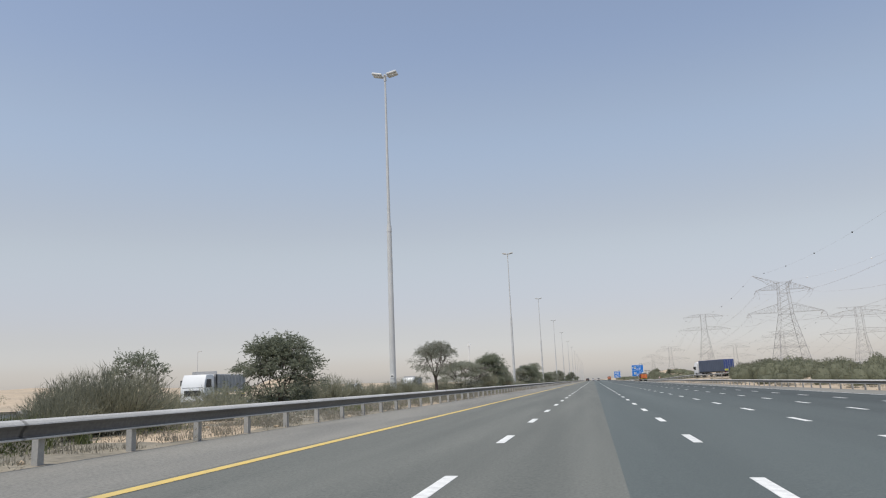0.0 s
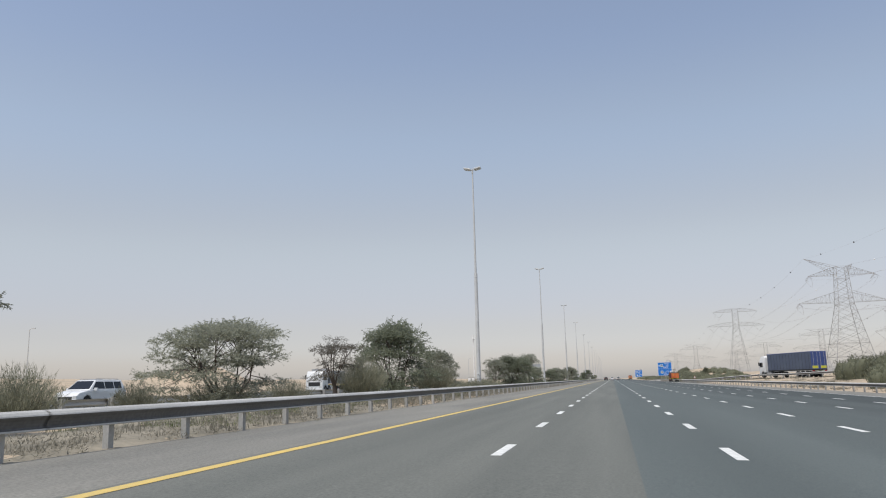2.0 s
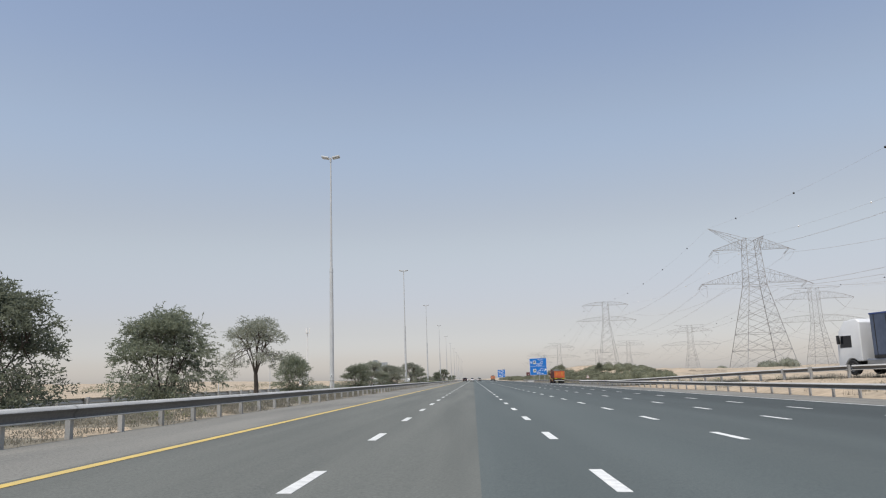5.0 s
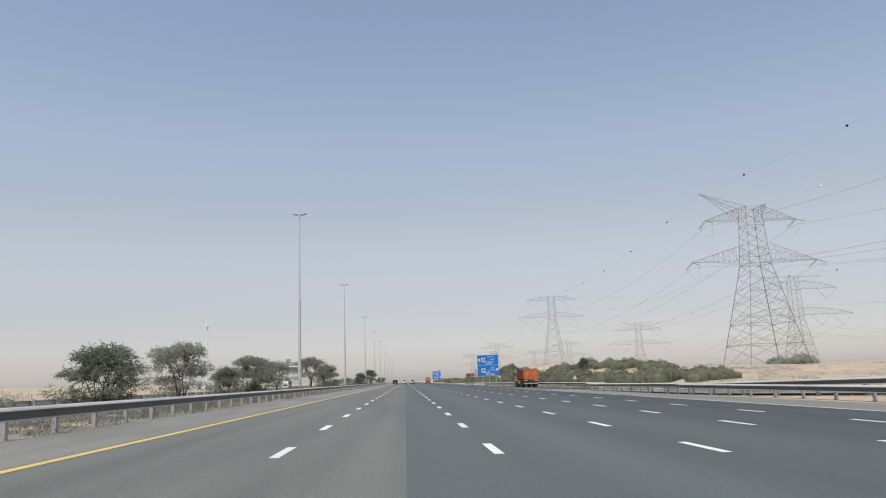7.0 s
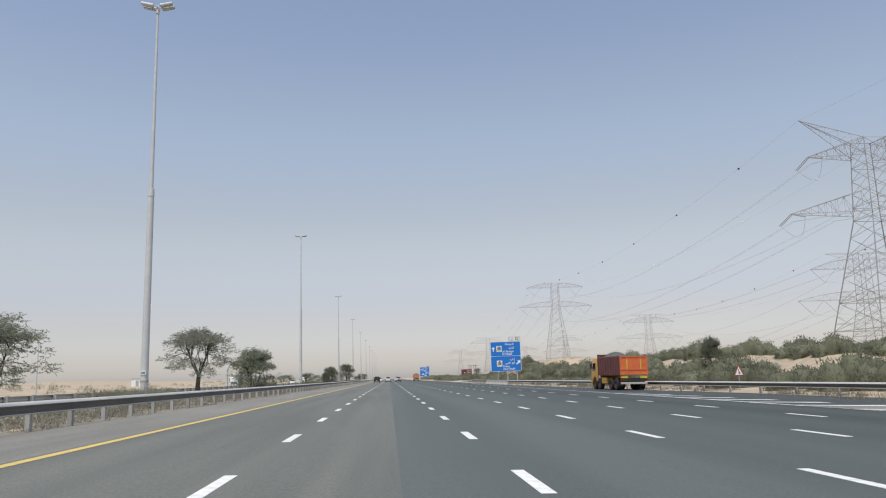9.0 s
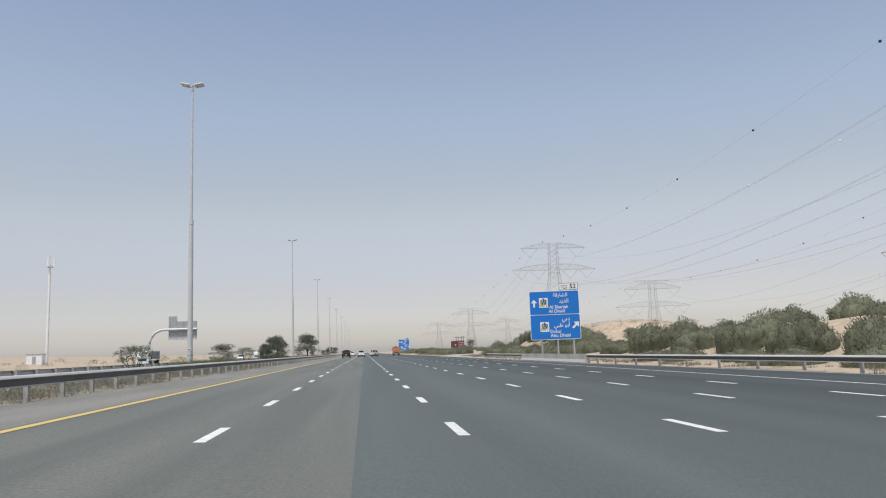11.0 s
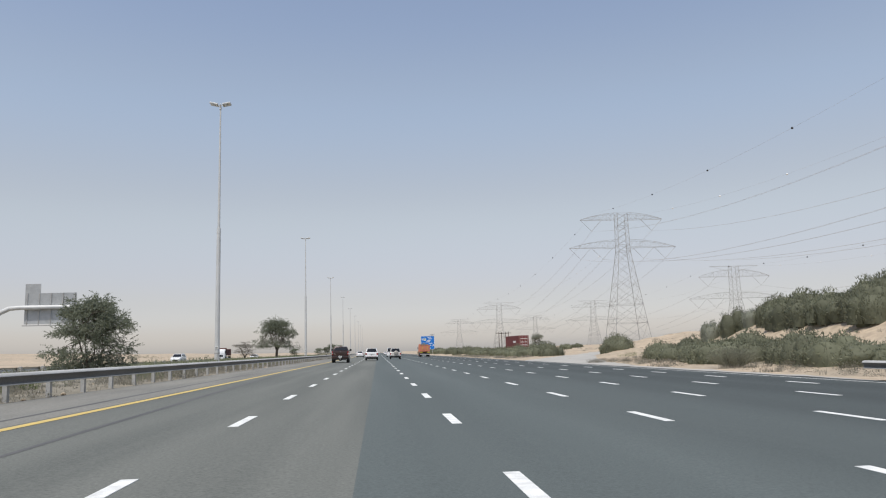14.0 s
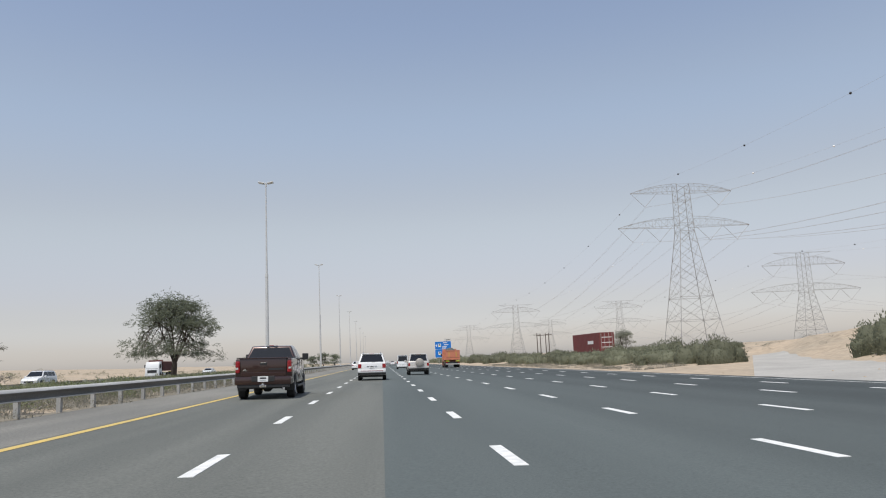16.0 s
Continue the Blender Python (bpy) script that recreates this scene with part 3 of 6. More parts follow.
# ---- pylons ----
def braced_panel(s, w0, z0, w1, z1, r, belt, fine):
    """One storey of a square lattice tower: legs, crossed braces and their secondary struts."""
    c = [(-1, -1), (1, -1), (1, 1), (-1, 1)]
    a = [Vector((x * w0 / 2, y * w0 / 2, z0)) for x, y in c]
    b = [Vector((x * w1 / 2, y * w1 / 2, z1)) for x, y in c]
    for i in range(4):
        j = (i + 1) % 4
        s.bar(a[i], b[i], r * 1.35, n=4, caps=False)
        s.bar(a[i], b[j], r * 0.7, n=3, caps=False)
        s.bar(a[j], b[i], r * 0.7, n=3, caps=False)
        if belt:
            s.bar(b[i], b[j], r * 0.8, n=3, caps=False)
        if fine:
            t = w0 / (w0 + w1)
            mid = a[i].lerp(b[j], t)
            for leg, foot in ((i, a[i]), (j, a[j])):
                half = foot.lerp(mid, 0.5)
                s.bar(half, a[leg].lerp(b[leg], t * 0.5), r * 0.42, n=3, caps=False)
                s.bar(half, a[leg].lerp(b[leg], t), r * 0.42, n=3, caps=False)
                s.bar(half, a[i].lerp(a[j], 0.5), r * 0.42, n=3, caps=False)


def crossarm(z, span, root, depth, r, arched):
    """A pair of lattice arms with a level lower chord; the upper chord falls straight or in an arch to the tip."""
    s = Shape()
    n = 9
    for sx in (-1, 1):
        rows = []
        for i in range(n + 1):
            t = i / n
            rise = depth * (1 - t * t) if arched else depth * (1 - t)
            x, y = sx * (root + (span - root) * t), root * (1 - t) + 0.12
            rows.append([Vector((x, y, z)), Vector((x, -y, z)), Vector((x, y, z + rise + 0.12)), Vector((x, -y, z + rise + 0.12))])
        for i, (p, q) in enumerate(zip(rows, rows[1:])):
            for k in range(4):
                s.bar(p[k], q[k], r, n=4, caps=False)
            s.bar(q[0], q[2], r * 0.55, n=3, caps=False)
            s.bar(q[1], q[3], r * 0.55, n=3, caps=False)
            s.bar(q[2], q[3], r * 0.5, n=3, caps=False)
            up, down = (2, 0) if i % 2 else (0, 2)
            s.bar(p[up], q[down], r * 0.55, n=3, caps=False)
            s.bar(p[up + 1], q[down + 1], r * 0.55, n=3, caps=False)
            s.bar(p[0], q[1], r * 0.45, n=3, caps=False)
    return s


def pylon(label, profile, arms, horn, beam, r):
    """profile: rows of height and width, from the foot up, the waist being its second; arms: rows of height, half span and depth, upper first."""
    p = thing("pylon", label, "pylon", "pylons of the power line")
    (_, base), (waist_z, waist), (h, top_w) = profile

    def width(z):
        return base + (waist - base) * z / waist_z if z < waist_z else waist + (top_w - waist) * (z - waist_z) / (h - waist_z)

    s = Shape()
    levels = [0, 0.235, 0.43, 0.60, 0.75, 0.88, 1.0]
    for i, (a, b) in enumerate(zip(levels, levels[1:])):
        braced_panel(s, width(a * waist_z), a * waist_z, width(b * waist_z), b * waist_z, r, i in (0, 1, 5), i < 4)
    tagged(part("lower_tower", s, M_LATTICE, p), kind="stuff")
    s = Shape()
    n = 6
    for i in range(n):
        za, zb = waist_z + (h - waist_z) * i / n, waist_z + (h - waist_z) * (i + 1) / n
        braced_panel(s, width(za), za, width(zb), zb, r * 0.85, i in (0, 3, 5), False)
    tagged(part("upper_tower", s, M_LATTICE, p), kind="stuff")
    for z, span, depth in arms:
        tagged(part("crossarm", crossarm(z, span, width(z) / 2, depth, r * 0.75, not horn), M_LATTICE, p), kind="stuff")
        for sx in (-1, 1):
            for k, out in enumerate((span, span - 9.4) if span > 19 else (span,)):
                q = Shape()
                if horn:
                    # strings pulled along the line both ways, and the slack jumper between them
                    at = sx * (span if k == 0 else 0.52 * span)
                    for sy in (-1, 1):
                        for dx in (-0.22, 0.22):
                            q.bar((at + dx, 0, z), (at + dx, sy * 4.6, z - 1.5), 0.07, n=5)
                    pts = [(at - sx * 1.2 * math.sin(math.pi * i / 10), -4.6 + 0.92 * i, z - 1.5 - 3.2 * math.sin(math.pi * i / 10)) for i in range(11)]
                    part("jumper", Shape().tube(pts, [0.035] * 11, 4), M_CABLE, p, "slack jumper cable")
                else:
                    q.bar((sx * out, 0, z), (sx * (out - 4.7), 0, z - 4.8), 0.06, n=5)
                    q.bar((sx * (out - 9.2), 0, z), (sx * (out - 4.7), 0, z - 4.8), 0.06, n=5)
                part("insulator", q, M_INSULATOR, p, "string of dark insulator discs")
    q = Shape()
    if horn:
        for reach, rise in ((-14.6, 4.3), (5.0, 1.1)):
            side = -1 if reach < 0 else 1
            tip_at = Vector((reach, 0, h + rise))
            for sy in (-1, 1):
                upper, lower = Vector((side * top_w / 2, sy * top_w / 2, h)), Vector((side * top_w / 2, sy * top_w / 2, h - 3.6))
                q.bar(upper, tip_at, r * 0.9, n=4)
                q.bar(lower, tip_at, r * 0.7, n=3)
                for t in (0.2, 0.4, 0.6, 0.8):
                    q.bar(upper.lerp(tip_at, t), lower.lerp(tip_at, t), r * 0.4, n=3)
                    q.bar(upper.lerp(tip_at, t - 0.2), lower.lerp(tip_at, t), r * 0.4, n=3)
        tagged(part("earth_wire_horn", q, M_LATTICE, p), kind="stuff")
    if beam:
        for sy in (-1, 1):
            q.bar((-beam, 0, h + 0.2), (-top_w / 2, sy * top_w / 2, h), r * 0.8, n=4)
            q.bar((beam, 0, h + 0.2), (top_w / 2, sy * top_w / 2, h), r * 0.8, n=4)
            q.bar((-beam, 0, h + 0.2), (-top_w / 2, sy * top_w / 2, h - 2.6), r * 0.5, n=3)
            q.bar((beam, 0, h + 0.2), (top_w / 2, sy * top_w / 2, h - 2.6), r * 0.5, n=3)
        tagged(part("earth_wire_beam", q, M_LATTICE, p), kind="stuff")
    return p


TENSION = dict(label="grey steel lattice tension pylon of a power line", profile=[(0, 17.5), (29.6, 6.2), (46.3, 4.4)], arms=[(42.6, 13.4, 3.7), (30.6, 18.4, 4.6)], horn=True, beam=0, r=0.088)
SUSPEND = dict(label="grey steel lattice suspension pylon of a power line", profile=[(0, 15.6), (39.5, 4.9), (55.7, 4.3)], arms=[(53.2, 17.7, 2.5), (41.2, 22.9, 3.0)], horn=False, beam=0, r=0.085)
BROAD = dict(label="grey steel lattice pylon with broad crossarms", profile=[(0, 11.0), (21.5, 4.4), (39.2, 3.8)], arms=[(33.8, 19.0, 3.4), (22.4, 24.8, 3.0)], horn=False, beam=13.0, r=0.075)
TOWERS = [("t", 100.8, 413.5, 1), ("s", 104.4, 726.5, -1), ("w", 104.4, 1052, -1), ("w", 107, 1390, -1), ("t", 96, 90, 3)]
TOWERS2 = [("w", 172.8, 527, -3), ("w", 187.8, 797, -2), ("w", 189, 1060, -1), ("w", 195, 1330, -1), ("w", 158, 255, -3)]
SOURCE = {"t": pylon(**TENSION), "s": pylon(**SUSPEND), "w": pylon(**BROAD)}
used = set()
for kind, x, y, turn in TOWERS + TOWERS2:
    m = pose(x, y, land(x, y) - 0.2, 0, 0, turn)
    src = SOURCE[kind]
    if kind not in used:
        src.matrix_basis = m
        used.add(kind)
    else:
        copy_thing(src, m)


def tip(tower_row, z, off):
    kind, x, y, turn = tower_row
    a = radians(turn)
    return Vector((x + off * math.cos(a), y + off * math.sin(a), land(x, y) - 0.2 + z))


def span_points(a, b, sag, n=22):
    return [a.lerp(b, i / n) - Vector((0, 0, 4 * sag * (i / n) * (1 - i / n))) for i in range(n + 1)]


HOLD = {"t": [(41.1, 13.4), (41.1, -13.4), (29.1, 18.4), (29.1, -18.4), (29.1, 9.6), (29.1, -9.6)],
        "w": [(29.0, 14.3), (29.0, -14.3), (17.6, 20.1), (17.6, -20.1), (17.6, 10.7), (17.6, -10.7)],
        "s": [(48.4, 13.0), (48.4, -13.0), (36.4, 18.2), (36.4, -18.2), (36.4, 8.8), (36.4, -8.8)]}
TOP = {"t": [(47.4, 5.0), (50.6, -14.6)], "s": [(55.8, 12.0), (55.8, -12.0)], "w": [(39.4, 13.0), (39.4, -13.0)]}
for line in (TOWERS[-1:] + TOWERS[:-1], TOWERS2[-1:] + TOWERS2[:-1]):
    for a, b in zip(line, line[1:]):
        wires = thing("power_line", "thin grey overhead cables sagging between two pylons", "power cable")
        for i in range(6):
            pts = span_points(tip(a, *HOLD[a[0]][i]), tip(b, *HOLD[b[0]][i]), 11)
            s = Shape().tube(pts, [0.024] * len(pts), 4)
            s.tube([p + Vector((0.45, 0, 0)) for p in pts], [0.024] * len(pts), 4)
            part("conductor", s, M_CABLE, wires)
        for i in range(2):
            pts = span_points(tip(a, *TOP[a[0]][i]), tip(b, *TOP[b[0]][i]), 8)
            part("earth_wire", Shape().tube(pts, [0.02] * len(pts), 4), M_CABLE, wires)
            for j in range(2, 21, 3):
                bm = bmesh.new()
                bmesh.ops.create_icosphere(bm, subdivisions=2, radius=0.27, matrix=Matrix.Translation(pts[j]))
                part("marker_ball", Shape().take(bm), M_SIGN_BLACK if i else M_SIGN_WHITE, wires, "round cable marker", 60)

# low distribution poles far along the right side
for x, y in ((46.4, 704), (47.6, 705), (49.2, 705), (50.4, 706)):
    t = thing("utility_pole", "weathered wooden utility pole with crossarm", "utility pole", "distant utility poles")
    z = land(x, y)
    part("pole", Shape().bar((x, y, z - 0.4), (x, y, z + 7.5), 0.16, 0.11, 8), M_BARK, t)
    part("crossarm", Shape().box(x - 1.1, x + 1.1, y - 0.06, y + 0.06, z + 6.9, z + 7.05), M_BARK, t)
# thin boundary posts on the dune
for i in range(9):
    x, y = 78 + 3.5 * i, 545 + 9 * i
    t = thing("fence_post", "thin grey steel boundary post in the sand", "fence post", "boundary posts on the dune")
    part("shaft", Shape().bar((x, y, land(x, y) - 0.3), (x, y, land(x, y) + 2.6), 0.07, n=6), M_POST, t)


# ---- lettering ----
def lettering(body, size, x, z, y=0.0, align="CENTER", bold=0.0):
    cu = bpy.data.curves.new("lettering", "FONT")
    cu.body, cu.size, cu.align_x, cu.align_y = body, size, align, "CENTER"
    cu.extrude, cu.offset, cu.resolution_u = 0.004, bold, 3
    ob = bpy.data.objects.new("lettering", cu)
    scene.collection.objects.link(ob)
    dg = bpy.context.evaluated_depsgraph_get()
    me = bpy.data.meshes.new_from_object(ob.evaluated_get(dg))
    me.transform(Matrix.Translation((x, y, z)) @ Matrix.Rotation(radians(90), 4, "X"))
    bpy.data.objects.remove(ob)
    bpy.data.curves.remove(cu)
    return me


def rounded(x0, x1, z0, z1, r, n=5):
    pts = []
    for cx, cz, a0 in ((x1 - r, z1 - r, 0), (x0 + r, z1 - r, 90), (x0 + r, z0 + r, 180), (x1 - r, z0 + r, 270)):
        for i in range(n + 1):
            a = radians(a0 + 90 * i / n)
            pts.append((cx + r * math.cos(a), cz + r * math.sin(a)))
    return pts[::-1]


ARROW = [(-0.105, -0.46), (-0.105, 0.06), (-0.385, 0.06), (0, 0.46), (0.385, 0.06), (0.105, 0.06), (0.105, -0.46)]


def arrow(x, z, size, turn, y):
    a = radians(turn)
    return mended(Shape().plate([(x + size * (u * math.cos(a) + v * math.sin(a)), z + size * (-u * math.sin(a) + v * math.cos(a))) for u, v in ARROW], y, 0.006))


AR_SHARJAH = "\ufe94\ufed7\ufead\ufe8e\ufeb8\ufedf\ufe8d"
AR_DHAID = "\ufeaa\ufef3\ufeac\ufedf\ufe8d"
AR_DUBAI = "\ufef2\ufe91\ufea9"
AR_ABU_DHABI = "\ufef2\ufe92\ufec7 \ufeee\ufe91\ufe83"
AR_EXIT = "\ufe9d\ufeae\ufea8\ufee3"
SW, SH, SB = 6.15, 6.0, 2.35


def sign_board(label, readable):
    sign = thing("road_sign", label, "road sign")
    part("panel", mended(Shape().plate(rounded(0, SW, SB, SB + SH, 0.22), 0.0, 0.05)), M_SIGN_WHITE, sign, "white-edged sign panel")
    half = SB + SH * 0.513
    for name, z0, z1 in (("upper_field", half + 0.03, SB + SH - 0.06), ("lower_field", SB + 0.06, half - 0.03)):
        part(name, mended(Shape().plate(rounded(0.06, SW - 0.06, z0, z1, 0.15), -0.006, 0.008)), M_SIGN_BLUE, sign, "blue reflective field")
    for px in (1.35, 3.3, 5.25):
        part("post", Shape().tube([(px, 0.16, -0.6), (px, 0.16, SB + SH - 0.4)], [0.11, 0.11], 10), M_POST, sign, smooth=40)
    for pz in (SB + 0.8, SB + 3.0, SB + 5.2):
        part("stiffener", Shape().box(0.1, SW - 0.1, 0.05, 0.11, pz - 0.05, pz + 0.05), M_SIGN_BACK, sign)
    tab = part("exit_panel", mended(Shape().plate(rounded(3.75, 6.1, SB + SH + 0.05, SB + SH + 0.92, 0.1), 0.0, 0.04)), M_SIGN_BLACK, sign, "small white exit panel with black edge")
    part("exit_field", mended(Shape().plate(rounded(3.80, 6.05, SB + SH + 0.10, SB + SH + 0.87, 0.08), -0.006, 0.006)), M_SIGN_WHITE, tab)

    def at(u, v):
        return u * SW, SB + SH * (1 - v)

    x, z = at(0.095, 0.25)
    part("arrow", arrow(x, z, 1.02, 0, -0.014), M_SIGN_WHITE, sign)
    x, z = at(0.908, 0.71)
    part("arrow", arrow(x, z, 1.18, 45, -0.014), M_SIGN_WHITE, sign)
    for v in (0.24, 0.735):
        x, z = at(0.285, v)
        sh = part("route_shield", mended(Shape().plate(rounded(x - 0.54, x + 0.54, z - 0.60, z + 0.60, 0.05), -0.012, 0.006)), M_SIGN_WHITE, sign, "white route shield with a navy emblem and yellow digits")
        part("emblem", mended(Shape().plate([(x + a, z + b) for a, b in ((-0.36, 0.30), (-0.26, 0.40), (-0.10, 0.38), (-0.08, 0.52), (0.02, 0.57), (0.10, 0.50), (0.12, 0.38), (0.28, 0.40), (0.38, 0.30), (0.40, 0.0), (0.30, -0.16), (0.14, -0.30), (-0.12, -0.30), (-0.28, -0.16), (-0.38, 0.0))][::-1], -0.017, 0.006)), M_SIGN_NAVY, sh)
        if readable:
            part("letter", lettering("E", 0.36, x - 0.15, z + 0.17, -0.022, bold=0.010), M_SIGN_YELLOW, sh)
            part("tick", Shape().box(x + 0.16, x + 0.21, -0.024, -0.019, z + 0.10, z + 0.30).box(x + 0.16, x + 0.21, -0.024, -0.019, z + 0.03, z + 0.07), M_SIGN_YELLOW, sh)
            part("route_number_edge", lettering("611", 0.66, x + 0.02, z - 0.25, -0.020, bold=0.040), M_SIGN_NAVY, sh)
            part("route_number", lettering("611", 0.66, x + 0.02, z - 0.25, -0.027, bold=0.008), M_SIGN_YELLOW, sh)
        else:
            part("digit_bar", Shape().box(x - 0.3, x + 0.3, -0.022, -0.018, z - 0.3, z - 0.05), M_SIGN_YELLOW, sh)
    rows = [(AR_SHARJAH, 0.62, 0.625, 0.090), (AR_DHAID, 0.66, 0.69, 0.215), ("Al Sharjah", 0.57, 0.585, 0.335), ("Al Dhaid", 0.57, 0.545, 0.420),
            (AR_DUBAI, 0.66, 0.715, 0.580), (AR_ABU_DHABI, 0.66, 0.63, 0.710), ("Dubai", 0.57, 0.50, 0.835), ("Abu Dhabi", 0.57, 0.595, 0.918)]
    for body, size, u, v in rows:
        x, z = at(u, v)
        if readable:
            part("lettering", lettering(body, size, x, z, -0.014, bold=0.004), M_SIGN_WHITE, sign)
        else:
            part("lettering_bar", Shape().box(x - 0.8, x + 0.8, -0.014, -0.007, z - 0.12, z + 0.12), M_SIGN_WHITE, sign)
    zt = SB + SH + 0.48
    if readable:
        part("exit_number", lettering("52", 0.78, 5.45, zt, -0.013, bold=0.012), M_SIGN_BLACK, tab)
        part("exit_word", lettering("EXIT", 0.27, 4.5, zt - 0.22, -0.013, bold=0.003), M_SIGN_BLACK, tab)
        part("exit_word", lettering(AR_EXIT, 0.36, 4.4, zt + 0.16, -0.013, bold=0.003), M_SIGN_BLACK, tab)
    else:
        part("digit_bar", Shape().box(4.1, 5.8, -0.013, -0.006, zt - 0.15, zt + 0.15), M_SIGN_BLACK, tab)
    return sign


s1 = sign_board("large blue direction sign with white lettering behind the concrete barrier", True)
s1.matrix_basis = pose(20.85, 422.98, -0.42, 0, 0, -8.3)
s2 = sign_board("distant blue direction sign with unreadable white lines", False)
s2.matrix_basis = pose(20.3, 766, -0.42, 0, 0, -6)


def warning_sign(x, y, z):
    t = thing("warning_sign", "triangular red-edged merge warning sign on a post", "road sign")
    part("post", Shape().tube([(0, 0.06, -0.3), (0, 0.06, 2.6)], [0.04, 0.04], 8), M_POST, t, smooth=40)
    part("panel", mended(Shape().plate([(-0.62, 1.62), (0, 2.68), (0.62, 1.62)], 0.0, 0.02)), M_SIGN_RED, t, "red triangle border")
    part("field", mended(Shape().plate([(-0.50, 1.69), (0, 2.55), (0.50, 1.69)], -0.006, 0.007)), M_SIGN_WHITE, t)
    part("symbol", mended(Shape().plate([(-0.05, 1.8), (-0.05, 2.3), (0.03, 2.3), (0.03, 2.05), (0.2, 1.8), (0.1, 1.8), (0.03, 1.92), (0.03, 1.8)], -0.012, 0.007)), M_SIGN_BLACK, t)
    t.matrix_basis = pose(x, y, z) @ Matrix.Diagonal((0.62, 1, 0.74, 1))


warning_sign(27.2, 327.8, land(27.2, 327.8) - 0.1)

# curved-arm sign seen from behind over the oncoming lanes
gantry = thing("cantilever_sign", "curved grey cantilever mast carrying a sign seen from behind", "road sign")
part("mast", Shape().tube([(0, 0, -0.4), (0, 0, 3.5), (0.12, 0, 5.4), (0.6, 0, 7.0), (1.6, 0, 8.3), (3.0, 0, 8.95), (4.4, 0, 9.05), (12.6, 0, 9.05)], [0.42, 0.40, 0.39, 0.37, 0.36, 0.35, 0.34, 0.30], 12), M_POLE, gantry, smooth=40)
part("panel", Shape().box(5.0, 12.4, 0.36, 0.42, 6.6, 11.2), M_SIGN_BACK, gantry, "bare aluminium back of the panel")
part("exit_panel", Shape().box(5.0, 7.2, 0.36, 0.42, 11.2, 12.6), M_SIGN_BACK, gantry)
for i in range(5):
    part("rib", Shape().box(5.3 + 1.7 * i, 5.42 + 1.7 * i, 0.26, 0.36, 6.4, 11.2), M_POST, gantry)
part("catwalk", Shape().box(5.0, 12.5, -0.3, 0.3, 6.3, 6.42), M_POST, gantry)
gantry.matrix_basis = pose(-56.7, 539, 0.1)


# ---- vehicles ----
def revolve(profile, n=28, axis_x=0.0):
    """profile rows (radius, x) turned about the x axis."""
    s = Shape()
    k = len(profile)
    for i in range(n):
        a = 2 * math.pi * i / n
        s.v += [(axis_x + x, r * math.cos(a), r * math.sin(a)) for r, x in profile]
    for i in range(n):
        j = (i + 1) % n
        s.f += [(i * k + q, j * k + q, j * k + q + 1, i * k + q + 1) for q in range(k - 1)]
    return s


def wheel(parent, x, y, r, w, rim_mat=None, rim_r=0.62, spokes=6):
    out = 1 if x > 0 else -1
    h = w / 2
    t = mended(revolve([(r * rim_r, -h), (r * 0.93, -h), (r, -h * 0.72), (r, h * 0.72), (r * 0.93, h), (r * rim_r, h), (r * rim_r, -h)]))
    tyre = part("wheel", t.turned(Matrix.Translation((x, y, r))), M_RUBBER, parent, "black rubber tyre", 35)
    q = revolve([(0.0, out * h * 0.55), (r * 0.16, out * h * 0.6), (r * 0.2, out * h * 0.4), (r * rim_r * 0.9, out * h * 0.25), (r * rim_r * 0.96, out * h * 0.92), (r * rim_r + 0.006, out * h * 0.92)])
    for i in range(spokes):
        a = 2 * math.pi * i / spokes
        q.bar((out * h * 0.62, r * 0.1 * math.cos(a), r * 0.1 * math.sin(a)), (out * h * 0.75, r * rim_r * 0.95 * math.cos(a), r * rim_r * 0.95 * math.sin(a)), r * 0.085, r * 0.06, 4)
    part("rim", mended(q.turned(Matrix.Translation((x, y, r)))), rim_mat or M_ALLOY, tyre, smooth=35)
    return tyre


def arch(c, r, zw, z0):
    a0 = math.asin(max(-1, min(1, (z0 - zw) / r)))
    return [(c + r * math.cos(a), zw + r * math.sin(a)) for a in [a0 + (math.pi - 2 * a0) * i / 10 for i in range(11)]]


def hull(outline, w_low, w_high, z_low, z_high, bevel=0.05, nose=None):
    """A side outline (y, z), clockwise from the tail, given width that changes with height."""
    s = Shape()
    k = len(outline)

    def half(y, z):
        t = max(0, min(1, (z - z_low) / (z_high - z_low)))
        h = (w_low + (w_high - w_low) * t) / 2
        if nose and y > nose[0]:
            h -= nose[1] * ((y - nose[0]) / nose[2]) ** 2
        return h

    s.v = [(-half(y, z), y, z) for y, z in outline] + [(half(y, z), y, z) for y, z in outline]
    s.f = [tuple(range(k)), tuple(range(2 * k - 1, k - 1, -1))] + [(i, k + i, k + (i + 1) % k, (i + 1) % k) for i in range(k)]
    bm = bmesh.new()
    vs = [bm.verts.new(p) for p in s.v]
    for q in s.f:
        bm.faces.new([vs[i] for i in q])
    bmesh.ops.recalc_face_normals(bm, faces=bm.faces[:])
    if bevel:
        es = [e for e in bm.edges if len(e.link_faces) == 2 and e.calc_face_angle(0) > radians(40)]
        bmesh.ops.bevel(bm, geom=es, offset=bevel, segments=3, affect="EDGES", profile=0.55, clamp_overlap=True)
    return Shape().take(bm)


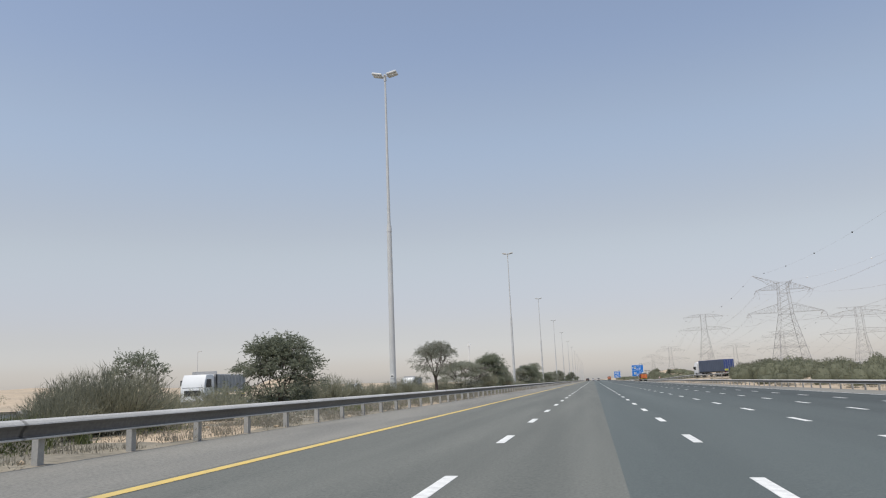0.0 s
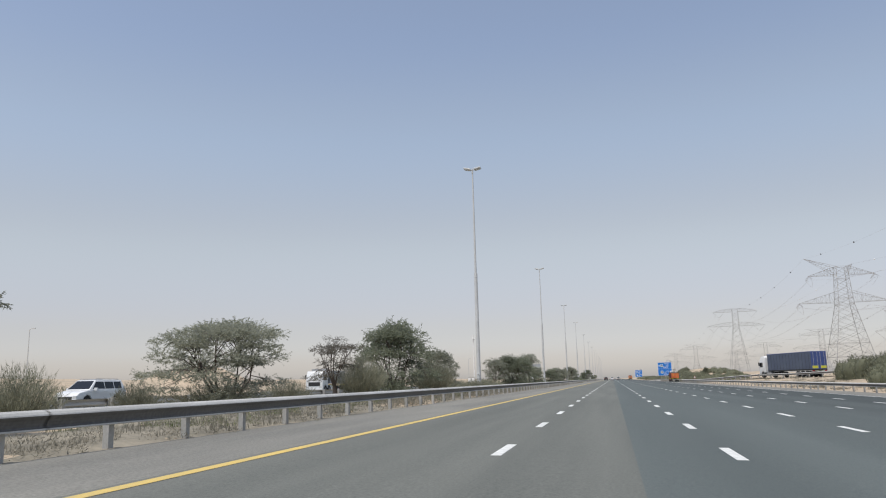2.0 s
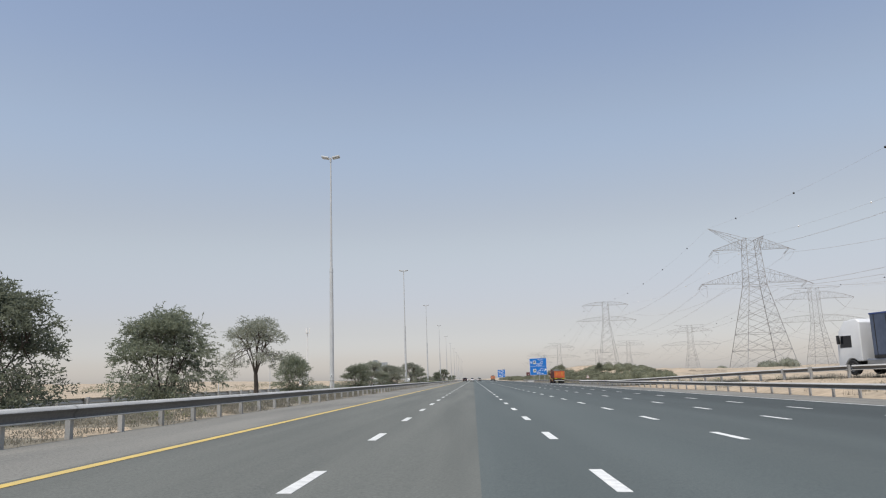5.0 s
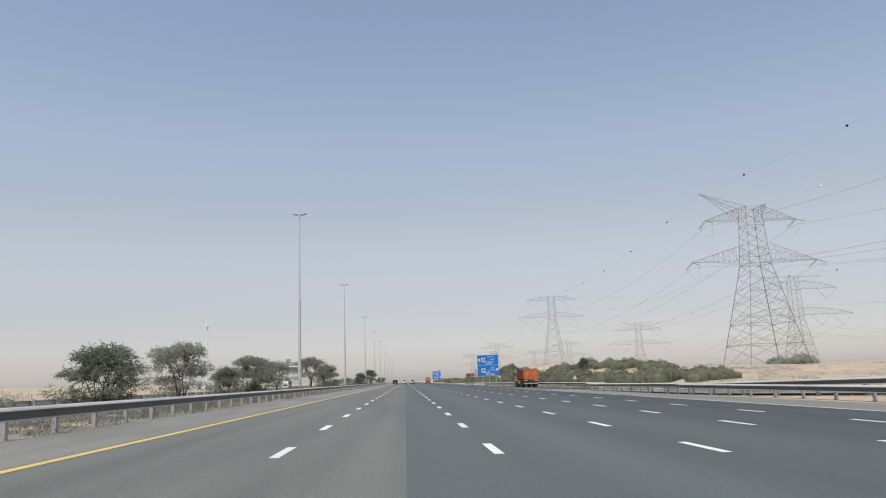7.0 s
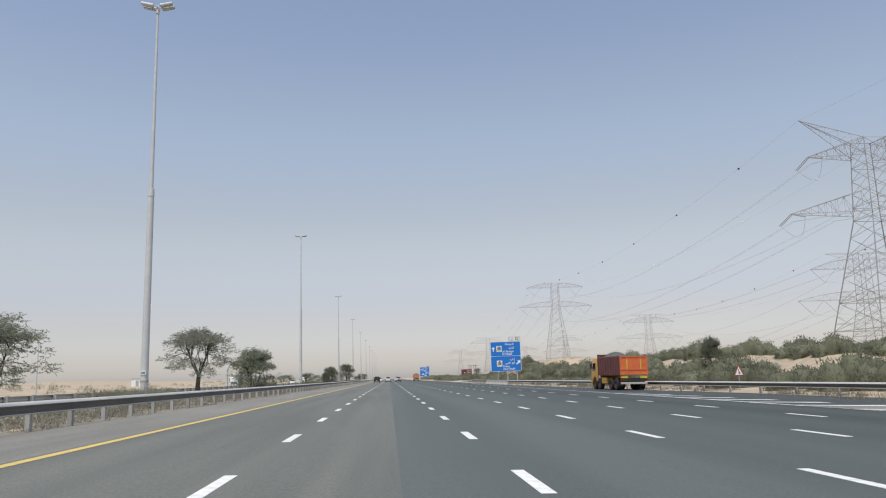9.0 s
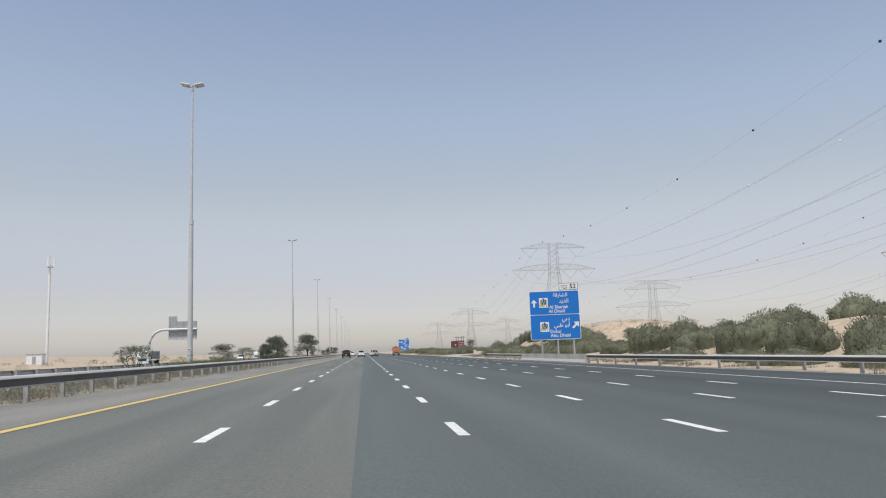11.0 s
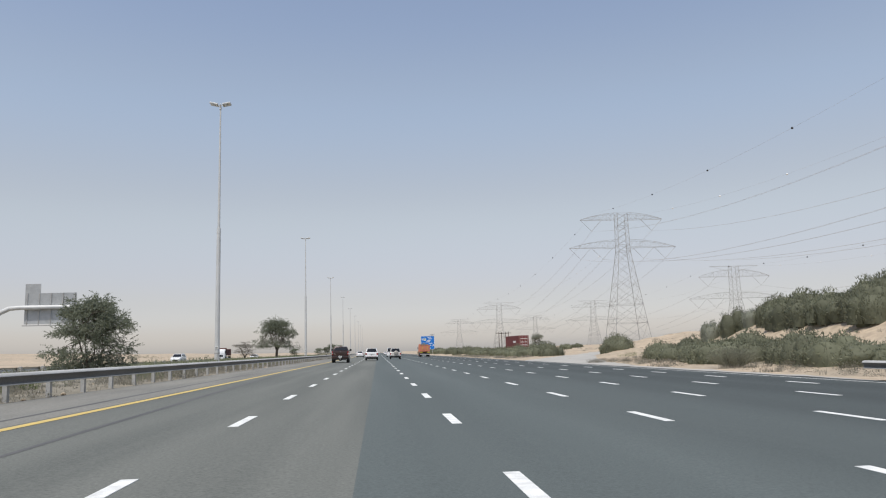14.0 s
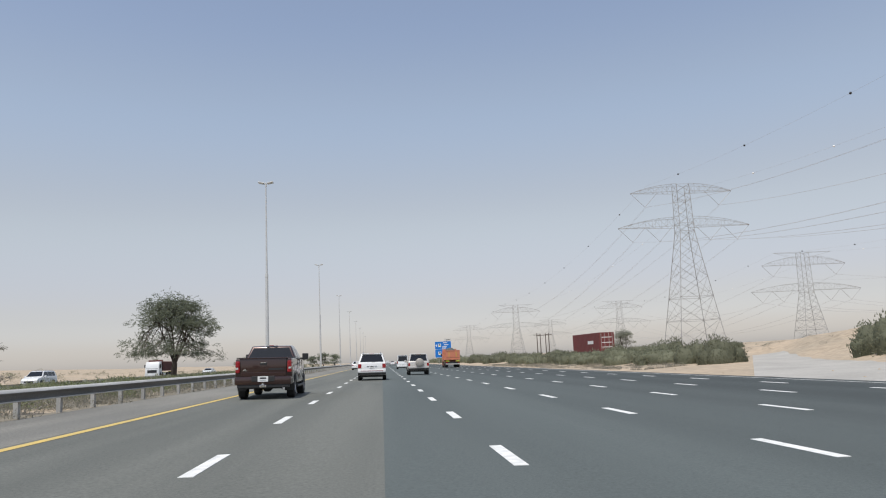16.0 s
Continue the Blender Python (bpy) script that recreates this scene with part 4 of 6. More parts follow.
def pane(corners, push):
    """A thin panel over four corners, raised by push along its normal."""
    a, b, c, d = [Vector(p) for p in corners]
    n = (b - a).cross(d - a).normalized() * push
    s = Shape()
    s.v = [tuple(p) for p in (a, b, c, d)] + [tuple(p + n) for p in (a, b, c, d)]
    s.f = [(4, 5, 6, 7), (0, 1, 5, 4), (1, 2, 6, 5), (2, 3, 7, 6), (3, 0, 4, 7), (3, 2, 1, 0)]
    return mended(s)


def plate_with_bars(parent, x, y, z, w=0.40, h=0.16):
    p = part("number_plate", Shape().box(x - w / 2, x + w / 2, y - 0.012, y, z - h / 2, z + h / 2, 0.004), M_SIGN_WHITE, parent, "white number plate")
    part("plate_bar", Shape().box(x - w * 0.30, x + w * 0.30, y - 0.016, y - 0.0125, z + h * 0.02, z + h * 0.30), M_UNDER, p)
    part("plate_bar", Shape().box(x - w * 0.28, x + w * 0.28, y - 0.016, y - 0.0125, z - h * 0.30, z - h * 0.22), M_SIGN_BACK, p)


def greenhouse(v, g, wl, wh, paint, pillars, glass=M_GLASS, rear_inset=0.12):
    """g: the outline (tail base, tail top, roof front, screen base) of the cabin; pillars: y of the side windows' ends."""
    (y0, z0), (y1, z1), (y2, z2), (y3, z3) = g
    mid = ((y1 + y2) / 2, max(z1, z2) + 0.025)
    part("cabin", hull([(y0, z0), (y1, z1), (y1 + 0.25, z1 + 0.015), mid, (y2 - 0.2, z2 + 0.012), (y2, z2), (y3, z3)], wl, wh, z0, max(z1, z2), 0.05), paint, v, smooth=40)

    def hw(z):
        return (wl + (wh - wl) * (z - z0) / (max(z1, z2) - z0)) / 2

    def edge(t, a, b):
        return a[0] + (b[0] - a[0]) * t, a[1] + (b[1] - a[1]) * t

    lo, hi = 0.10, 0.86
    (ya, za), (yb, zb) = edge(lo, g[0], g[1]), edge(hi, g[0], g[1])
    i = rear_inset
    part("rear_window", pane([(-hw(za) + i, ya, za), (hw(za) - i, ya, za), (hw(zb) - i, yb, zb), (-hw(zb) + i, yb, zb)], 0.008), glass, v, "dark tinted rear window")
    (ya, za), (yb, zb) = edge(lo, g[3], g[2]), edge(0.9, g[3], g[2])
    part("windscreen", pane([(hw(za) - 0.08, ya, za), (-hw(za) + 0.08, ya, za), (-hw(zb) + 0.08, yb, zb), (hw(zb) - 0.08, yb, zb)], 0.008), glass, v, "dark windscreen")
    zl, zh = z0 + 0.05, min(z1, z2) - 0.10
    for sx in (-1, 1):
        for a, b in pillars:
            def lim(y, z):
                f = g[0][0] + (g[1][0] - g[0][0]) * (z - z0) / (z1 - z0) + 0.10
                r = g[3][0] + (g[2][0] - g[3][0]) * (z - z3) / (z2 - z3) - 0.10
                return max(f, min(r, y))
            c = [(lim(a, zl), zl), (lim(b, zl), zl), (lim(b, zh), zh), (lim(a, zh), zh)]
            q = [(sx * hw(z), y, z) for y, z in c]
            if sx < 0:
                q = q[::-1]
            part("side_window", pane(q, 0.008), glass, v, "dark tinted side window")


def mirrors(v, x, y, z, material, w=0.22, h=0.2):
    for sx in (-1, 1):
        m = part("wing_mirror", Shape().box(sx * x, sx * (x + w), y - 0.08, y + 0.06, z - h / 2, z + h / 2, 0.03) if sx > 0 else Shape().box(-(x + w), -x, y - 0.08, y + 0.06, z - h / 2, z + h / 2, 0.03), material, v)
        part("mirror_arm", Shape().box(min(sx * (x - 0.14), sx * (x + 0.02)), max(sx * (x - 0.14), sx * (x + 0.02)), y - 0.03, y + 0.03, z - 0.09, z - 0.04), M_PLASTIC, m)


def pickup():
    v = thing("pickup_truck", "dark maroon double-cab pickup truck with tinted windows", "pickup truck")
    low, zr = 0.52, 0.42
    out = [(0.22, low), (0.16, 0.75), (0.14, 1.40), (0.2, 1.43), (1.95, 1.45), (4.2, 1.43), (4.9, 1.36), (5.45, 1.24), (5.68, 1.05), (5.72, 0.72), (5.6, 0.5)]
    out += arch(4.82, 0.50, zr, low) + arch(1.25, 0.50, zr, low)
    part("body", hull(out, 2.0, 1.93, 0.5, 1.45, 0.045, (4.8, 0.12, 0.9)), M_MAROON, v, smooth=40)
    g = [(1.98, 1.42), (2.22, 1.90), (3.55, 1.91), (4.35, 1.42)]
    greenhouse(v, g, 1.86, 1.44, M_MAROON, [(2.25, 2.95), (3.05, 4.0)], rear_inset=0.09)
    gate = part("tailgate", Shape().box(-0.80, 0.80, 0.085, 0.16, 0.80, 1.43, 0.03), M_MAROON, v, smooth=40)
    part("tailgate_ridge", Shape().box(-0.76, 0.76, 0.075, 0.10, 0.80, 0.94, 0.012), M_MAROON, gate)
    part("spoiler_lip", Shape().box(-0.84, 0.84, 0.06, 0.20, 1.415, 1.455, 0.012), M_MAROON, gate)
    part("handle", Shape().box(-0.12, 0.12, 0.062, 0.09, 1.20, 1.30, 0.015), M_PLASTIC, gate, "black tailgate handle")
    part("handle_trim", Shape().box(-0.10, 0.10, 0.055, 0.064, 1.265, 1.285), M_CHROME, gate)
    part("badge", mended(Shape().plate([(-0.72, 1.0), (-0.64, 1.09), (-0.56, 1.0)][::-1], 0.076, 0.01)), M_CHROME, gate, "small silver badge")
    part("stamped_bar", Shape().box(0.18, 0.70, 0.080, 0.087, 1.02, 1.075), M_PLASTIC, gate)
    for sx in (-1, 1):
        lampa = part("tail_light", Shape().box(min(sx * 0.82, sx * 0.975), max(sx * 0.82, sx * 0.975), 0.085, 0.40, 0.92, 1.34, 0.04), M_TAIL_RED, v, "red tail light")
        part("reversing_lens", Shape().box(min(sx * 0.87, sx * 0.965), max(sx * 0.87, sx * 0.965), 0.074, 0.10, 1.05, 1.13, 0.01), M_LAMP_CLEAR, lampa, "small clear reversing lens")
        part("lens_band", Shape().box(min(sx * 0.86, sx * 0.96), max(sx * 0.86, sx * 0.96), 0.066, 0.10, 1.12, 1.20, 0.01), M_TAIL_RED, lampa)
    part("rear_bumper", Shape().box(-0.98, 0.98, 0.0, 0.30, 0.50, 0.80, 0.07), M_MAROON, v, smooth=40)
    part("bumper_valance", Shape().box(-0.90, 0.90, 0.03, 0.28, 0.40, 0.53, 0.03), M_PLASTIC, v, "black bumper underside")
    part("bumper_step", Shape().box(-0.40, 0.40, -0.012, 0.22, 0.62, 0.81, 0.02), M_UNDER, v, "black bumper step")
    plate_with_bars(v, 0.0, -0.016, 0.71, 0.36, 0.19)
    part("hitch", Shape().box(-0.06, 0.06, -0.10, 0.25, 0.44, 0.53, 0.01).box(-0.12, 0.12, -0.02, 0.02, 0.42, 0.50, 0.01).bar((0, -0.07, 0.5), (0, -0.07, 0.58), 0.03, n=8), M_CHROME, v, "steel tow hitch")
    part("third_brake_light", Shape().box(-0.22, 0.22, 2.17, 2.24, 1.905, 1.935, 0.01), M_TAIL_RED, v)
    for sx in (-1, 1):
        part("lamp_lens", Shape().box(min(sx * 0.09, sx * 0.2), max(sx * 0.09, sx * 0.2), 2.14, 2.16, 1.905, 1.935), M_LAMP_CLEAR, v)
        for y in (2.5, 3.35):
            part("door_handle", Shape().box(min(sx * 0.955, sx * 0.985), max(sx * 0.955, sx * 0.985), y, y + 0.2, 1.24, 1.28, 0.008), M_CHROME, v, "chrome door handle")
        for y in (2.15, 3.02, 4.05):
            part("door_gap", Shape().box(min(sx * 0.962, sx * 0.981), max(sx * 0.962, sx * 0.981), y, y + 0.012, 0.62, 1.41), M_PLASTIC, v)
        part("side_step", Shape().tube([(sx * 0.98, 1.95, 0.42), (sx * 0.99, 2.2, 0.40), (sx * 0.99, 4.0, 0.40), (sx * 0.98, 4.2, 0.42)], [0.05] * 4, 8), M_PLASTIC, v)
        part("side_step_bracket", Shape().box(min(sx * 0.7, sx * 0.98), max(sx * 0.7, sx * 0.98), 2.3, 2.36, 0.38, 0.6).box(min(sx * 0.7, sx * 0.98), max(sx * 0.7, sx * 0.98), 3.8, 3.86, 0.38, 0.6), M_UNDER, v)
        part("mud_flap", Shape().box(min(sx * 0.68, sx * 0.98), max(sx * 0.68, sx * 0.98), 0.66, 0.68, 0.28, 0.62), M_PLASTIC, v)
        part("headlight", Shape().box(min(sx * 0.6, sx * 0.9), max(sx * 0.6, sx * 0.9), 5.45, 5.66, 0.92, 1.12, 0.04), M_LAMP_CLEAR, v)
        part("bed_rail", Shape().box(min(sx * 0.87, sx * 0.955), max(sx * 0.87, sx * 0.955), 0.2, 1.9, 1.445, 1.468, 0.008), M_PLASTIC, v)
    mirrors(v, 1.0, 3.95, 1.50, M_PLASTIC, 0.24, 0.26)
    part("chassis", Shape().box(-0.7, 0.7, 0.4, 5.3, 0.36, 0.56).bar((-0.8, 1.25, 0.42), (0.8, 1.25, 0.42), 0.09, n=8).bar((0.0, 1.1, 0.42), (0, 1.4, 0.42), 0.2, n=8), M_UNDER, v)
    part("exhaust", Shape().tube([(0.62, 1.9, 0.36), (0.62, 0.5, 0.36), (0.7, 0.12, 0.38)], [0.04] * 3, 8), M_CHROME, v)
    for y in (1.25, 4.82):
        for sx in (-1, 1):
            wheel(v, sx * 0.86, y, 0.42, 0.28)
    return v


def car(name, label, category, paint, out, arches, g, w, w_top, pillars, r, extras=None, roof_rails=False, low=0.36, lights=((0.62, 0.86), (0.75, 1.10)), plate_z=0.75, trim=True):
    """A closed car: body outline, cabin, windows, lights and wheels."""
    v = thing(name, label, category)
    o = list(out)
    for c in sorted(arches, reverse=True):
        o += arch(c, r + 0.07, r, low)
    part("body", hull(o, w, w * 0.965, low, g[0][1], 0.05, (max(p[0] for p in out) - 0.9, 0.10, 0.9)), paint, v, smooth=40)
    greenhouse(v, g, w * 0.955, w_top, paint, pillars)
    (xa, xb), (za, zb) = lights
    yb = min(p[0] for p in out)
    for sx in (-1, 1):
        part("tail_light", Shape().box(min(sx * xa, sx * xb), max(sx * xa, sx * xb), yb - 0.012, yb + 0.22, za, zb, 0.025), M_TAIL_RED, v, "red tail light")
        part("headlight", Shape().box(min(sx * xa * 0.8, sx * xb * 0.92), max(sx * xa * 0.8, sx * xb * 0.92), max(p[0] for p in out) - 0.2, max(p[0] for p in out) - 0.005, 0.62, 0.80, 0.03), M_LAMP_CLEAR, v, "clear headlight")
        part("door_handle", Shape().box(min(sx * (w / 2 - 0.02), sx * (w / 2 + 0.004)), max(sx * (w / 2 - 0.02), sx * (w / 2 + 0.004)), 2.2, 2.38, g[0][1] - 0.14, g[0][1] - 0.11), paint, v)
        part("sill", Shape().box(min(sx * (w / 2 - 0.12), sx * (w / 2 + 0.005)), max(sx * (w / 2 - 0.12), sx * (w / 2 + 0.005)), arches[0] + r + 0.12, arches[1] - r - 0.12, low - 0.03, low + 0.07, 0.02), M_PLASTIC, v)
    part("rear_bumper", Shape().box(-w / 2 + 0.02, w / 2 - 0.02, yb - 0.06, yb + 0.2, low + 0.02, low + 0.26, 0.04), M_PLASTIC if trim else paint, v, smooth=40)
    if trim:
        part("bumper_cover", Shape().box(-w / 2 + 0.03, w / 2 - 0.03, yb - 0.07, yb + 0.2, low + 0.16, low + 0.36, 0.04), paint, v, smooth=40)
    plate_with_bars(v, 0, yb - 0.012, plate_z)
    part("grille", Shape().box(-w * 0.27, w * 0.27, max(p[0] for p in out) - 0.06, max(p[0] for p in out) + 0.006, 0.48, 0.74, 0.02), M_PLASTIC, v)
    part("underbody", Shape().box(-w / 2 + 0.2, w / 2 - 0.2, yb + 0.3, max(p[0] for p in out) - 0.4, low - 0.14, low + 0.04), M_UNDER, v)
    part("roof_spoiler", Shape().box(-w_top / 2 + 0.05, w_top / 2 - 0.05, g[1][0] - 0.10, g[1][0] + 0.14, g[1][1] - 0.03, g[1][1] + 0.012, 0.015), paint, v)
    part("brake_light", Shape().box(-0.16, 0.16, g[1][0] - 0.108, g[1][0] - 0.09, g[1][1] - 0.022, g[1][1]), M_TAIL_RED, v)
    part("rear_wiper", Shape().bar((0, g[0][0] - 0.02, g[0][1] + 0.06), (0.32, g[0][0] + 0.02, g[0][1] + 0.13), 0.012, n=4), M_PLASTIC, v)
    mirrors(v, w / 2, g[3][0] - 0.45, g[3][1] + 0.04, paint)
    if roof_rails:
        for sx in (-1, 1):
            x = sx * (w_top / 2 - 0.12)
            part("roof_rail", Shape().tube([(x, g[1][0] + 0.1, g[1][1] + 0.0), (x, g[1][0] + 0.25, g[1][1] + 0.07), (x, g[2][0] - 0.2, g[2][1] + 0.07), (x, g[2][0] - 0.05, g[2][1])], [0.022] * 4, 6), M_ALLOY, v)
    for y in arches:
        for sx in (-1, 1):
            wheel(v, sx * (w / 2 - 0.12), y, r, 0.24)
    if extras:
        extras(v)
    return v


SUV_OUT = [(0.10, 0.36), (0.03, 0.62), (0.04, 0.95), (0.08, 1.19), (3.5, 1.18), (4.0, 1.12), (4.7, 0.98), (4.95, 0.78), (4.98, 0.5), (4.85, 0.36)]
SUV_G = [(0.10, 1.17), (0.36, 1.78), (3.0, 1.80), (3.85, 1.14)]


def white_suv(label):
    def more(v):
        part("tailgate_trim", Shape().box(-0.35, 0.35, 0.005, 0.06, 0.93, 0.975, 0.01), M_CHROME, v, "chrome tailgate strip")
        part("lower_bumper_strip", Shape().box(-0.75, 0.75, -0.045, 0.02, 0.62, 0.65), M_TAIL_RED, v)
    return car("suv", label, "car", M_WHITE_PAINT, SUV_OUT, (1.05, 4.0), SUV_G, 1.92, 1.42, [(0.5, 1.25), (1.33, 2.2), (2.28, 3.5)], 0.37, more, True, lights=((0.70, 0.93), (0.82, 1.10)), plate_z=0.88)


def off_roader():
    def more(v):
        c = revolve([(0.0, -0.16), (0.30, -0.16), (0.36, -0.12), (0.38, 0.0), (0.38, 0.12)], 28)
        q = part("spare_wheel_cover", mended(c.turned(Matrix.Translation((0.10, -0.05, 1.08)) @ Matrix.Rotation(radians(90), 4, "Z"))), M_COVER, v, "grey spare wheel cover", 40)
        part("spare_tyre", mended(revolve([(0.2, -0.1), (0.36, -0.1), (0.37, 0.08), (0.2, 0.1)], 24).turned(Matrix.Translation((0.10, 0.02, 1.08)) @ Matrix.Rotation(radians(90), 4, "Z"))), M_RUBBER, q)
        part("side_step", Shape().box(-0.98, -0.82, 1.5, 3.2, 0.40, 0.45).box(0.82, 0.98, 1.5, 3.2, 0.40, 0.45), M_PLASTIC, v)
    return car("off_roader", "silver-white boxy off-road car with a covered spare wheel", "car", M_SILVER, [(0.08, 0.42), (0.04, 0.7), (0.06, 1.18), (0.10, 1.2), (3.3, 1.22), (3.8, 1.18), (4.5, 1.08), (4.68, 0.9), (4.7, 0.55), (4.6, 0.42)],
               (0.95, 3.75), [(0.10, 1.17), (0.26, 1.84), (2.9, 1.87), (3.55, 1.17)], 1.88, 1.50, [(0.4, 1.1), (1.2, 2.05), (2.15, 3.3)], 0.40, more, False, 0.42, lights=((0.74, 0.92), (0.75, 1.05)), plate_z=0.62)


def minibus(label):
    return car("minibus", label, "van", M_WHITE_PAINT, [(0.06, 0.34), (0.02, 0.7), (0.04, 1.15), (0.08, 1.2), (4.3, 1.2), (4.85, 1.05), (5.0, 0.75), (5.0, 0.45), (4.9, 0.34)],
               (1.05, 4.15), [(0.06, 1.17), (0.16, 2.22), (3.9, 2.24), (4.75, 1.17)], 1.86, 1.58, [(0.3, 1.5), (1.6, 2.8), (2.9, 4.2)], 0.34, None, False, 0.34, lights=((0.78, 0.92), (0.85, 1.3)), plate_z=0.62, trim=False)


def sedan(label):
    return car("sedan", label, "car", M_WHITE_PAINT, [(0.10, 0.30), (0.02, 0.5), (0.03, 0.85), (0.12, 1.0), (0.7, 1.02), (3.5, 0.98), (4.4, 0.82), (4.65, 0.62), (4.6, 0.34)],
               (0.95, 3.72), [(0.55, 0.99), (1.25, 1.42), (2.5, 1.44), (3.45, 0.97)], 1.80, 1.28, [(1.0, 1.75), (1.85, 2.95)], 0.32, None, False, 0.30, lights=((0.55, 0.86), (0.72, 0.92)), plate_z=0.62, trim=False)


def tipper(label, body_mat, gate_mat, cab_mat, loaded=True):
    """An eight-wheel tipper lorry, tail at y = 0."""
    v = thing("tipper_truck", label, "truck")
    part("chassis", Shape().box(-0.45, 0.45, 0.25, 8.0, 0.75, 1.02, 0.01).box(-1.1, 1.1, 0.3, 0.45, 0.7, 0.95), M_UNDER, v)
    s = Shape()
    L = 5.9
    prof = [(-1.25, 1.30), (-1.25, 2.92), (-1.19, 2.98), (-1.17, 2.9), (-1.17, 1.38), (1.17, 1.38), (1.17, 2.9), (1.19, 2.98), (1.25, 2.92), (1.25, 1.30)]
    k = len(prof)
    s.v = [(x, y, z) for y in (0.05, L) for x, z in prof]
    s.f = [(i, k + i, k + (i + 1) % k, (i + 1) % k) for i in range(k)]
    for o in (0, k):
        s.f += [tuple(o + i for i in q) for q in ((0, 1, 2, 3, 4), (5, 6, 7, 8, 9), (0, 4, 5, 9))]
    s.box(-1.25, 1.25, L - 0.06, L, 1.3, 3.25)
    bed = part("tipper_body", mended(s), body_mat, v, "ribbed steel load body")
    for i in range(9):
        y = 0.35 + i * 0.66
        for sx in (-1, 1):
            part("rib", Shape().box(min(sx * 1.25, sx * 1.31), max(sx * 1.25, sx * 1.31), y, y + 0.12, 1.34, 2.95), body_mat, bed)
    gate = part("tailgate", Shape().box(-1.22, 1.22, -0.02, 0.05, 1.32, 2.95, 0.012), gate_mat, v, "orange tailgate" if gate_mat is M_ORANGE else "")
    for x in (-1.2, -0.62, 0.0, 0.62, 1.2):
        part("gate_rib", Shape().box(x - 0.05, x + 0.05, -0.07, -0.018, 1.32, 2.95), gate_mat, gate)
    for z in (1.34, 1.75, 2.85):
        part("gate_rail", Shape().box(-1.24, 1.24, -0.06, -0.015, z, z + 0.1), gate_mat, gate)
    for x in (-0.62, 0.62):
        part("reflector", Shape().box(x - 0.04, x + 0.04, -0.078, -0.07, 1.8, 2.7), M_HIVIS, gate)
    if loaded:
        q = grid(steps(-1.15, 1.15, 10), steps(0.2, L - 0.1, 22), lambda x, y: 2.72 + 0.75 * (1 - (x / 1.15) ** 2) * ease(0.5, 4.5, y) * (1 - 0.6 * ease(4.8, 5.9, y)) + 0.10 * bumps(x, y, 0.35, 2))
        part("load", q, M_LOAD, v, "heap of dark gravel")
    part("bumper_bar", Shape().box(-1.2, 1.2, 0.0, 0.12, 0.52, 0.70, 0.02), M_ZINC, v, "steel underrun bar")
    part("light_panel", Shape().box(-1.22, 1.22, 0.02, 0.09, 0.78, 1.0), M_UNDER, v)
    for sx in (-1, 1):
        part("tail_light", Shape().box(min(sx * 0.85, sx * 1.18), max(sx * 0.85, sx * 1.18), -0.005, 0.02, 0.82, 0.95), M_TAIL_RED, v)
        part("warning_strip", Shape().box(min(sx * 0.55, sx * 1.2), max(sx * 0.55, sx * 1.2), -0.01, 0.015, 1.04, 1.2), M_HIVIS, v, "yellow hatched warning strip")
        part("mudguard", Shape().box(min(sx * 0.75, sx * 1.22), max(sx * 0.75, sx * 1.22), 0.55, 0.58, 0.35, 1.05), M_PLASTIC, v)
        part("fuel_tank", Shape().box(min(sx * 0.6, sx * 1.15), max(sx * 0.6, sx * 1.15), 3.75, 5.2, 0.55, 1.1, 0.06), cab_mat, v)
        part("side_strip", Shape().box(min(sx * 1.15, sx * 1.16), max(sx * 1.15, sx * 1.16), 3.8, 5.1, 0.92, 1.02), M_HIVIS, v)
    cab = hull([(6.15, 0.75), (6.15, 2.75), (6.4, 2.95), (7.6, 2.92), (7.95, 2.2), (8.05, 1.5), (8.05, 0.55), (7.75, 0.55)] + arch(7.05, 0.62, 0.52, 0.75), 2.4, 2.3, 0.6, 2.9, 0.06)
    part("cab", cab, cab_mat, v, smooth=40)
    part("windscreen", pane([(1.02, 8.005, 1.72), (-1.02, 8.005, 1.72), (-0.98, 7.72, 2.62), (0.98, 7.72, 2.62)], 0.02), M_GLASS, v)
    for sx in (-1, 1):
        q = [(sx * 1.185, 6.75, 1.75), (sx * 1.185, 7.75, 1.75), (sx * 1.165, 7.55, 2.5), (sx * 1.165, 6.75, 2.5)]
        part("side_window", pane(q if sx > 0 else q[::-1], 0.02), M_GLASS, v)
        part("headlight", Shape().box(min(sx * 0.7, sx * 1.1), max(sx * 0.7, sx * 1.1), 8.0, 8.08, 0.75, 0.95, 0.02), M_LAMP_CLEAR, v)
    part("rear_cab_window", Shape().box(-0.7, 0.7, 6.13, 6.16, 2.0, 2.55), M_GLASS, v)
    part("grille", Shape().box(-0.8, 0.8, 8.02, 8.08, 1.0, 1.5, 0.01), M_PLASTIC, v)
    part("bumper", Shape().box(-1.2, 1.2, 7.9, 8.15, 0.45, 0.75, 0.04), cab_mat, v)
    part("exhaust_pipe", Shape().tube([(-1.0, 6.02, 0.9), (-1.0, 6.02, 2.9)], [0.09, 0.09], 8), M_CHROME, v)
    mirrors(v, 1.25, 7.6, 2.2, M_PLASTIC, 0.2, 0.5)
    for y in (1.15, 2.5, 5.75, 7.05):
        for sx in (-1, 1):
            wheel(v, sx * 1.02, y, 0.52, 0.36 if y > 3 else 0.5, body_mat if y > 3 else M_RUST_RED, 0.55, 8)
    return v


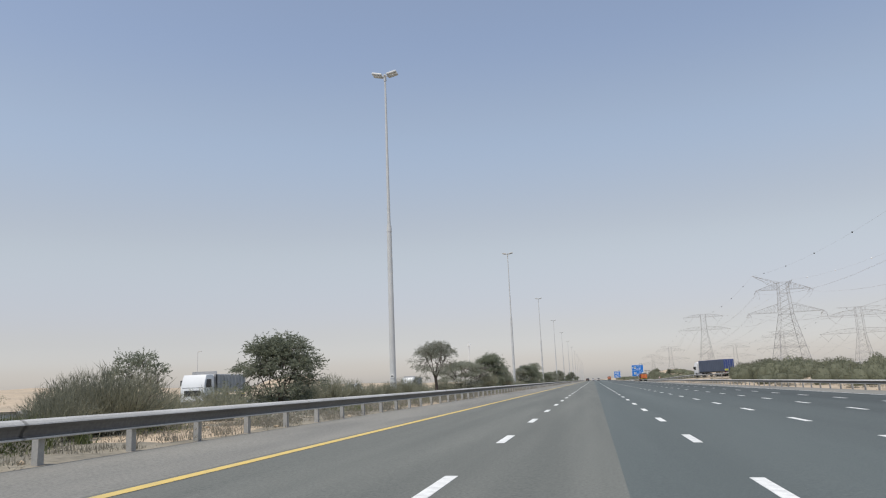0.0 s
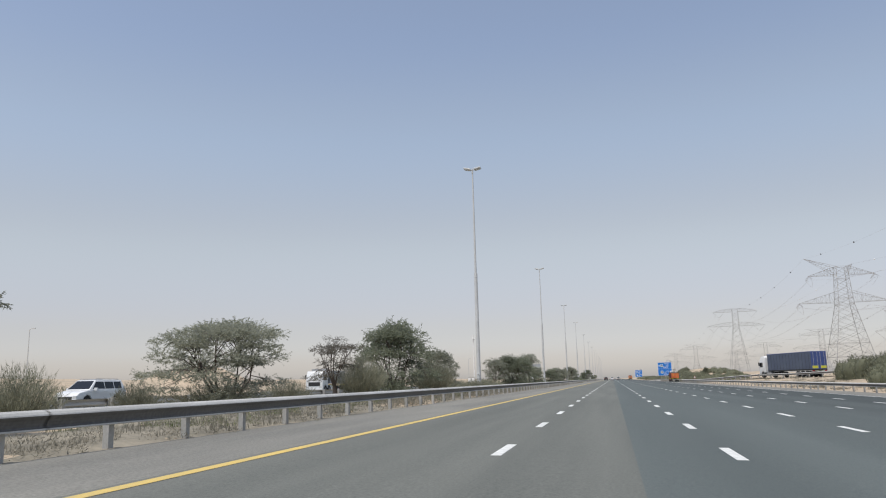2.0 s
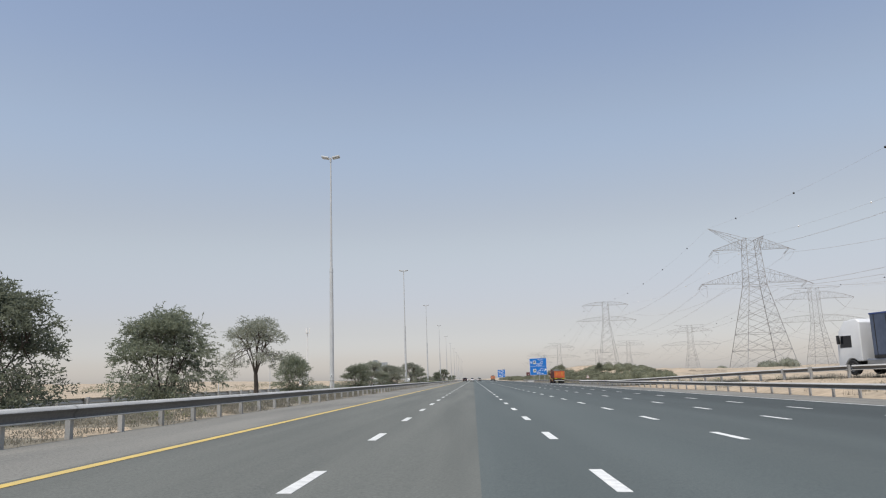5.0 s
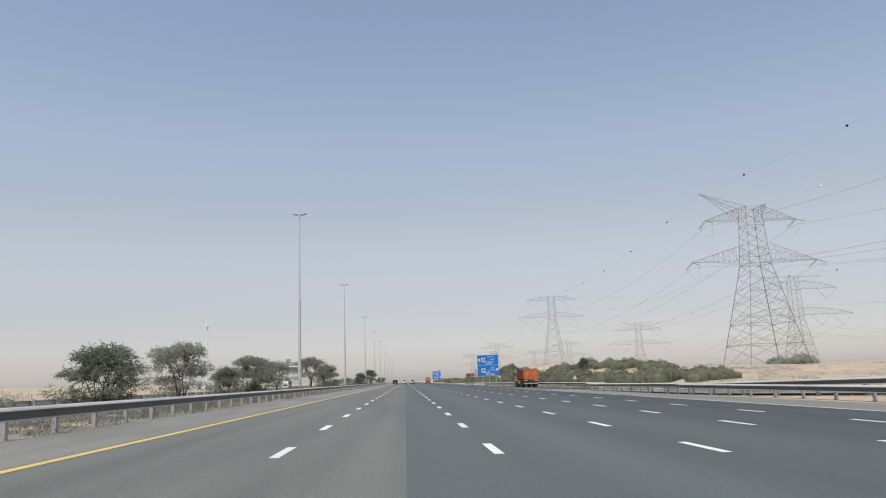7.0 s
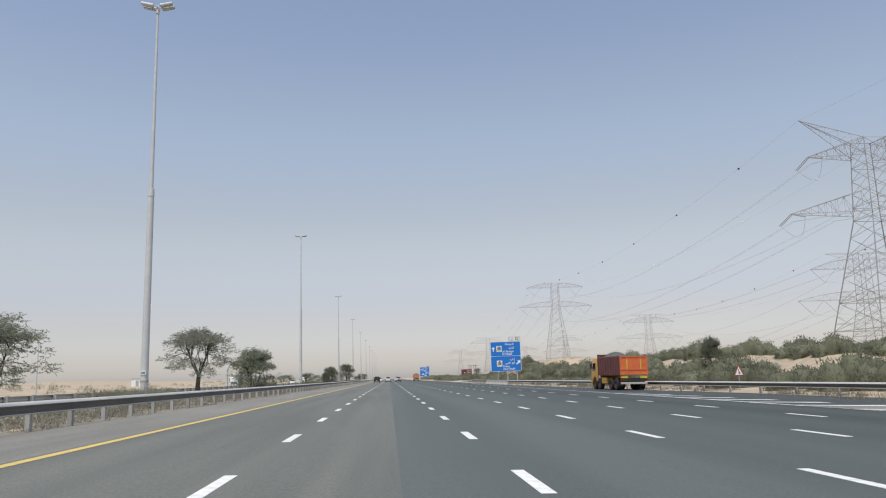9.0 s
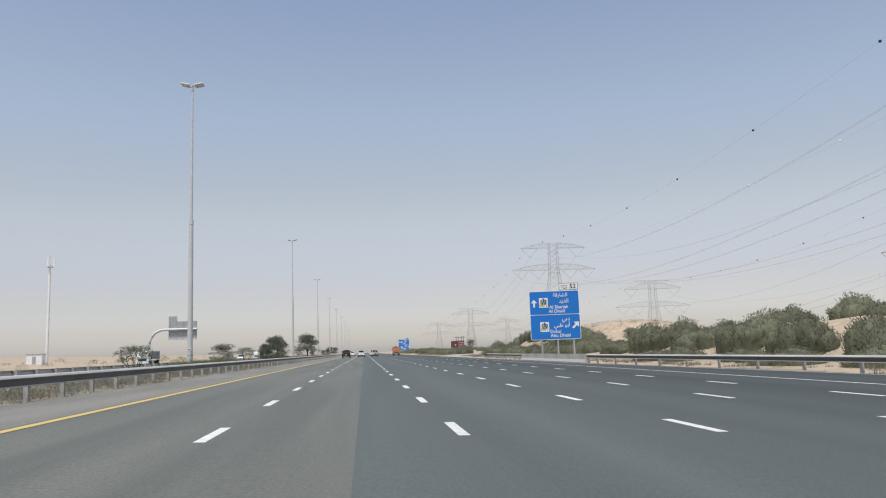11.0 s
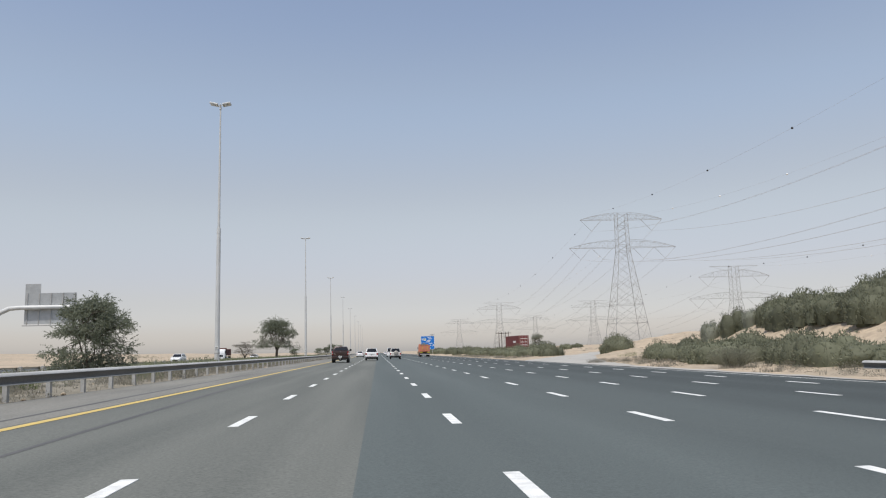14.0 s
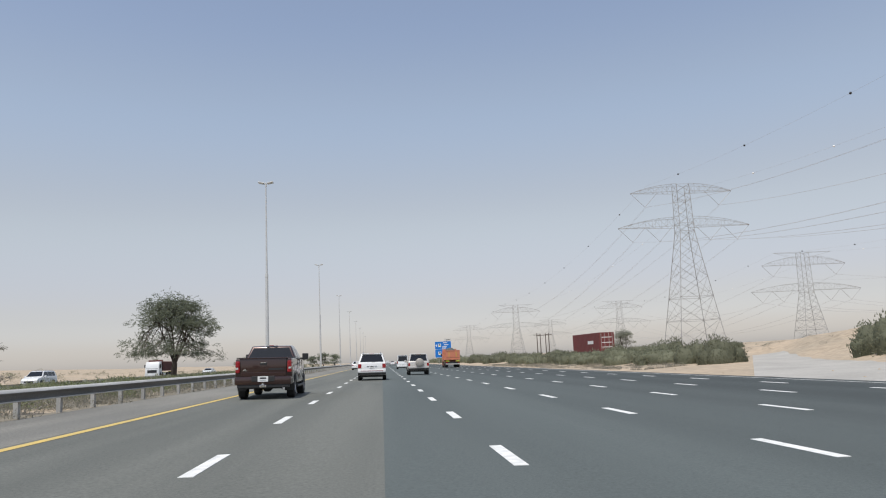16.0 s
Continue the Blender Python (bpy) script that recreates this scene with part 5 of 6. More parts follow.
def lorry(label):
    """A tractor with a curtain-sided trailer, tail at y = 0."""
    v = thing("lorry", label, "truck")
    part("trailer_bed", Shape().box(-1.26, 1.26, 0.0, 13.3, 1.05, 1.25, 0.02), M_UNDER, v)
    body = part("curtain_body", Shape().box(-1.26, 1.26, 0.05, 13.3, 1.25, 3.95, 0.05), M_CURTAIN, v, "navy tarpaulin curtain side")
    part("roof_edge", Shape().box(-1.28, 1.28, 0.0, 13.34, 3.90, 4.0, 0.02), M_TRAILER_BLUE, body)
    for i in range(14):
        for sx in (-1, 1):
            part("strap", Shape().box(min(sx * 1.26, sx * 1.275), max(sx * 1.26, sx * 1.275), 0.6 + i * 0.95, 0.65 + i * 0.95, 1.1, 3.9), M_PLASTIC, body)
    for sx in (-1, 1):
        d = part("rear_door", Shape().box(min(sx * 0.01, sx * 1.25), max(sx * 0.01, sx * 1.25), -0.03, 0.05, 1.25, 3.92, 0.012), M_TRAILER_BLUE, v, "blue trailer door")
        for x in (0.25, 0.9):
            part("locking_bar", Shape().bar((sx * x, -0.05, 1.3), (sx * x, -0.05, 3.9), 0.02, n=6), M_ZINC, d)
        part("warning_panel", Shape().box(min(sx * 0.2, sx * 1.15), max(sx * 0.2, sx * 1.15), -0.04, -0.03, 1.35, 1.75), M_HIVIS, d, "yellow reflective panel")
        part("tail_light", Shape().box(min(sx * 0.8, sx * 1.2), max(sx * 0.8, sx * 1.2), -0.03, 0.03, 0.9, 1.04), M_TAIL_RED, v)
    part("underrun_bar", Shape().box(-1.2, 1.2, 0.0, 0.1, 0.5, 0.68), M_ZINC, v)
    for y in (1.6, 2.95, 4.3):
        for sx in (-1, 1):
            wheel(v, sx * 1.04, y, 0.5, 0.4, M_ALLOY, 0.55, 8)
    part("tractor_chassis", Shape().box(-0.45, 0.45, 10.4, 16.2, 0.65, 1.0), M_UNDER, v)
    part("cab", hull([(14.3, 0.9), (14.3, 3.5), (14.6, 3.75), (15.6, 3.65), (16.2, 2.9), (16.38, 1.9), (16.4, 0.5), (16.0, 0.45)] + arch(15.2, 0.6, 0.5, 0.9), 2.46, 2.36, 0.6, 3.7, 0.07), M_WHITE_PAINT, v, smooth=40)
    part("windscreen", pane([(1.05, 16.385, 1.9), (-1.05, 16.385, 1.9), (-1.0, 16.22, 2.8), (1.0, 16.22, 2.8)], 0.02), M_GLASS, v)
    for sx in (-1, 1):
        q = [(sx * 1.205, 15.1, 1.85), (sx * 1.205, 16.1, 1.85), (sx * 1.19, 16.0, 2.65), (sx * 1.19, 15.1, 2.65)]
        part("side_window", pane(q if sx > 0 else q[::-1], 0.02), M_GLASS, v)
        part("fuel_tank", Shape().box(min(sx * 0.6, sx * 1.2), max(sx * 0.6, sx * 1.2), 12.4, 14.0, 0.5, 1.05, 0.08), M_ALLOY, v)
    part("grille", Shape().box(-0.9, 0.9, 16.37, 16.44, 0.9, 1.6, 0.01), M_PLASTIC, v)
    mirrors(v, 1.25, 16.1, 2.4, M_PLASTIC, 0.2, 0.6)
    for y in (11.6, 15.2):
        for sx in (-1, 1):
            wheel(v, sx * 1.04, y, 0.5, 0.4, M_ALLOY, 0.55, 8)
    return v


def place(v, x, y, z, turn=0.0, tilt=True):
    v.matrix_basis = Matrix.Translation((x, y, z)) @ Matrix.Rotation(math.atan(FALL) if tilt else 0.0, 4, "Y") @ Matrix.Rotation(radians(turn), 4, "Z")


def on_road(v, x, y, turn=0.0):
    place(v, x, y, road_z(x) + 0.002, turn)


on_road(pickup(), -3.9, 512.3, 0.8)
on_road(white_suv("white family off-road car with tinted rear window"), -0.42, 536.0)
on_road(off_roader(), 3.5, 552.1)
on_road(minibus("white high-roof minibus in the middle lane"), 3.6, 607)
on_road(sedan("white saloon car in the fast lane"), -4.0, 614)
on_road(sedan("small distant white saloon car"), 3.9, 748)
on_road(tipper("orange tipper lorry, paled for haze, travelling in the slow lane", M_ORANGE_HAZED, M_ORANGE_HAZED, M_ORANGE_HAZED), 12.4, 614)
on_road(tipper("red tipper lorry with orange tailgate and amber cab", M_RUST_RED, M_ORANGE, M_AMBER), 21.4, 335.5, 3.0)
place(lorry("lorry with navy curtain-sided trailer on the slip road"), 31.6, 187, 0.66, 17.5, False)
place(tipper("white lorry with a grey tipper body in the oncoming lanes", M_TIPPER_GREY, M_TIPPER_GREY, M_WHITE_PAINT, False), -36, 71, 0.122, 180, False)
place(white_suv("white off-road car in the oncoming lanes"), -34.5, 107, 0.122, 180, False)
place(tipper("white-cabbed tipper lorry in the oncoming lanes", M_TIPPER_GREY, M_TIPPER_GREY, M_WHITE_PAINT, False), -38, 160, 0.122, 180, False)
place(tipper("grey-bodied tipper lorry passing behind the shrubs", M_TIPPER_GREY, M_TIPPER_GREY, M_WHITE_PAINT, True), -44, 497, 0.122, 180, False)
place(white_suv("silvery white car approaching in the oncoming lanes"), -38, 575.5, 0.122, 180, False)
place(tipper("white-cabbed lorry with a brown tipper body in the oncoming lanes", M_RUST_RED, M_RUST_RED, M_WHITE_PAINT, False), -40, 629, 0.122, 180, False)
place(sedan("white saloon car in the oncoming lanes"), -34, 640, 0.122, 180, False)

# container on a trailer behind the shrubs
box_truck = thing("container_trailer", "maroon shipping container on a trailer behind the shrubs", "container")
part("container", Shape().box(-1.22, 1.22, 0, 12.2, 1.3, 4.2, 0.02), M_CONTAINER, box_truck)
for i in range(20):
    for sx in (-1, 1):
        part("corrugation", Shape().box(min(sx * 1.22, sx * 1.25), max(sx * 1.22, sx * 1.25), 0.2 + 0.6 * i, 0.5 + 0.6 * i, 1.45, 4.05), M_CONTAINER, box_truck)
for x in (-0.9, -0.35, 0.35, 0.9):
    part("locking_bar", Shape().bar((x, -0.03, 1.35), (x, -0.03, 4.15), 0.03, n=6), M_ZINC, box_truck)
for z in (1.9, 2.6, 3.4):
    part("marking_bar", Shape().box(-0.8, 0.8, -0.02, -0.005, z, z + 0.1), M_SIGN_WHITE, box_truck)
part("side_marking", Shape().box(-1.262, -1.252, 2.5, 5.0, 2.5, 3.0), M_SIGN_WHITE, box_truck, "pale unreadable side marking")
part("trailer_bed", Shape().box(-1.2, 1.2, 0.0, 14.0, 1.05, 1.3), M_UNDER, box_truck)
for y in (1.2, 2.5, 12.8):
    for sx in (-1, 1):
        wheel(box_truck, sx * 1.02, y, 0.5, 0.4, M_ALLOY, 0.55, 8)
box_truck.matrix_basis = pose(34.9, 598, land(34.9, 598) + 0.05, 0, 0, 4.6)


# ---- plants ----
def tree(name, label, category, seed, h, spread, fork, pads, leaves, leaf_material, skirt=0.35, size=0.08, droop=0.3, lean=0.0, bias=0.0, flat=0.5):
    """A forked desert tree: limbs that end in flattened pads of small hanging leaves.
    h height, spread half width, fork height of the first fork, skirt lowest pad as a share of h, bias pushes the crown to one side."""
    rnd = random.Random(seed)
    t = thing(name, label, category)
    wood, crown = Shape(), Shape()
    base_r = 0.028 * h + 0.03
    trunks = 1 if fork > 0.5 else 3
    forks = []
    for i in range(trunks):
        a = 2.1 * i + rnd.uniform(-0.4, 0.4)
        top = Vector((lean + math.cos(a) * 0.35 * (trunks > 1), math.sin(a) * 0.35 * (trunks > 1), max(fork, 0.55)))
        midp = top * 0.5 + Vector((rnd.uniform(-0.08, 0.08), rnd.uniform(-0.08, 0.08), 0))
        w = base_r / math.sqrt(trunks)
        wood.tube([(0.0, 0.0, -0.3), tuple(midp), tuple(top)], [w * 1.4, w, w * 0.85], 8)
        forks.append(top)
    # main limbs, then a branch from the nearest limb to each pad
    limbs = []
    count = 6
    for i in range(count):
        a = 2.4 * i + rnd.uniform(-0.3, 0.3)
        st = forks[i % trunks]
        r = spread * rnd.uniform(0.25, 0.55)
        end = Vector((st.x + math.cos(a) * r + bias * 0.5, st.y + math.sin(a) * r, st.z + (h - st.z) * rnd.uniform(0.45, 0.72)))
        mid = st.lerp(end, 0.5) + Vector((rnd.uniform(-0.2, 0.2), rnd.uniform(-0.2, 0.2), -0.08 * r))
        wood.tube([tuple(st - Vector((0, 0, 0.15))), tuple(st.lerp(mid, 0.5)), tuple(mid), tuple(end)], [base_r * 0.42, base_r * 0.32, base_r * 0.22, base_r * 0.10], 6)
        limbs.append((st, mid, end))
    per = int(leaves * 0.82) // pads
    for i in range(pads):
        a = 2.39996 * i + rnd.uniform(-0.35, 0.35)
        q = math.sqrt((i + 0.5) / pads) * rnd.uniform(0.70, 1.12)
        dome = math.sqrt(max(0.0, 1 - min(q, 0.98) ** 2.4))
        top = h * (skirt + (0.93 - skirt) * dome)
        z = (top if i % 5 < 3 else rnd.uniform(h * skirt, top)) + h * rnd.uniform(-0.07, 0.06)
        c = Vector((lean + bias * q + math.cos(a) * q * spread * 0.86, math.sin(a) * q * spread * 0.86, z - 0.05 * h))
        near = min(limbs, key=lambda m: (m[2] - c).length)
        st = near[1].lerp(near[2], rnd.uniform(0.2, 0.9))
        bend = st.lerp(c, 0.55) + Vector((rnd.uniform(-0.12, 0.12), rnd.uniform(-0.12, 0.12), 0.10 * (c - st).length))
        wood.tube([tuple(st), tuple(bend), tuple(c)], [base_r * 0.15, base_r * 0.10, base_r * 0.04], 5)
        rad = spread * rnd.uniform(0.18, 0.36)
        for k in range(3):
            b = rnd.uniform(0, 6.28)
            wood.bar(bend, c + Vector((math.cos(b) * rad * 0.8, math.sin(b) * rad * 0.8, rnd.uniform(-0.2, 0.25) * rad)), base_r * 0.08, base_r * 0.03, 3, False)
        n = int(per * rnd.uniform(0.6, 1.4))
        # leaf sprays: short drooping chains spread over the pad
        sprays = max(6, n // 5)
        for _ in range(sprays):
            b, rr = rnd.uniform(0, 6.28), math.sqrt(rnd.random()) * rad
            p = c + Vector((math.cos(b) * rr, math.sin(b) * rr, rad * flat * (1 - (rr / rad) ** 2) * rnd.uniform(-0.5, 1.0)))
            way = Vector((math.cos(b) + rnd.gauss(0, 0.5), math.sin(b) + rnd.gauss(0, 0.5), rnd.gauss(0.25, 0.4))).normalized()
            step = size * rnd.uniform(0.8, 1.3)
            for _ in range(5):
                p = p + way * step
                way = (way + Vector((rnd.gauss(0, 0.12), rnd.gauss(0, 0.12), -0.14 * droop - 0.02))).normalized()
                for _ in range(2):
                    d = (way * 0.8 + Vector((rnd.gauss(0, 0.8), rnd.gauss(0, 0.8), rnd.gauss(0, 0.6)))).normalized()
                    e = d.cross(Vector((rnd.gauss(0, 1), rnd.gauss(0, 1), rnd.gauss(0, 1)))).normalized()
                    u, v = size * rnd.uniform(0.9, 2.0), size * rnd.uniform(0.22, 0.38)
                    k = len(crown.v)
                    crown.v += [tuple(p - e * v), tuple(p + e * v), tuple(p + d * u)]
                    crown.f.append((k, k + 1, k + 2))
    part("trunk", wood, M_BARK, t, "grey-brown forked trunk and limbs", 50)
    part("crown", crown, leaf_material, t, "thin feathery foliage")
    return t


def shrub(label, seed, rx, ry, h, leaves, leaf_material, size=0.11, twigs=26, thin=1.0, mounds=10, solid=True):
    """A dense desert shrub: steep-sided rounded mounds clad in short upright needles over a core of twigs."""
    rnd = random.Random(seed)
    t = thing("shrub", label, "shrub", "roadside shrubs")
    wood, crown = Shape(), Shape()
    lobes = []
    for i in range(mounds):
        a, r = 2.4 * i + rnd.uniform(-0.5, 0.5), 0.66 * math.sqrt(i / mounds)
        k = rnd.uniform(0.34, 0.52)
        lobes.append((rx * r * math.cos(a), ry * r * math.sin(a), rx * k, ry * k, h * (1 - 0.5 * r * r) * rnd.uniform(0.72, 1.0)))

    def skin(lobe, a, e):
        """The point of a mound at bearing a and rise e (0 foot, 1 crown)."""
        x, y, w, d, top = lobe
        out = (1 - max(e, 0.0) ** 2.6) ** 0.5 * (0.86 + 0.14 * min(1.0, 4 * max(e, 0.0)))
        out *= 1 + 0.34 * noise.noise(Vector((1.6 * math.cos(a) + seed, 1.6 * math.sin(a) + x, 2.2 * e + y)))
        return Vector((x + w * out * math.cos(a), y + d * out * math.sin(a), top * (e if e < 0 else e * (1 + 0.22 * noise.noise(Vector((2 * math.cos(a) * (1 - e) - seed, 2 * math.sin(a) * (1 - e) + y, x)))))))

    for lobe in lobes:
        if solid:
            rings = (-0.5, 0.15, 0.4, 0.62, 0.8, 0.93)
            mid = Vector((lobe[0], lobe[1], 0))
            core = []
            for e in rings:
                for j in range(12):
                    p = skin(lobe, 2 * math.pi * j / 12, e) - mid
                    k = 0.8 + 0.16 * noise.noise(Vector((p.x * 2.6, p.y * 2.6, p.z * 2.6 + seed)))
                    core.append(mid + Vector((p.x * k, p.y * k, p.z * 0.86)))
            core.append(Vector((lobe[0], lobe[1], lobe[4] * 0.84)))
            last = 12 * (len(rings) - 1)
            crown.add(core, [(12 * q + j, 12 * q + (j + 1) % 12, 12 * q + 12 + (j + 1) % 12, 12 * q + 12 + j) for q in range(len(rings) - 1) for j in range(12)] + [(last + j, last + (j + 1) % 12, last + 12) for j in range(12)])
        for _ in range(max(1, twigs // mounds)):
            tip_at = skin(lobe, rnd.uniform(0, 6.28), rnd.uniform(0.5, 0.9))
            wood.bar((lobe[0] * 0.6, lobe[1] * 0.6, -0.1), tip_at, 0.022, 0.008, 3, False)
    for i in range(leaves):
        lobe = lobes[i % mounds]
        a, e = rnd.uniform(0, 6.28), rnd.uniform(-0.32, 1.0) if solid else rnd.uniform(0.0, 1.0)
        q = skin(lobe, a, e)
        if any(o is not lobe and ((q.x - o[0]) / o[2]) ** 2 + ((q.y - o[1]) / o[3]) ** 2 < 0.7 and q.z < o[4] * 0.8 for o in lobes):
            continue
        n = Vector((math.cos(a) * (1 - e * 0.7), math.sin(a) * (1 - e * 0.7), 0.3 + e)).normalized()
        p = q - n * size * rnd.uniform(0.0, 2.4) if solid else Vector((lobe[0], lobe[1], 0)).lerp(q, rnd.uniform(0.35, 1.0) ** 0.6)
        u = (n * 0.8 + Vector((rnd.gauss(0, 0.5), rnd.gauss(0, 0.5), 0.35 + rnd.gauss(0, 0.45)))).normalized()
        v = u.cross(Vector((rnd.gauss(0, 1), rnd.gauss(0, 1), rnd.gauss(0, 1)))).normalized()
        ln, wd = size * rnd.choice((0.6, 0.8, 0.95, 1.3)), size * thin * rnd.uniform(0.17, 0.29)
        k = len(crown.v)
        crown.v += [tuple(p - v * wd), tuple(p + v * wd), tuple(p + u * ln)]
        crown.f.append((k, k + 1, k + 2))
    part("stem", wood, M_BARK, t)
    part("foliage", crown, leaf_material, t, "", 85)
    return t


def settle(t, x, y, z, turn=0.0, s=1.0, sz=None):
    t.matrix_basis = Matrix.Translation((x, y, z)) @ Matrix.Rotation(radians(turn), 4, "Z") @ Matrix.Diagonal((s, s, sz or s, 1))


def again(t, x, y, z, turn=0.0, s=1.0, sz=None):
    o = copy_thing(t, Matrix.Identity(4))
    settle(o, x, y, z, turn, s, sz)
    return o


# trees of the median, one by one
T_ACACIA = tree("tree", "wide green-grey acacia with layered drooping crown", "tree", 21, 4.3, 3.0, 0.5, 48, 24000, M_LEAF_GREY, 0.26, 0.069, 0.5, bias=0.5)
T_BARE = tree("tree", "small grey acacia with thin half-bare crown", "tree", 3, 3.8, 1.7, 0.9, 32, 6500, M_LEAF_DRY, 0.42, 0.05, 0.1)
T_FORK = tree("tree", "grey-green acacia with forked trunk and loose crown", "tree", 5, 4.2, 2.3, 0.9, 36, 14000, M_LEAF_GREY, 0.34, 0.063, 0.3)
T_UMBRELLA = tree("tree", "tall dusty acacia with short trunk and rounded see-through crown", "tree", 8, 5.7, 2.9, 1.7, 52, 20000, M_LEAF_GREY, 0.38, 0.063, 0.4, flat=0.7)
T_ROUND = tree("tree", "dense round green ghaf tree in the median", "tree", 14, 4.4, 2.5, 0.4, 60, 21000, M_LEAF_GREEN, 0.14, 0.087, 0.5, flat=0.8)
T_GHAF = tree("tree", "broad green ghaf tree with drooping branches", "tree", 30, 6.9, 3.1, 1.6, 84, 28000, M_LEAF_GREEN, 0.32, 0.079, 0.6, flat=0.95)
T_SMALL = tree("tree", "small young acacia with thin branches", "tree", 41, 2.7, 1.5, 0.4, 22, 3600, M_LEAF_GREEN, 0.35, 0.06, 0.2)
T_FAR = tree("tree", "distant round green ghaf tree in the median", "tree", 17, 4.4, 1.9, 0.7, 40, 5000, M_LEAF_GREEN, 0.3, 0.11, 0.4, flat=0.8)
GZ = 0.22
settle(T_ACACIA, -15.2, 87.6, GZ, 250, 0.95, 0.88)
settle(T_BARE, -15.3, 100.0, GZ, 140, 1.0)
settle(T_FORK, -15.2, 158.5, GZ, 130, 0.72, 0.98)
settle(T_UMBRELLA, -15.2, 72.2, GZ, 40, 0.85, 0.97)
settle(T_ROUND, -15.0, 111.2, GZ, 10, 1.08, 1.2)
settle(T_GHAF, -15.3, 543.5, GZ, 0, 1.0)
settle(T_FAR, -16.2, 576, GZ, 45, 0.5, 0.52)
settle(T_SMALL, -16.0, 439.3, GZ, 0, 0.9)
again(T_ACACIA, -15.4, 126.6, GZ, 75, 0.58, 0.92)
again(T_ROUND, -15.0, 34.3, GZ, 310, 0.87, 0.84)
again(T_ROUND, -15.2, 172.0, GZ, 200, 1.0, 1.06)
again(T_ROUND, -15.0, 186.0, GZ, 20, 1.0, 1.1)
again(T_UMBRELLA, -15.6, 203.6, GZ, 100, 0.88, 1.1)
again(T_ROUND, -15.2, 213.2, GZ, 220, 0.62, 0.8)
again(T_ROUND, -15.2, 249.0, GZ, 310, 0.82, 0.76)
again(T_ACACIA, -15.0, 261.6, GZ, 150, 0.78, 0.98)
again(T_ROUND, -15.0, 274.7, GZ, 60, 0.55, 0.62)
again(T_ACACIA, -15.2, 286.0, GZ, 40, 0.86, 0.96)
again(T_SMALL, -15.0, 289.6, GZ, 10, 1.2, 1.2)
again(T_FORK, -15.2, 301.0, GZ, 250, 0.95, 0.98)
again(T_UMBRELLA, -15.0, 332.5, GZ, 190, 1.0, 1.0)
again(T_ROUND, -15.2, 358, GZ, 95, 1.0, 1.08)
again(T_SMALL, -15.5, 387, GZ, 200, 0.9, 0.8)
again(T_FORK, -16.5, 425.2, GZ, 300, 0.66)
again(T_ROUND, -15.2, 453.6, GZ, 160, 0.44, 0.66)
again(T_ROUND, -15.0, 466.4, GZ, 270, 0.86, 0.99)
again(T_BARE, -15.3, 515, GZ, 330, 0.9, 0.72)
again(T_FAR, -15.8, 634, GZ, 120, 0.6)
again(T_FAR, -15.2, 655, GZ, 10, 0.7)
again(T_FAR, -16.0, 696, GZ, 70, 1.0)
again(T_FAR, -15.0, 730, GZ, 190, 1.0)
# trees on the dunes
again(T_ACACIA, 36.0, 429.3, land(36.0, 429.3) - 0.05, 15, 0.5, 0.68)
again(T_ROUND, 33.0, 345.5, land(33, 345.5) - 0.05, 60, 0.46, 0.82)
again(T_FORK, 39.2, 603, land(39.2, 603) - 0.05, 60, 0.75, 1.2)

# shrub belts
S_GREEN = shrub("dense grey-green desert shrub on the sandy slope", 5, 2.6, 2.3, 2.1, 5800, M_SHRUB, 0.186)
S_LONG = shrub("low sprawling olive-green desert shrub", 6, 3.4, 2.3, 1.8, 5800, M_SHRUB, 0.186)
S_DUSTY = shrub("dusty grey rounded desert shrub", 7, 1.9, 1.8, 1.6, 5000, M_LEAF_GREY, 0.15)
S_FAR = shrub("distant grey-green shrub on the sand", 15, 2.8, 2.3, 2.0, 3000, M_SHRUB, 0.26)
rnd = random.Random(77)
settle(S_FAR, 29, 704, land(29, 704), 0, 1.3)
settle(S_GREEN, 33, 320, land(33, 320), 0, 0.9)
settle(S_LONG, 31, 312, land(31, 312), 30, 0.85)
settle(S_DUSTY, 96, 396, land(96, 396), 0, 2.1, 2.2)


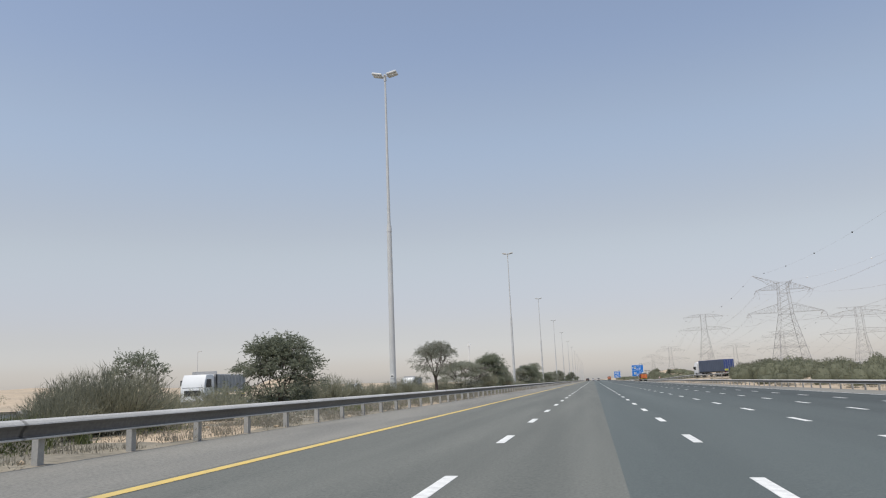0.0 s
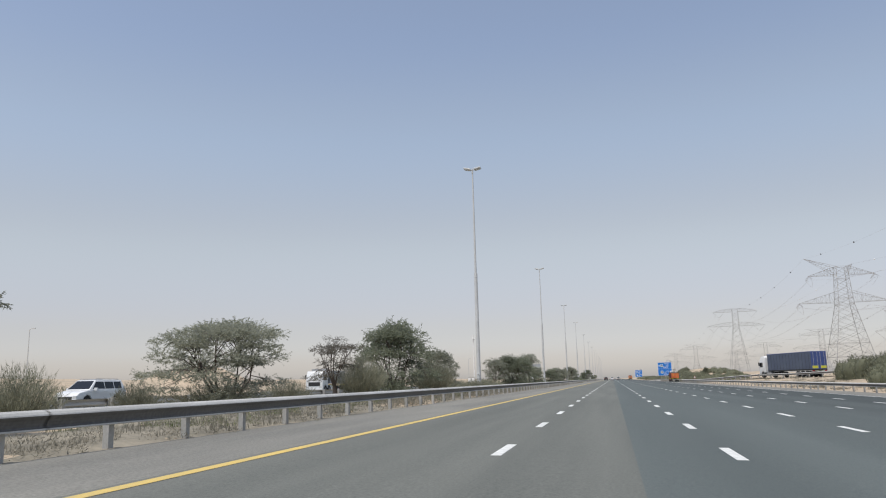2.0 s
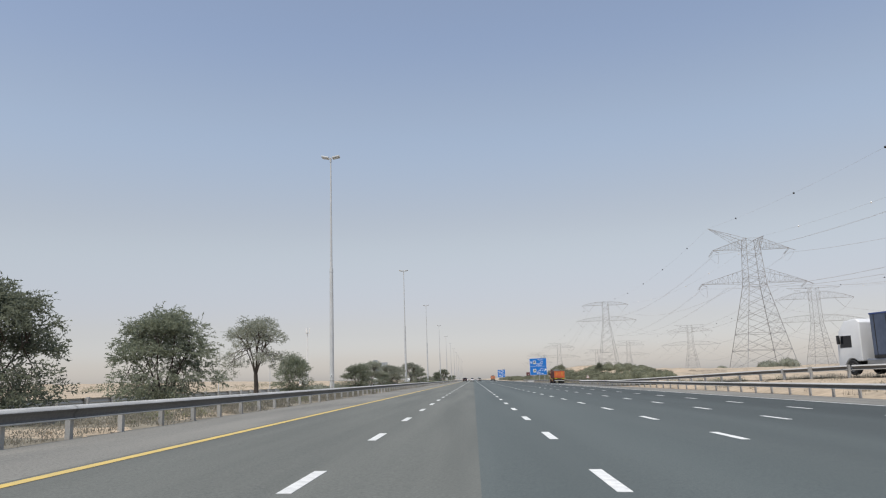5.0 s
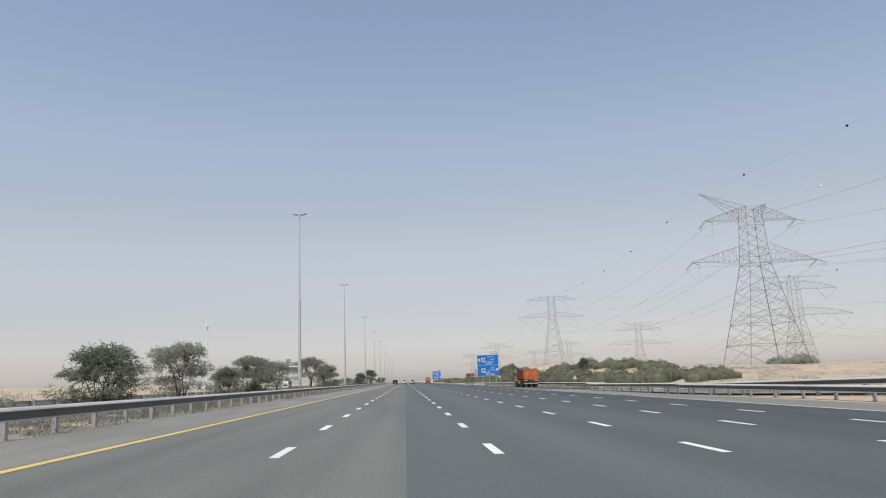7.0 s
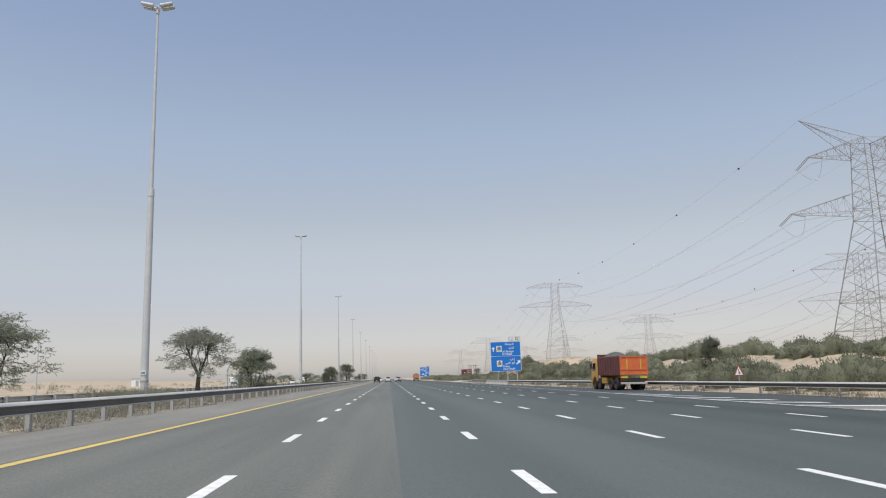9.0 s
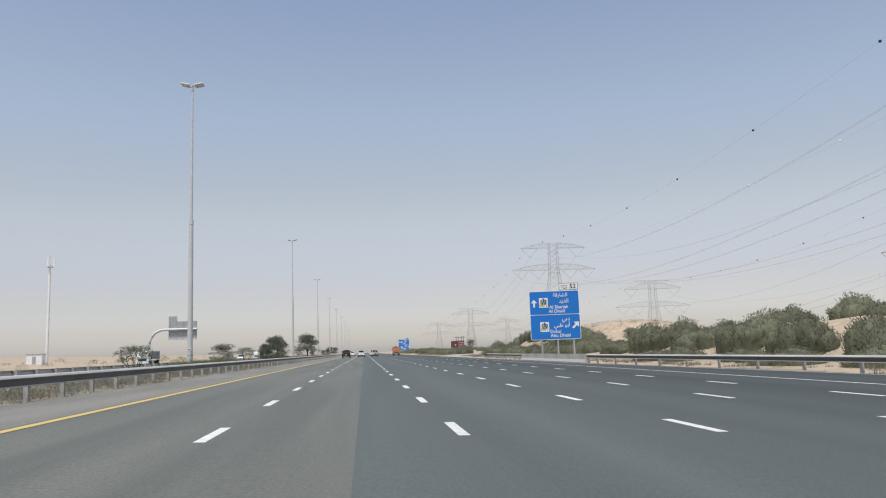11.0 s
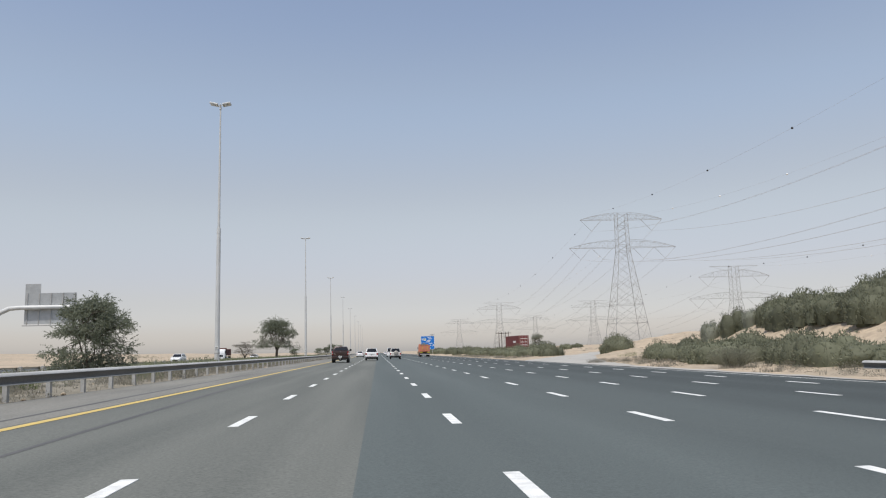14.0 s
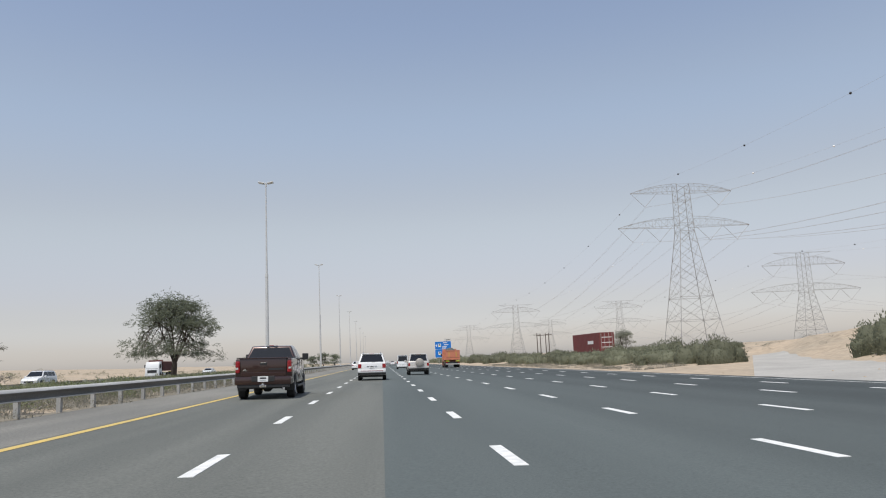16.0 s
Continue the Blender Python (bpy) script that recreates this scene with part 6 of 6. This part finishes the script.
def broom(label, seed, r, h, stems, leaf_material):
    """A feathery shrub of many upright wands fanning out from the foot."""
    rnd = random.Random(seed)
    t = thing("shrub", label, "shrub", "roadside shrubs")
    wood, crown = Shape(), Shape()
    for i in range(stems):
        a, q = rnd.uniform(0, 6.28), math.sqrt(rnd.random())
        foot = Vector((0.30 * r * q * math.cos(a), 0.30 * r * q * math.sin(a), -0.05))
        way = Vector((q * r * 0.75 * math.cos(a) + rnd.gauss(0, 0.10), q * r * 0.75 * math.sin(a) + rnd.gauss(0, 0.10), h * (1 - 0.35 * q * q) * rnd.uniform(0.6, 1.03)))
        bow = Vector((math.cos(a), math.sin(a), -0.6)) * rnd.uniform(0.0, 0.18) * q
        if i % 6 == 0:
            wood.bar(foot, foot + way * 0.7, 0.016, 0.005, 3, False)
        for k in range(30):
            f = rnd.uniform(0.12, 1.0)
            p = foot + way * f + bow * f * f * 2 + Vector((rnd.gauss(0, 0.05), rnd.gauss(0, 0.05), 0))
            u = (way.normalized() + Vector((rnd.gauss(0, 0.30), rnd.gauss(0, 0.30), rnd.gauss(0, 0.15)))).normalized()
            e = u.cross(Vector((rnd.gauss(0, 1), rnd.gauss(0, 1), rnd.gauss(0, 1)))).normalized() * rnd.uniform(0.006, 0.012)
            n = len(crown.v)
            crown.v += [tuple(p - e), tuple(p + e), tuple(p + u * rnd.uniform(0.16, 0.36))]
            crown.f.append((n, n + 1, n + 2))
    part("stem", wood, M_BARK, t)
    part("foliage", crown, leaf_material, t)
    return t


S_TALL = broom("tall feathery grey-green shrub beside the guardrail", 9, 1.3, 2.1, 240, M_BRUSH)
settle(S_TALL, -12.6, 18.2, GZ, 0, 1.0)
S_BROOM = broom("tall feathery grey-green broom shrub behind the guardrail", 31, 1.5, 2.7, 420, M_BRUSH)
settle(S_BROOM, -14.2, 101.2, GZ, 0, 0.95, 1.06)
for x, y, s, sz in ((-15.1, 38.2, 0.62, 0.7), (-15.3, 42.2, 0.78, 0.74), (-15.4, 46.8, 0.68, 0.62), (-15.4, 51.0, 0.55, 0.52), (-15.2, 54.8, 0.6, 0.56), (-15.3, 59.6, 0.7, 0.68), (-15.0, 61.3, 0.5, 0.45), (-15.2, 63.2, 0.62, 0.64), (-15.2, 66.2, 0.66, 0.5), (-15.4, 77.0, 0.66, 0.68), (-15.3, 82.0, 0.5, 0.5)):
    again(S_BROOM, x, y, GZ, 77 * x * y, s, sz)
for x, y, s in ((-16.4, 222.4, 0.62), (-16.0, 227.2, 0.72), (-15.6, 236.4, 0.66), (-16.8, 241.5, 0.7)):
    again(S_DUSTY, x, y, GZ, 31 * y, s, s * 1.05)
again(S_BROOM, -13.9, 117.6, GZ, 100, 1.0, 1.08)
again(S_BROOM, -14.5, 120.6, GZ, 220, 1.1, 1.16)
again(S_BROOM, -15.2, 287.2, GZ, 50, 0.6, 0.62)


def belt(y0, y1, x0, x1, count, kinds, smin, smax, tall=1.0):
    for i in range(count):
        x, y = rnd.uniform(x0, x1), y0 + (y1 - y0) * (i + rnd.random()) / count
        s = rnd.uniform(smin, smax)
        again(rnd.choice(kinds), x, y, land(x, y) - 0.08, rnd.uniform(0, 360), s, s * tall * rnd.uniform(0.85, 1.12))


belt(62, 118, 25.5, 33, 14, (S_GREEN, S_LONG), 1.0, 1.3)
belt(118, 165, 25.5, 33, 12, (S_GREEN, S_LONG), 1.0, 1.3, 1.35)
belt(289, 316, 33, 41, 7, (S_GREEN, S_LONG), 0.8, 1.05, 0.85)
belt(296, 413, 29.6, 32, 29, (S_GREEN, S_LONG), 0.88, 1.1, 1.15)
belt(304, 414, 33.5, 36.5, 4, (S_LONG, S_DUSTY), 0.6, 0.9, 0.8)
belt(318, 342, 37, 40, 7, (S_GREEN, S_LONG), 0.85, 1.05, 0.85)
belt(344, 354, 37, 39.5, 3, (S_GREEN, S_LONG), 0.9, 1.05, 0.9)
belt(358, 372, 37, 39.5, 3, (S_DUSTY, S_GREEN), 0.9, 1.1, 1.0)
belt(376, 412, 37.5, 43, 7, (S_GREEN, S_GREEN, S_LONG), 0.95, 1.2, 0.78)
belt(358, 397, 25.6, 27.4, 9, (S_LONG, S_GREEN), 0.62, 0.82, 0.8)
belt(431, 466, 27.8, 31, 13, (S_GREEN, S_LONG), 0.9, 1.15, 0.85)
belt(466, 490, 27.5, 30.5, 10, (S_GREEN, S_LONG), 0.95, 1.2, 0.9)
again(S_GREEN, 29.4, 417.3, land(29.4, 417.3) - 0.1, 200, 0.9, 0.72)
again(S_LONG, 29.2, 413.6, land(29.2, 413.6) - 0.1, 20, 0.9, 0.9)
belt(490, 499, 28, 31, 4, (S_GREEN, S_LONG), 0.85, 1.05, 0.95)
again(S_TALL, 23.6, 471.3, land(23.6, 471.3), 60, 1.1, 0.75)
again(S_DUSTY, 36.2, 433.4, land(36.2, 433.4) - 0.1, 30, 0.65, 0.65)
again(S_LONG, 31.5, 417.5, land(31.5, 417.5) - 0.1, 80, 0.9, 0.6)
belt(441, 462.5, 34.5, 37.5, 12, (S_GREEN, S_GREEN, S_LONG), 0.95, 1.2, 0.8)
again(S_GREEN, 36.8, 469.3, land(36.8, 469.3) - 0.5, 20, 0.5, 0.85)
belt(474.2, 480, 36.6, 38.2, 5, (S_GREEN, S_GREEN, S_LONG), 0.95, 1.1, 1.25)
belt(481, 488, 36.4, 38.2, 5, (S_GREEN, S_GREEN, S_LONG), 0.9, 1.05, 1.3)
belt(488, 496, 36.2, 38.2, 4, (S_GREEN, S_DUSTY), 0.8, 0.95, 1.2)
belt(556, 580, 27, 31.5, 8, (S_GREEN, S_LONG), 0.95, 1.2, 0.95)
belt(580, 640, 26.5, 31, 16, (S_FAR,), 0.85, 1.1, 0.98)
belt(640, 900, 27, 34, 30, (S_FAR,), 1.0, 1.5)
belt(610, 760, 45, 70, 8, (S_FAR,), 0.9, 1.5)
again(S_GREEN, 37.8, 537.0, land(37.8, 537.0) - 0.15, 40, 1.35, 1.25)
again(S_GREEN, 37.2, 538.0, land(37.2, 538) - 0.15, 150, 0.95, 1.2)
again(S_DUSTY, 35.2, 498.6, land(35.2, 498.6) - 0.1, 15, 0.85, 1.4)
again(S_GREEN, 29.9, 548.5, land(29.9, 548.5) - 0.1, 10, 1.05, 1.2)
again(S_GREEN, 29.5, 553, land(29.5, 553) - 0.1, 100, 1.1, 1.0)
again(S_DUSTY, 103, 398, land(103, 398), 90, 2.2, 2.6)
again(S_DUSTY, 92, 430, land(92, 430), 90, 1.3, 1.4)
for x, y, s, sz in ((-12.6, 20.0, 0.8, 0.6), (-14.6, 92.3, 0.8, 0.66), (-14.5, 311.5, 1.1, 0.5), (-14.4, 316, 1.4, 0.5), (-14.7, 320.5, 1.3, 0.48), (-13.6, 409, 1.1, 0.6), (-14.0, 412.5, 1.0, 0.6), (-15.4, 87.2, 1.3, 0.62), (-14.6, 286.4, 1.0, 0.55), (-13.3, 21.5, 0.9,0.6), (-13.0, 24.5, 0.8, 0.7), (-15.5, 131.5, 1.3, 0.65), (-15, 133.2, 1.2, 0.6), (-15, 143.5, 1.3, 0.62), (-15.3, 147.5, 1.2, 0.7), (-15.0, 152, 1.4, 0.66)):
    again(S_TALL, x, y, GZ, rnd.uniform(0, 360), s, sz)


def joined(name, label, category, sources, spots):
    """Many small plants in one mesh of kind stuff. spots: x, y, turn, scale, height scale."""
    out = Shape()
    for i, (x, y, turn, q, qz) in enumerate(spots):
        m = Matrix.Translation((x, y, land(x, y) - 0.04)) @ Matrix.Rotation(radians(turn), 4, "Z") @ Matrix.Diagonal((q, q, qz, 1))
        r4 = np.array(m)
        me = sources[i % len(sources)]
        co = np.empty(len(me.vertices) * 3)
        me.vertices.foreach_get("co", co)
        co = co.reshape(-1, 3) @ r4[:3, :3].T + r4[:3, 3]
        k = len(out.v)
        out.v += [tuple(p) for p in co.tolist()]
        out.f += [tuple(j + k for j in p.vertices) for p in me.polygons]
    return tagged(link(name, out, sources[0].materials[0]), label, category, kind="stuff")


def tuft_mesh(seed, rx, h, leaves, material, size):
    t = shrub("low scrub", seed, rx, rx, h, leaves, material, size, 4, 0.55, 5, False)
    me = [c for c in t.children if c.name.startswith("foliage")][0].data
    for c in list(t.children) + [t]:
        bpy.data.objects.remove(c)
    return me


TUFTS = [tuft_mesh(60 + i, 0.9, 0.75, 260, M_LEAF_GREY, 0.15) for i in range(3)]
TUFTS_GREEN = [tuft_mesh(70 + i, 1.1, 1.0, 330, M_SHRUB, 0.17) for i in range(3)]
rnd2 = random.Random(12)
joined("low_scrub", "low dusty scrub dotted over the median", "scrub", TUFTS, [(rnd2.uniform(-20.5, -10.4), rnd2.uniform(2, 430), rnd2.uniform(0, 360), rnd2.uniform(0.5, 1.0), rnd2.uniform(0.4, 0.9)) for _ in range(210)])
joined("low_scrub", "low green scrub crowding the median", "scrub", TUFTS_GREEN, [(rnd2.uniform(-21, -11.2), rnd2.uniform(425, 720), rnd2.uniform(0, 360), rnd2.uniform(0.9, 1.6), rnd2.uniform(0.5, 0.85)) for _ in range(300)])
joined("low_scrub", "dense green scrub behind the median guardrail", "scrub", TUFTS_GREEN, [(rnd2.uniform(-20, -11.5), rnd2.uniform(478, 600), rnd2.uniform(0, 360), rnd2.uniform(0.9, 1.7), rnd2.uniform(0.7, 1.05)) for _ in range(130)])
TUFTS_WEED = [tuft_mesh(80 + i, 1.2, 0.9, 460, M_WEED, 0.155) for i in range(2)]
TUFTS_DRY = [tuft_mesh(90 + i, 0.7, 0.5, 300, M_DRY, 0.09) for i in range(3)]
joined("low_scrub", "fresh yellow-green weeds crowding the median", "scrub", TUFTS_WEED, [(rnd2.uniform(-19, -11.2), rnd2.uniform(482, 600), rnd2.uniform(0, 360), rnd2.uniform(0.9, 1.7), rnd2.uniform(0.65, 1.0)) for _ in range(200)])
joined("dry_brush", "low grey-brown brush under the guardrail", "brush", TUFTS_DRY, [(-9.35 - 2.2 * rnd2.random() ** 1.6, rnd2.uniform(-2, 580), rnd2.uniform(0, 360), rnd2.uniform(0.8, 1.5), rnd2.uniform(0.6, 1.3)) for _ in range(1050)])
joined("low_scrub", "small green weeds under the guardrail", "scrub", TUFTS_WEED, [(rnd2.uniform(-12.0, -9.8), rnd2.uniform(-2, 560), rnd2.uniform(0, 360), rnd2.uniform(0.3, 0.6), rnd2.uniform(0.35, 0.7)) for _ in range(150)])
joined("low_scrub", "scattered scrub beyond the oncoming lanes", "scrub", TUFTS_GREEN, [(rnd2.uniform(-110, -58), rnd2.uniform(30, 800), rnd2.uniform(0, 360), rnd2.uniform(1.0, 2.2), rnd2.uniform(0.9, 2.2)) for _ in range(110)])
joined("low_scrub", "sparse grey scrub dotted over the sand", "scrub", TUFTS, [(rnd2.uniform(30, 120), rnd2.uniform(180, 760), rnd2.uniform(0, 360), rnd2.uniform(0.5, 1.4), rnd2.uniform(0.4, 1.0)) for _ in range(120)])
joined("low_scrub", "dry scrub along the sandy verge", "scrub", TUFTS, [(rnd2.uniform(22.3, 28), rnd2.uniform(150, 500), rnd2.uniform(0, 360), rnd2.uniform(0.4, 0.8), rnd2.uniform(0.3, 0.7)) for _ in range(110)])


joined("low_scrub", "small dry tufts on the sand beyond the oncoming lanes", "scrub", TUFTS_DRY, [(-59 - 110 * rnd2.random() ** 1.5, rnd2.uniform(20, 900), rnd2.uniform(0, 360), rnd2.uniform(0.6, 1.6), rnd2.uniform(0.4, 1.0)) for _ in range(330)])
joined("low_scrub", "small dry tufts dotted over the dunes", "scrub", TUFTS_DRY, [(34 + 90 * rnd2.random() ** 1.4, rnd2.uniform(180, 760), rnd2.uniform(0, 360), rnd2.uniform(0.5, 1.5), rnd2.uniform(0.4, 1.1)) for _ in range(300)])


def blades(name, label, seed, count, region, height, material, category, width=0.011):
    """Loose grass: tufts of thin bent blades."""
    r = random.Random(seed)
    s = Shape()
    for _ in range(count):
        cx, cy = region(r)
        z = land(cx, cy) + 0.01
        hh = height * r.uniform(0.4, 1.2)
        for _ in range(14):
            x, y = cx + r.gauss(0, 0.12), cy + r.gauss(0, 0.15)
            a = r.uniform(0, 6.28)
            dx, dy = math.cos(a), math.sin(a)
            ln = hh * r.uniform(0.5, 1.1)
            k = len(s.v)
            w2 = width * r.uniform(0.7, 1.4)
            out = ln * r.uniform(0.1, 0.6)
            s.v += [(x - dy * w2, y + dx * w2, z), (x + dy * w2, y - dx * w2, z), (x + dx * out, y + dy * out, z + ln)]
            s.f.append((k, k + 1, k + 2))
    return tagged(link(name, s, material), label, category, kind="stuff")


def clumped(x0, x1, y0, y1, scale, cut, seed):
    def pick(r):
        for _ in range(20):
            x, y = r.uniform(x0, x1), r.uniform(y0, y1)
            if bumps(x, y, scale, seed) > cut:
                return x, y
        return x, y
    return pick


blades("dry_grass", "dry grey-brown brush along the guardrail", 1, 2600, clumped(-12.2, -9.1, -2, 330, 1.6, 0.05, 4), 0.2, M_DRY, "grass", 0.008)
blades("dry_grass", "dry grey-brown brush in the median", 2, 2200, clumped(-12.2, -9.1, 330, 620, 1.6, 0.05, 4), 0.2, M_DRY, "grass", 0.008)
blades("green_grass", "patchy green-grey grass behind the guardrail", 3, 4500, clumped(-20, -9.8, -2, 480, 3.5, 0.15, 8), 0.26, M_WEED, "grass", 0.008)
blades("green_grass", "tall green-grey grass crowding the median", 7, 2600, clumped(-20, -10.6, 480, 640, 3.5, -0.1, 8), 0.28, M_WEED, "grass", 0.008)
blades("reeds", "fresh green weeds beside the median guardrail", 4, 1500, clumped(-15.0, -11.2, 8, 15.2, 2, -0.3, 2), 0.62, M_REED, "reeds", 0.02)
for x, y, q, qz in ((-12.4, 15.6, 0.5, 0.5), (-12.9, 16.8, 0.62, 0.62), (-12.5, 18.0, 0.55, 0.6), (-13.6, 18.2, 0.7, 0.68)):
    again(S_BROOM, x, y, GZ, 57 * y, q, qz)
again(T_SMALL, -13.4, 20.3, GZ, 20, 0.6, 0.92)
blades("reeds", "fresh green reeds between guardrail and trees", 10, 800, clumped(-15, -11.2, 392, 411, 2, -0.3, 2), 0.8, M_REED, "reeds", 0.016)
blades("dry_grass", "dry tufts on the dune slopes", 11, 700, clumped(31, 52, 405, 505, 4.0, 0.0, 6), 0.35, M_DRY, "grass", 0.014)
blades("reeds", "green weeds behind the median guardrail", 5, 900, clumped(-16, -11.3, 425, 452, 2, -0.2, 2), 0.5, M_REED, "reeds", 0.018)
blades("dry_grass", "sparse dry tufts on the sandy verge", 6, 3500, clumped(21.6, 29, 20, 505, 3.0, 0.15, 6), 0.35, M_DRY, "grass")
blades("dry_grass", "dry tufts below the shrub belt", 9, 1200, clumped(21.2, 27, 548, 640, 2.0, 0.1, 6), 0.35, M_DRY, "grass")

# stones lying on the verges
r = random.Random(9)
s = Shape()
for _ in range(900):
    left = r.random() < 0.6
    x, y = (r.uniform(-13, -8.9) if left else r.uniform(20.9, 28)), r.uniform(0, 620)
    q = r.uniform(0.02, 0.09)
    bm = bmesh.new()
    bmesh.ops.create_icosphere(bm, subdivisions=1, radius=q)
    for vv in bm.verts:
        vv.co *= r.uniform(0.7, 1.2)
        vv.co.z *= 0.6
        vv.co += Vector((x, y, land(x, y) + q * 0.3))
    s.take(bm)
tagged(link("stones", s, M_SAND), "scattered pale stones on the verges", "stones", kind="stuff")

# ---- road markings, laid 4 mm above the asphalt ----
PITCH, PHASE, DASH = 7.15, 1.6, 2.02
LANES = (-1.89, 1.83, 5.51, 9.12, 12.66)


def marking_mesh(w_, l_):
    s = Shape().box(-w_ / 2, w_ / 2, -l_ / 2, l_ / 2, -0.002, 0.004)
    me = s.mesh("lane_marking")
    me.materials.append(M_WHITE_LINE)
    return me


dash_me = marking_mesh(0.17, DASH)
tilt = Matrix.Rotation(math.atan(FALL), 4, "Y")
far_dashes = Shape()
n_near = 0
for k in range(-3, 150):
    for x in LANES + ((16.2,) if k > 59 else ()):
        y = PHASE + PITCH * k - max(0.0, x - 2.0) * 0.125 + (0.55 if x > 3 else 0.2) * ease(400, 422, PITCH * k) * (1 - (0.85 if x > 3 else 1.5) * ease(450, 497, PITCH * k)) + max(0.0, PITCH * k - 440) * 0.005
        if k < 57 and n_near < 300:
            p = link("lane_marking", dash_me, M_WHITE_LINE, road_dark if x > 0.28 else road)
            p.matrix_basis = Matrix.Translation((x, y, road_z(x) + 0.002)) @ tilt
            n_near += 1
        else:
            far_dashes.box(x - 0.085, x + 0.085, y - DASH / 2, y + DASH / 2, road_z(x) - 0.004, road_z(x) + 0.006)
tagged(part("lane_markings", far_dashes, M_WHITE_LINE, road_dark), kind="stuff")


def line_mark(name, label, ys, x_of, width, material, parent):
    s = Shape()
    for y in ys:
        x = x_of(y)
        s.v += [(x - width / 2, y, road_z(x - width / 2) + 0.006), (x + width / 2, y, road_z(x + width / 2) + 0.006)]
    s.f = [(2 * i, 2 * i + 1, 2 * i + 3, 2 * i + 2) for i in range(len(ys) - 1)]
    return part(name, s, material, parent, label)


line_mark("edge_line", "solid yellow edge line", steps(-160, 2600, 200), lambda y: -5.52 + 0.015 * bumps(0, y, 9), 0.21, M_YELLOW_LINE, road)
line_mark("edge_line", "solid white edge line", steps(-160, 300, 40), lambda y: 16.3, 0.18, M_WHITE_LINE, road_dark)
line_mark("edge_line", "solid white edge line", steps(330, 398, 20) + steps(402, 2600, 60), lambda y: max(18.7, 23.2 - 4.5 * (y - 330) / 75), 0.18, M_WHITE_LINE, road_dark)
line_mark("edge_line", "solid white line between the lanes and the merging lane", steps(332, 424, 24), lambda y: 16.2, 0.16, M_WHITE_LINE, road_dark)
# hatched nose where the slip road joins
line_mark("nose_line", "solid white line along the nose", steps(262, 332, 12), lambda y: 16.3, 0.2, M_WHITE_LINE, road_dark)
for i in range(10):
    y = 288.2 + 4.1 * i
    xa, xb = 16.4, 19.2 - 0.012 * i * i
    s = Shape()
    s.add([(xa, y - 0.25, road_z(xa) + 0.006), (xa, y + 0.25, road_z(xa) + 0.006), (xb, y - 1.2, road_z(xb) + 0.006), (xb, y - 2.3, road_z(xb) + 0.006)], [(0, 3, 2, 1)])
    part("hatching", s, M_WHITE_LINE, road_dark, "white diagonal hatching stripe")
for x in (-27.2, -31, -34.7, -38.4, -42.1, -45.8, -49.5):
    s = Shape()
    for k in range(-3, 110):
        y = PHASE + PITCH * k
        s.box(x - 0.085, x + 0.085, y - DASH / 2, y + DASH / 2, 0.119, 0.125)
    tagged(part("lane_markings", s, M_WHITE_LINE, far_road), kind="stuff")
s = Shape().box(-24.6, -24.4, -160, 2000, 0.119, 0.125)
part("edge_line", s, M_YELLOW_LINE, far_road, "solid yellow edge line")
# a long pair of skid marks
M_SKID = mat("rubbed rubber on asphalt", (0.075, 0.074, 0.072), 0.8, col2=(0.105, 0.103, 0.099), scale=0.6, fine=12, fine_amount=0.25, stretch=(1, 0.2, 1))
for x0, x1, width, home in ((-6.75, -6.2, 0.13, shoulder), (-4.9, -3.9, 0.16, road)):
    q = Shape()
    ys = steps(432, 468, 30)
    for y in ys:
        t = (y - 432) / 36
        x = x0 + (x1 - x0) * (1 - t) ** 1.5 + 0.05 * bumps(0, y, 6)
        h = width / 2 * (0.6 + 0.4 * math.sin(t * math.pi))
        q.v += [(x - h, y, road_z(x - h) + 0.003), (x + h, y, road_z(x + h) + 0.003)]
    q.f = [(2 * i, 2 * i + 1, 2 * i + 3, 2 * i + 2) for i in range(len(ys) - 1)]
    part("skid_mark", q, M_SKID, home, "long dark rubber skid mark")
joined("low_scrub", "dry grey tufts beside the sandy turn-off", "scrub", TUFTS_DRY, [(40 + 40 * rnd2.random(), rnd2.uniform(470, 590), rnd2.uniform(0, 360), rnd2.uniform(0.7, 1.6), rnd2.uniform(0.5, 1.0)) for _ in range(170)])
joined("low_scrub", "low green weeds beside the sandy turn-off", "scrub", TUFTS_WEED, [(rnd2.uniform(28.5, 38), rnd2.uniform(504, 516), rnd2.uniform(0, 360), rnd2.uniform(0.5, 0.9), rnd2.uniform(0.35, 0.6)) for _ in range(26)])
joined("low_scrub", "dusty tufts on the verge before the shrubs", "scrub", TUFTS_DRY, [(rnd2.uniform(22.3, 27), rnd2.uniform(405, 504), rnd2.uniform(0, 360), rnd2.uniform(0.7, 1.5), rnd2.uniform(0.5, 1.1)) for _ in range(150)])
joined("low_scrub", "small dry tufts on the sand between slip road and highway", "scrub", TUFTS_DRY, [(22 + 32 * rnd2.random() ** 1.2, rnd2.uniform(150, 320), rnd2.uniform(0, 360), rnd2.uniform(0.7, 1.7), rnd2.uniform(0.5, 1.1)) for _ in range(190)])
joined("low_scrub", "low green scrub on the sand beside the slip road", "scrub", TUFTS_WEED, [(rnd2.uniform(24, 36), rnd2.uniform(195, 290), rnd2.uniform(0, 360), rnd2.uniform(0.5, 1.0), rnd2.uniform(0.5, 0.9)) for _ in range(16)])
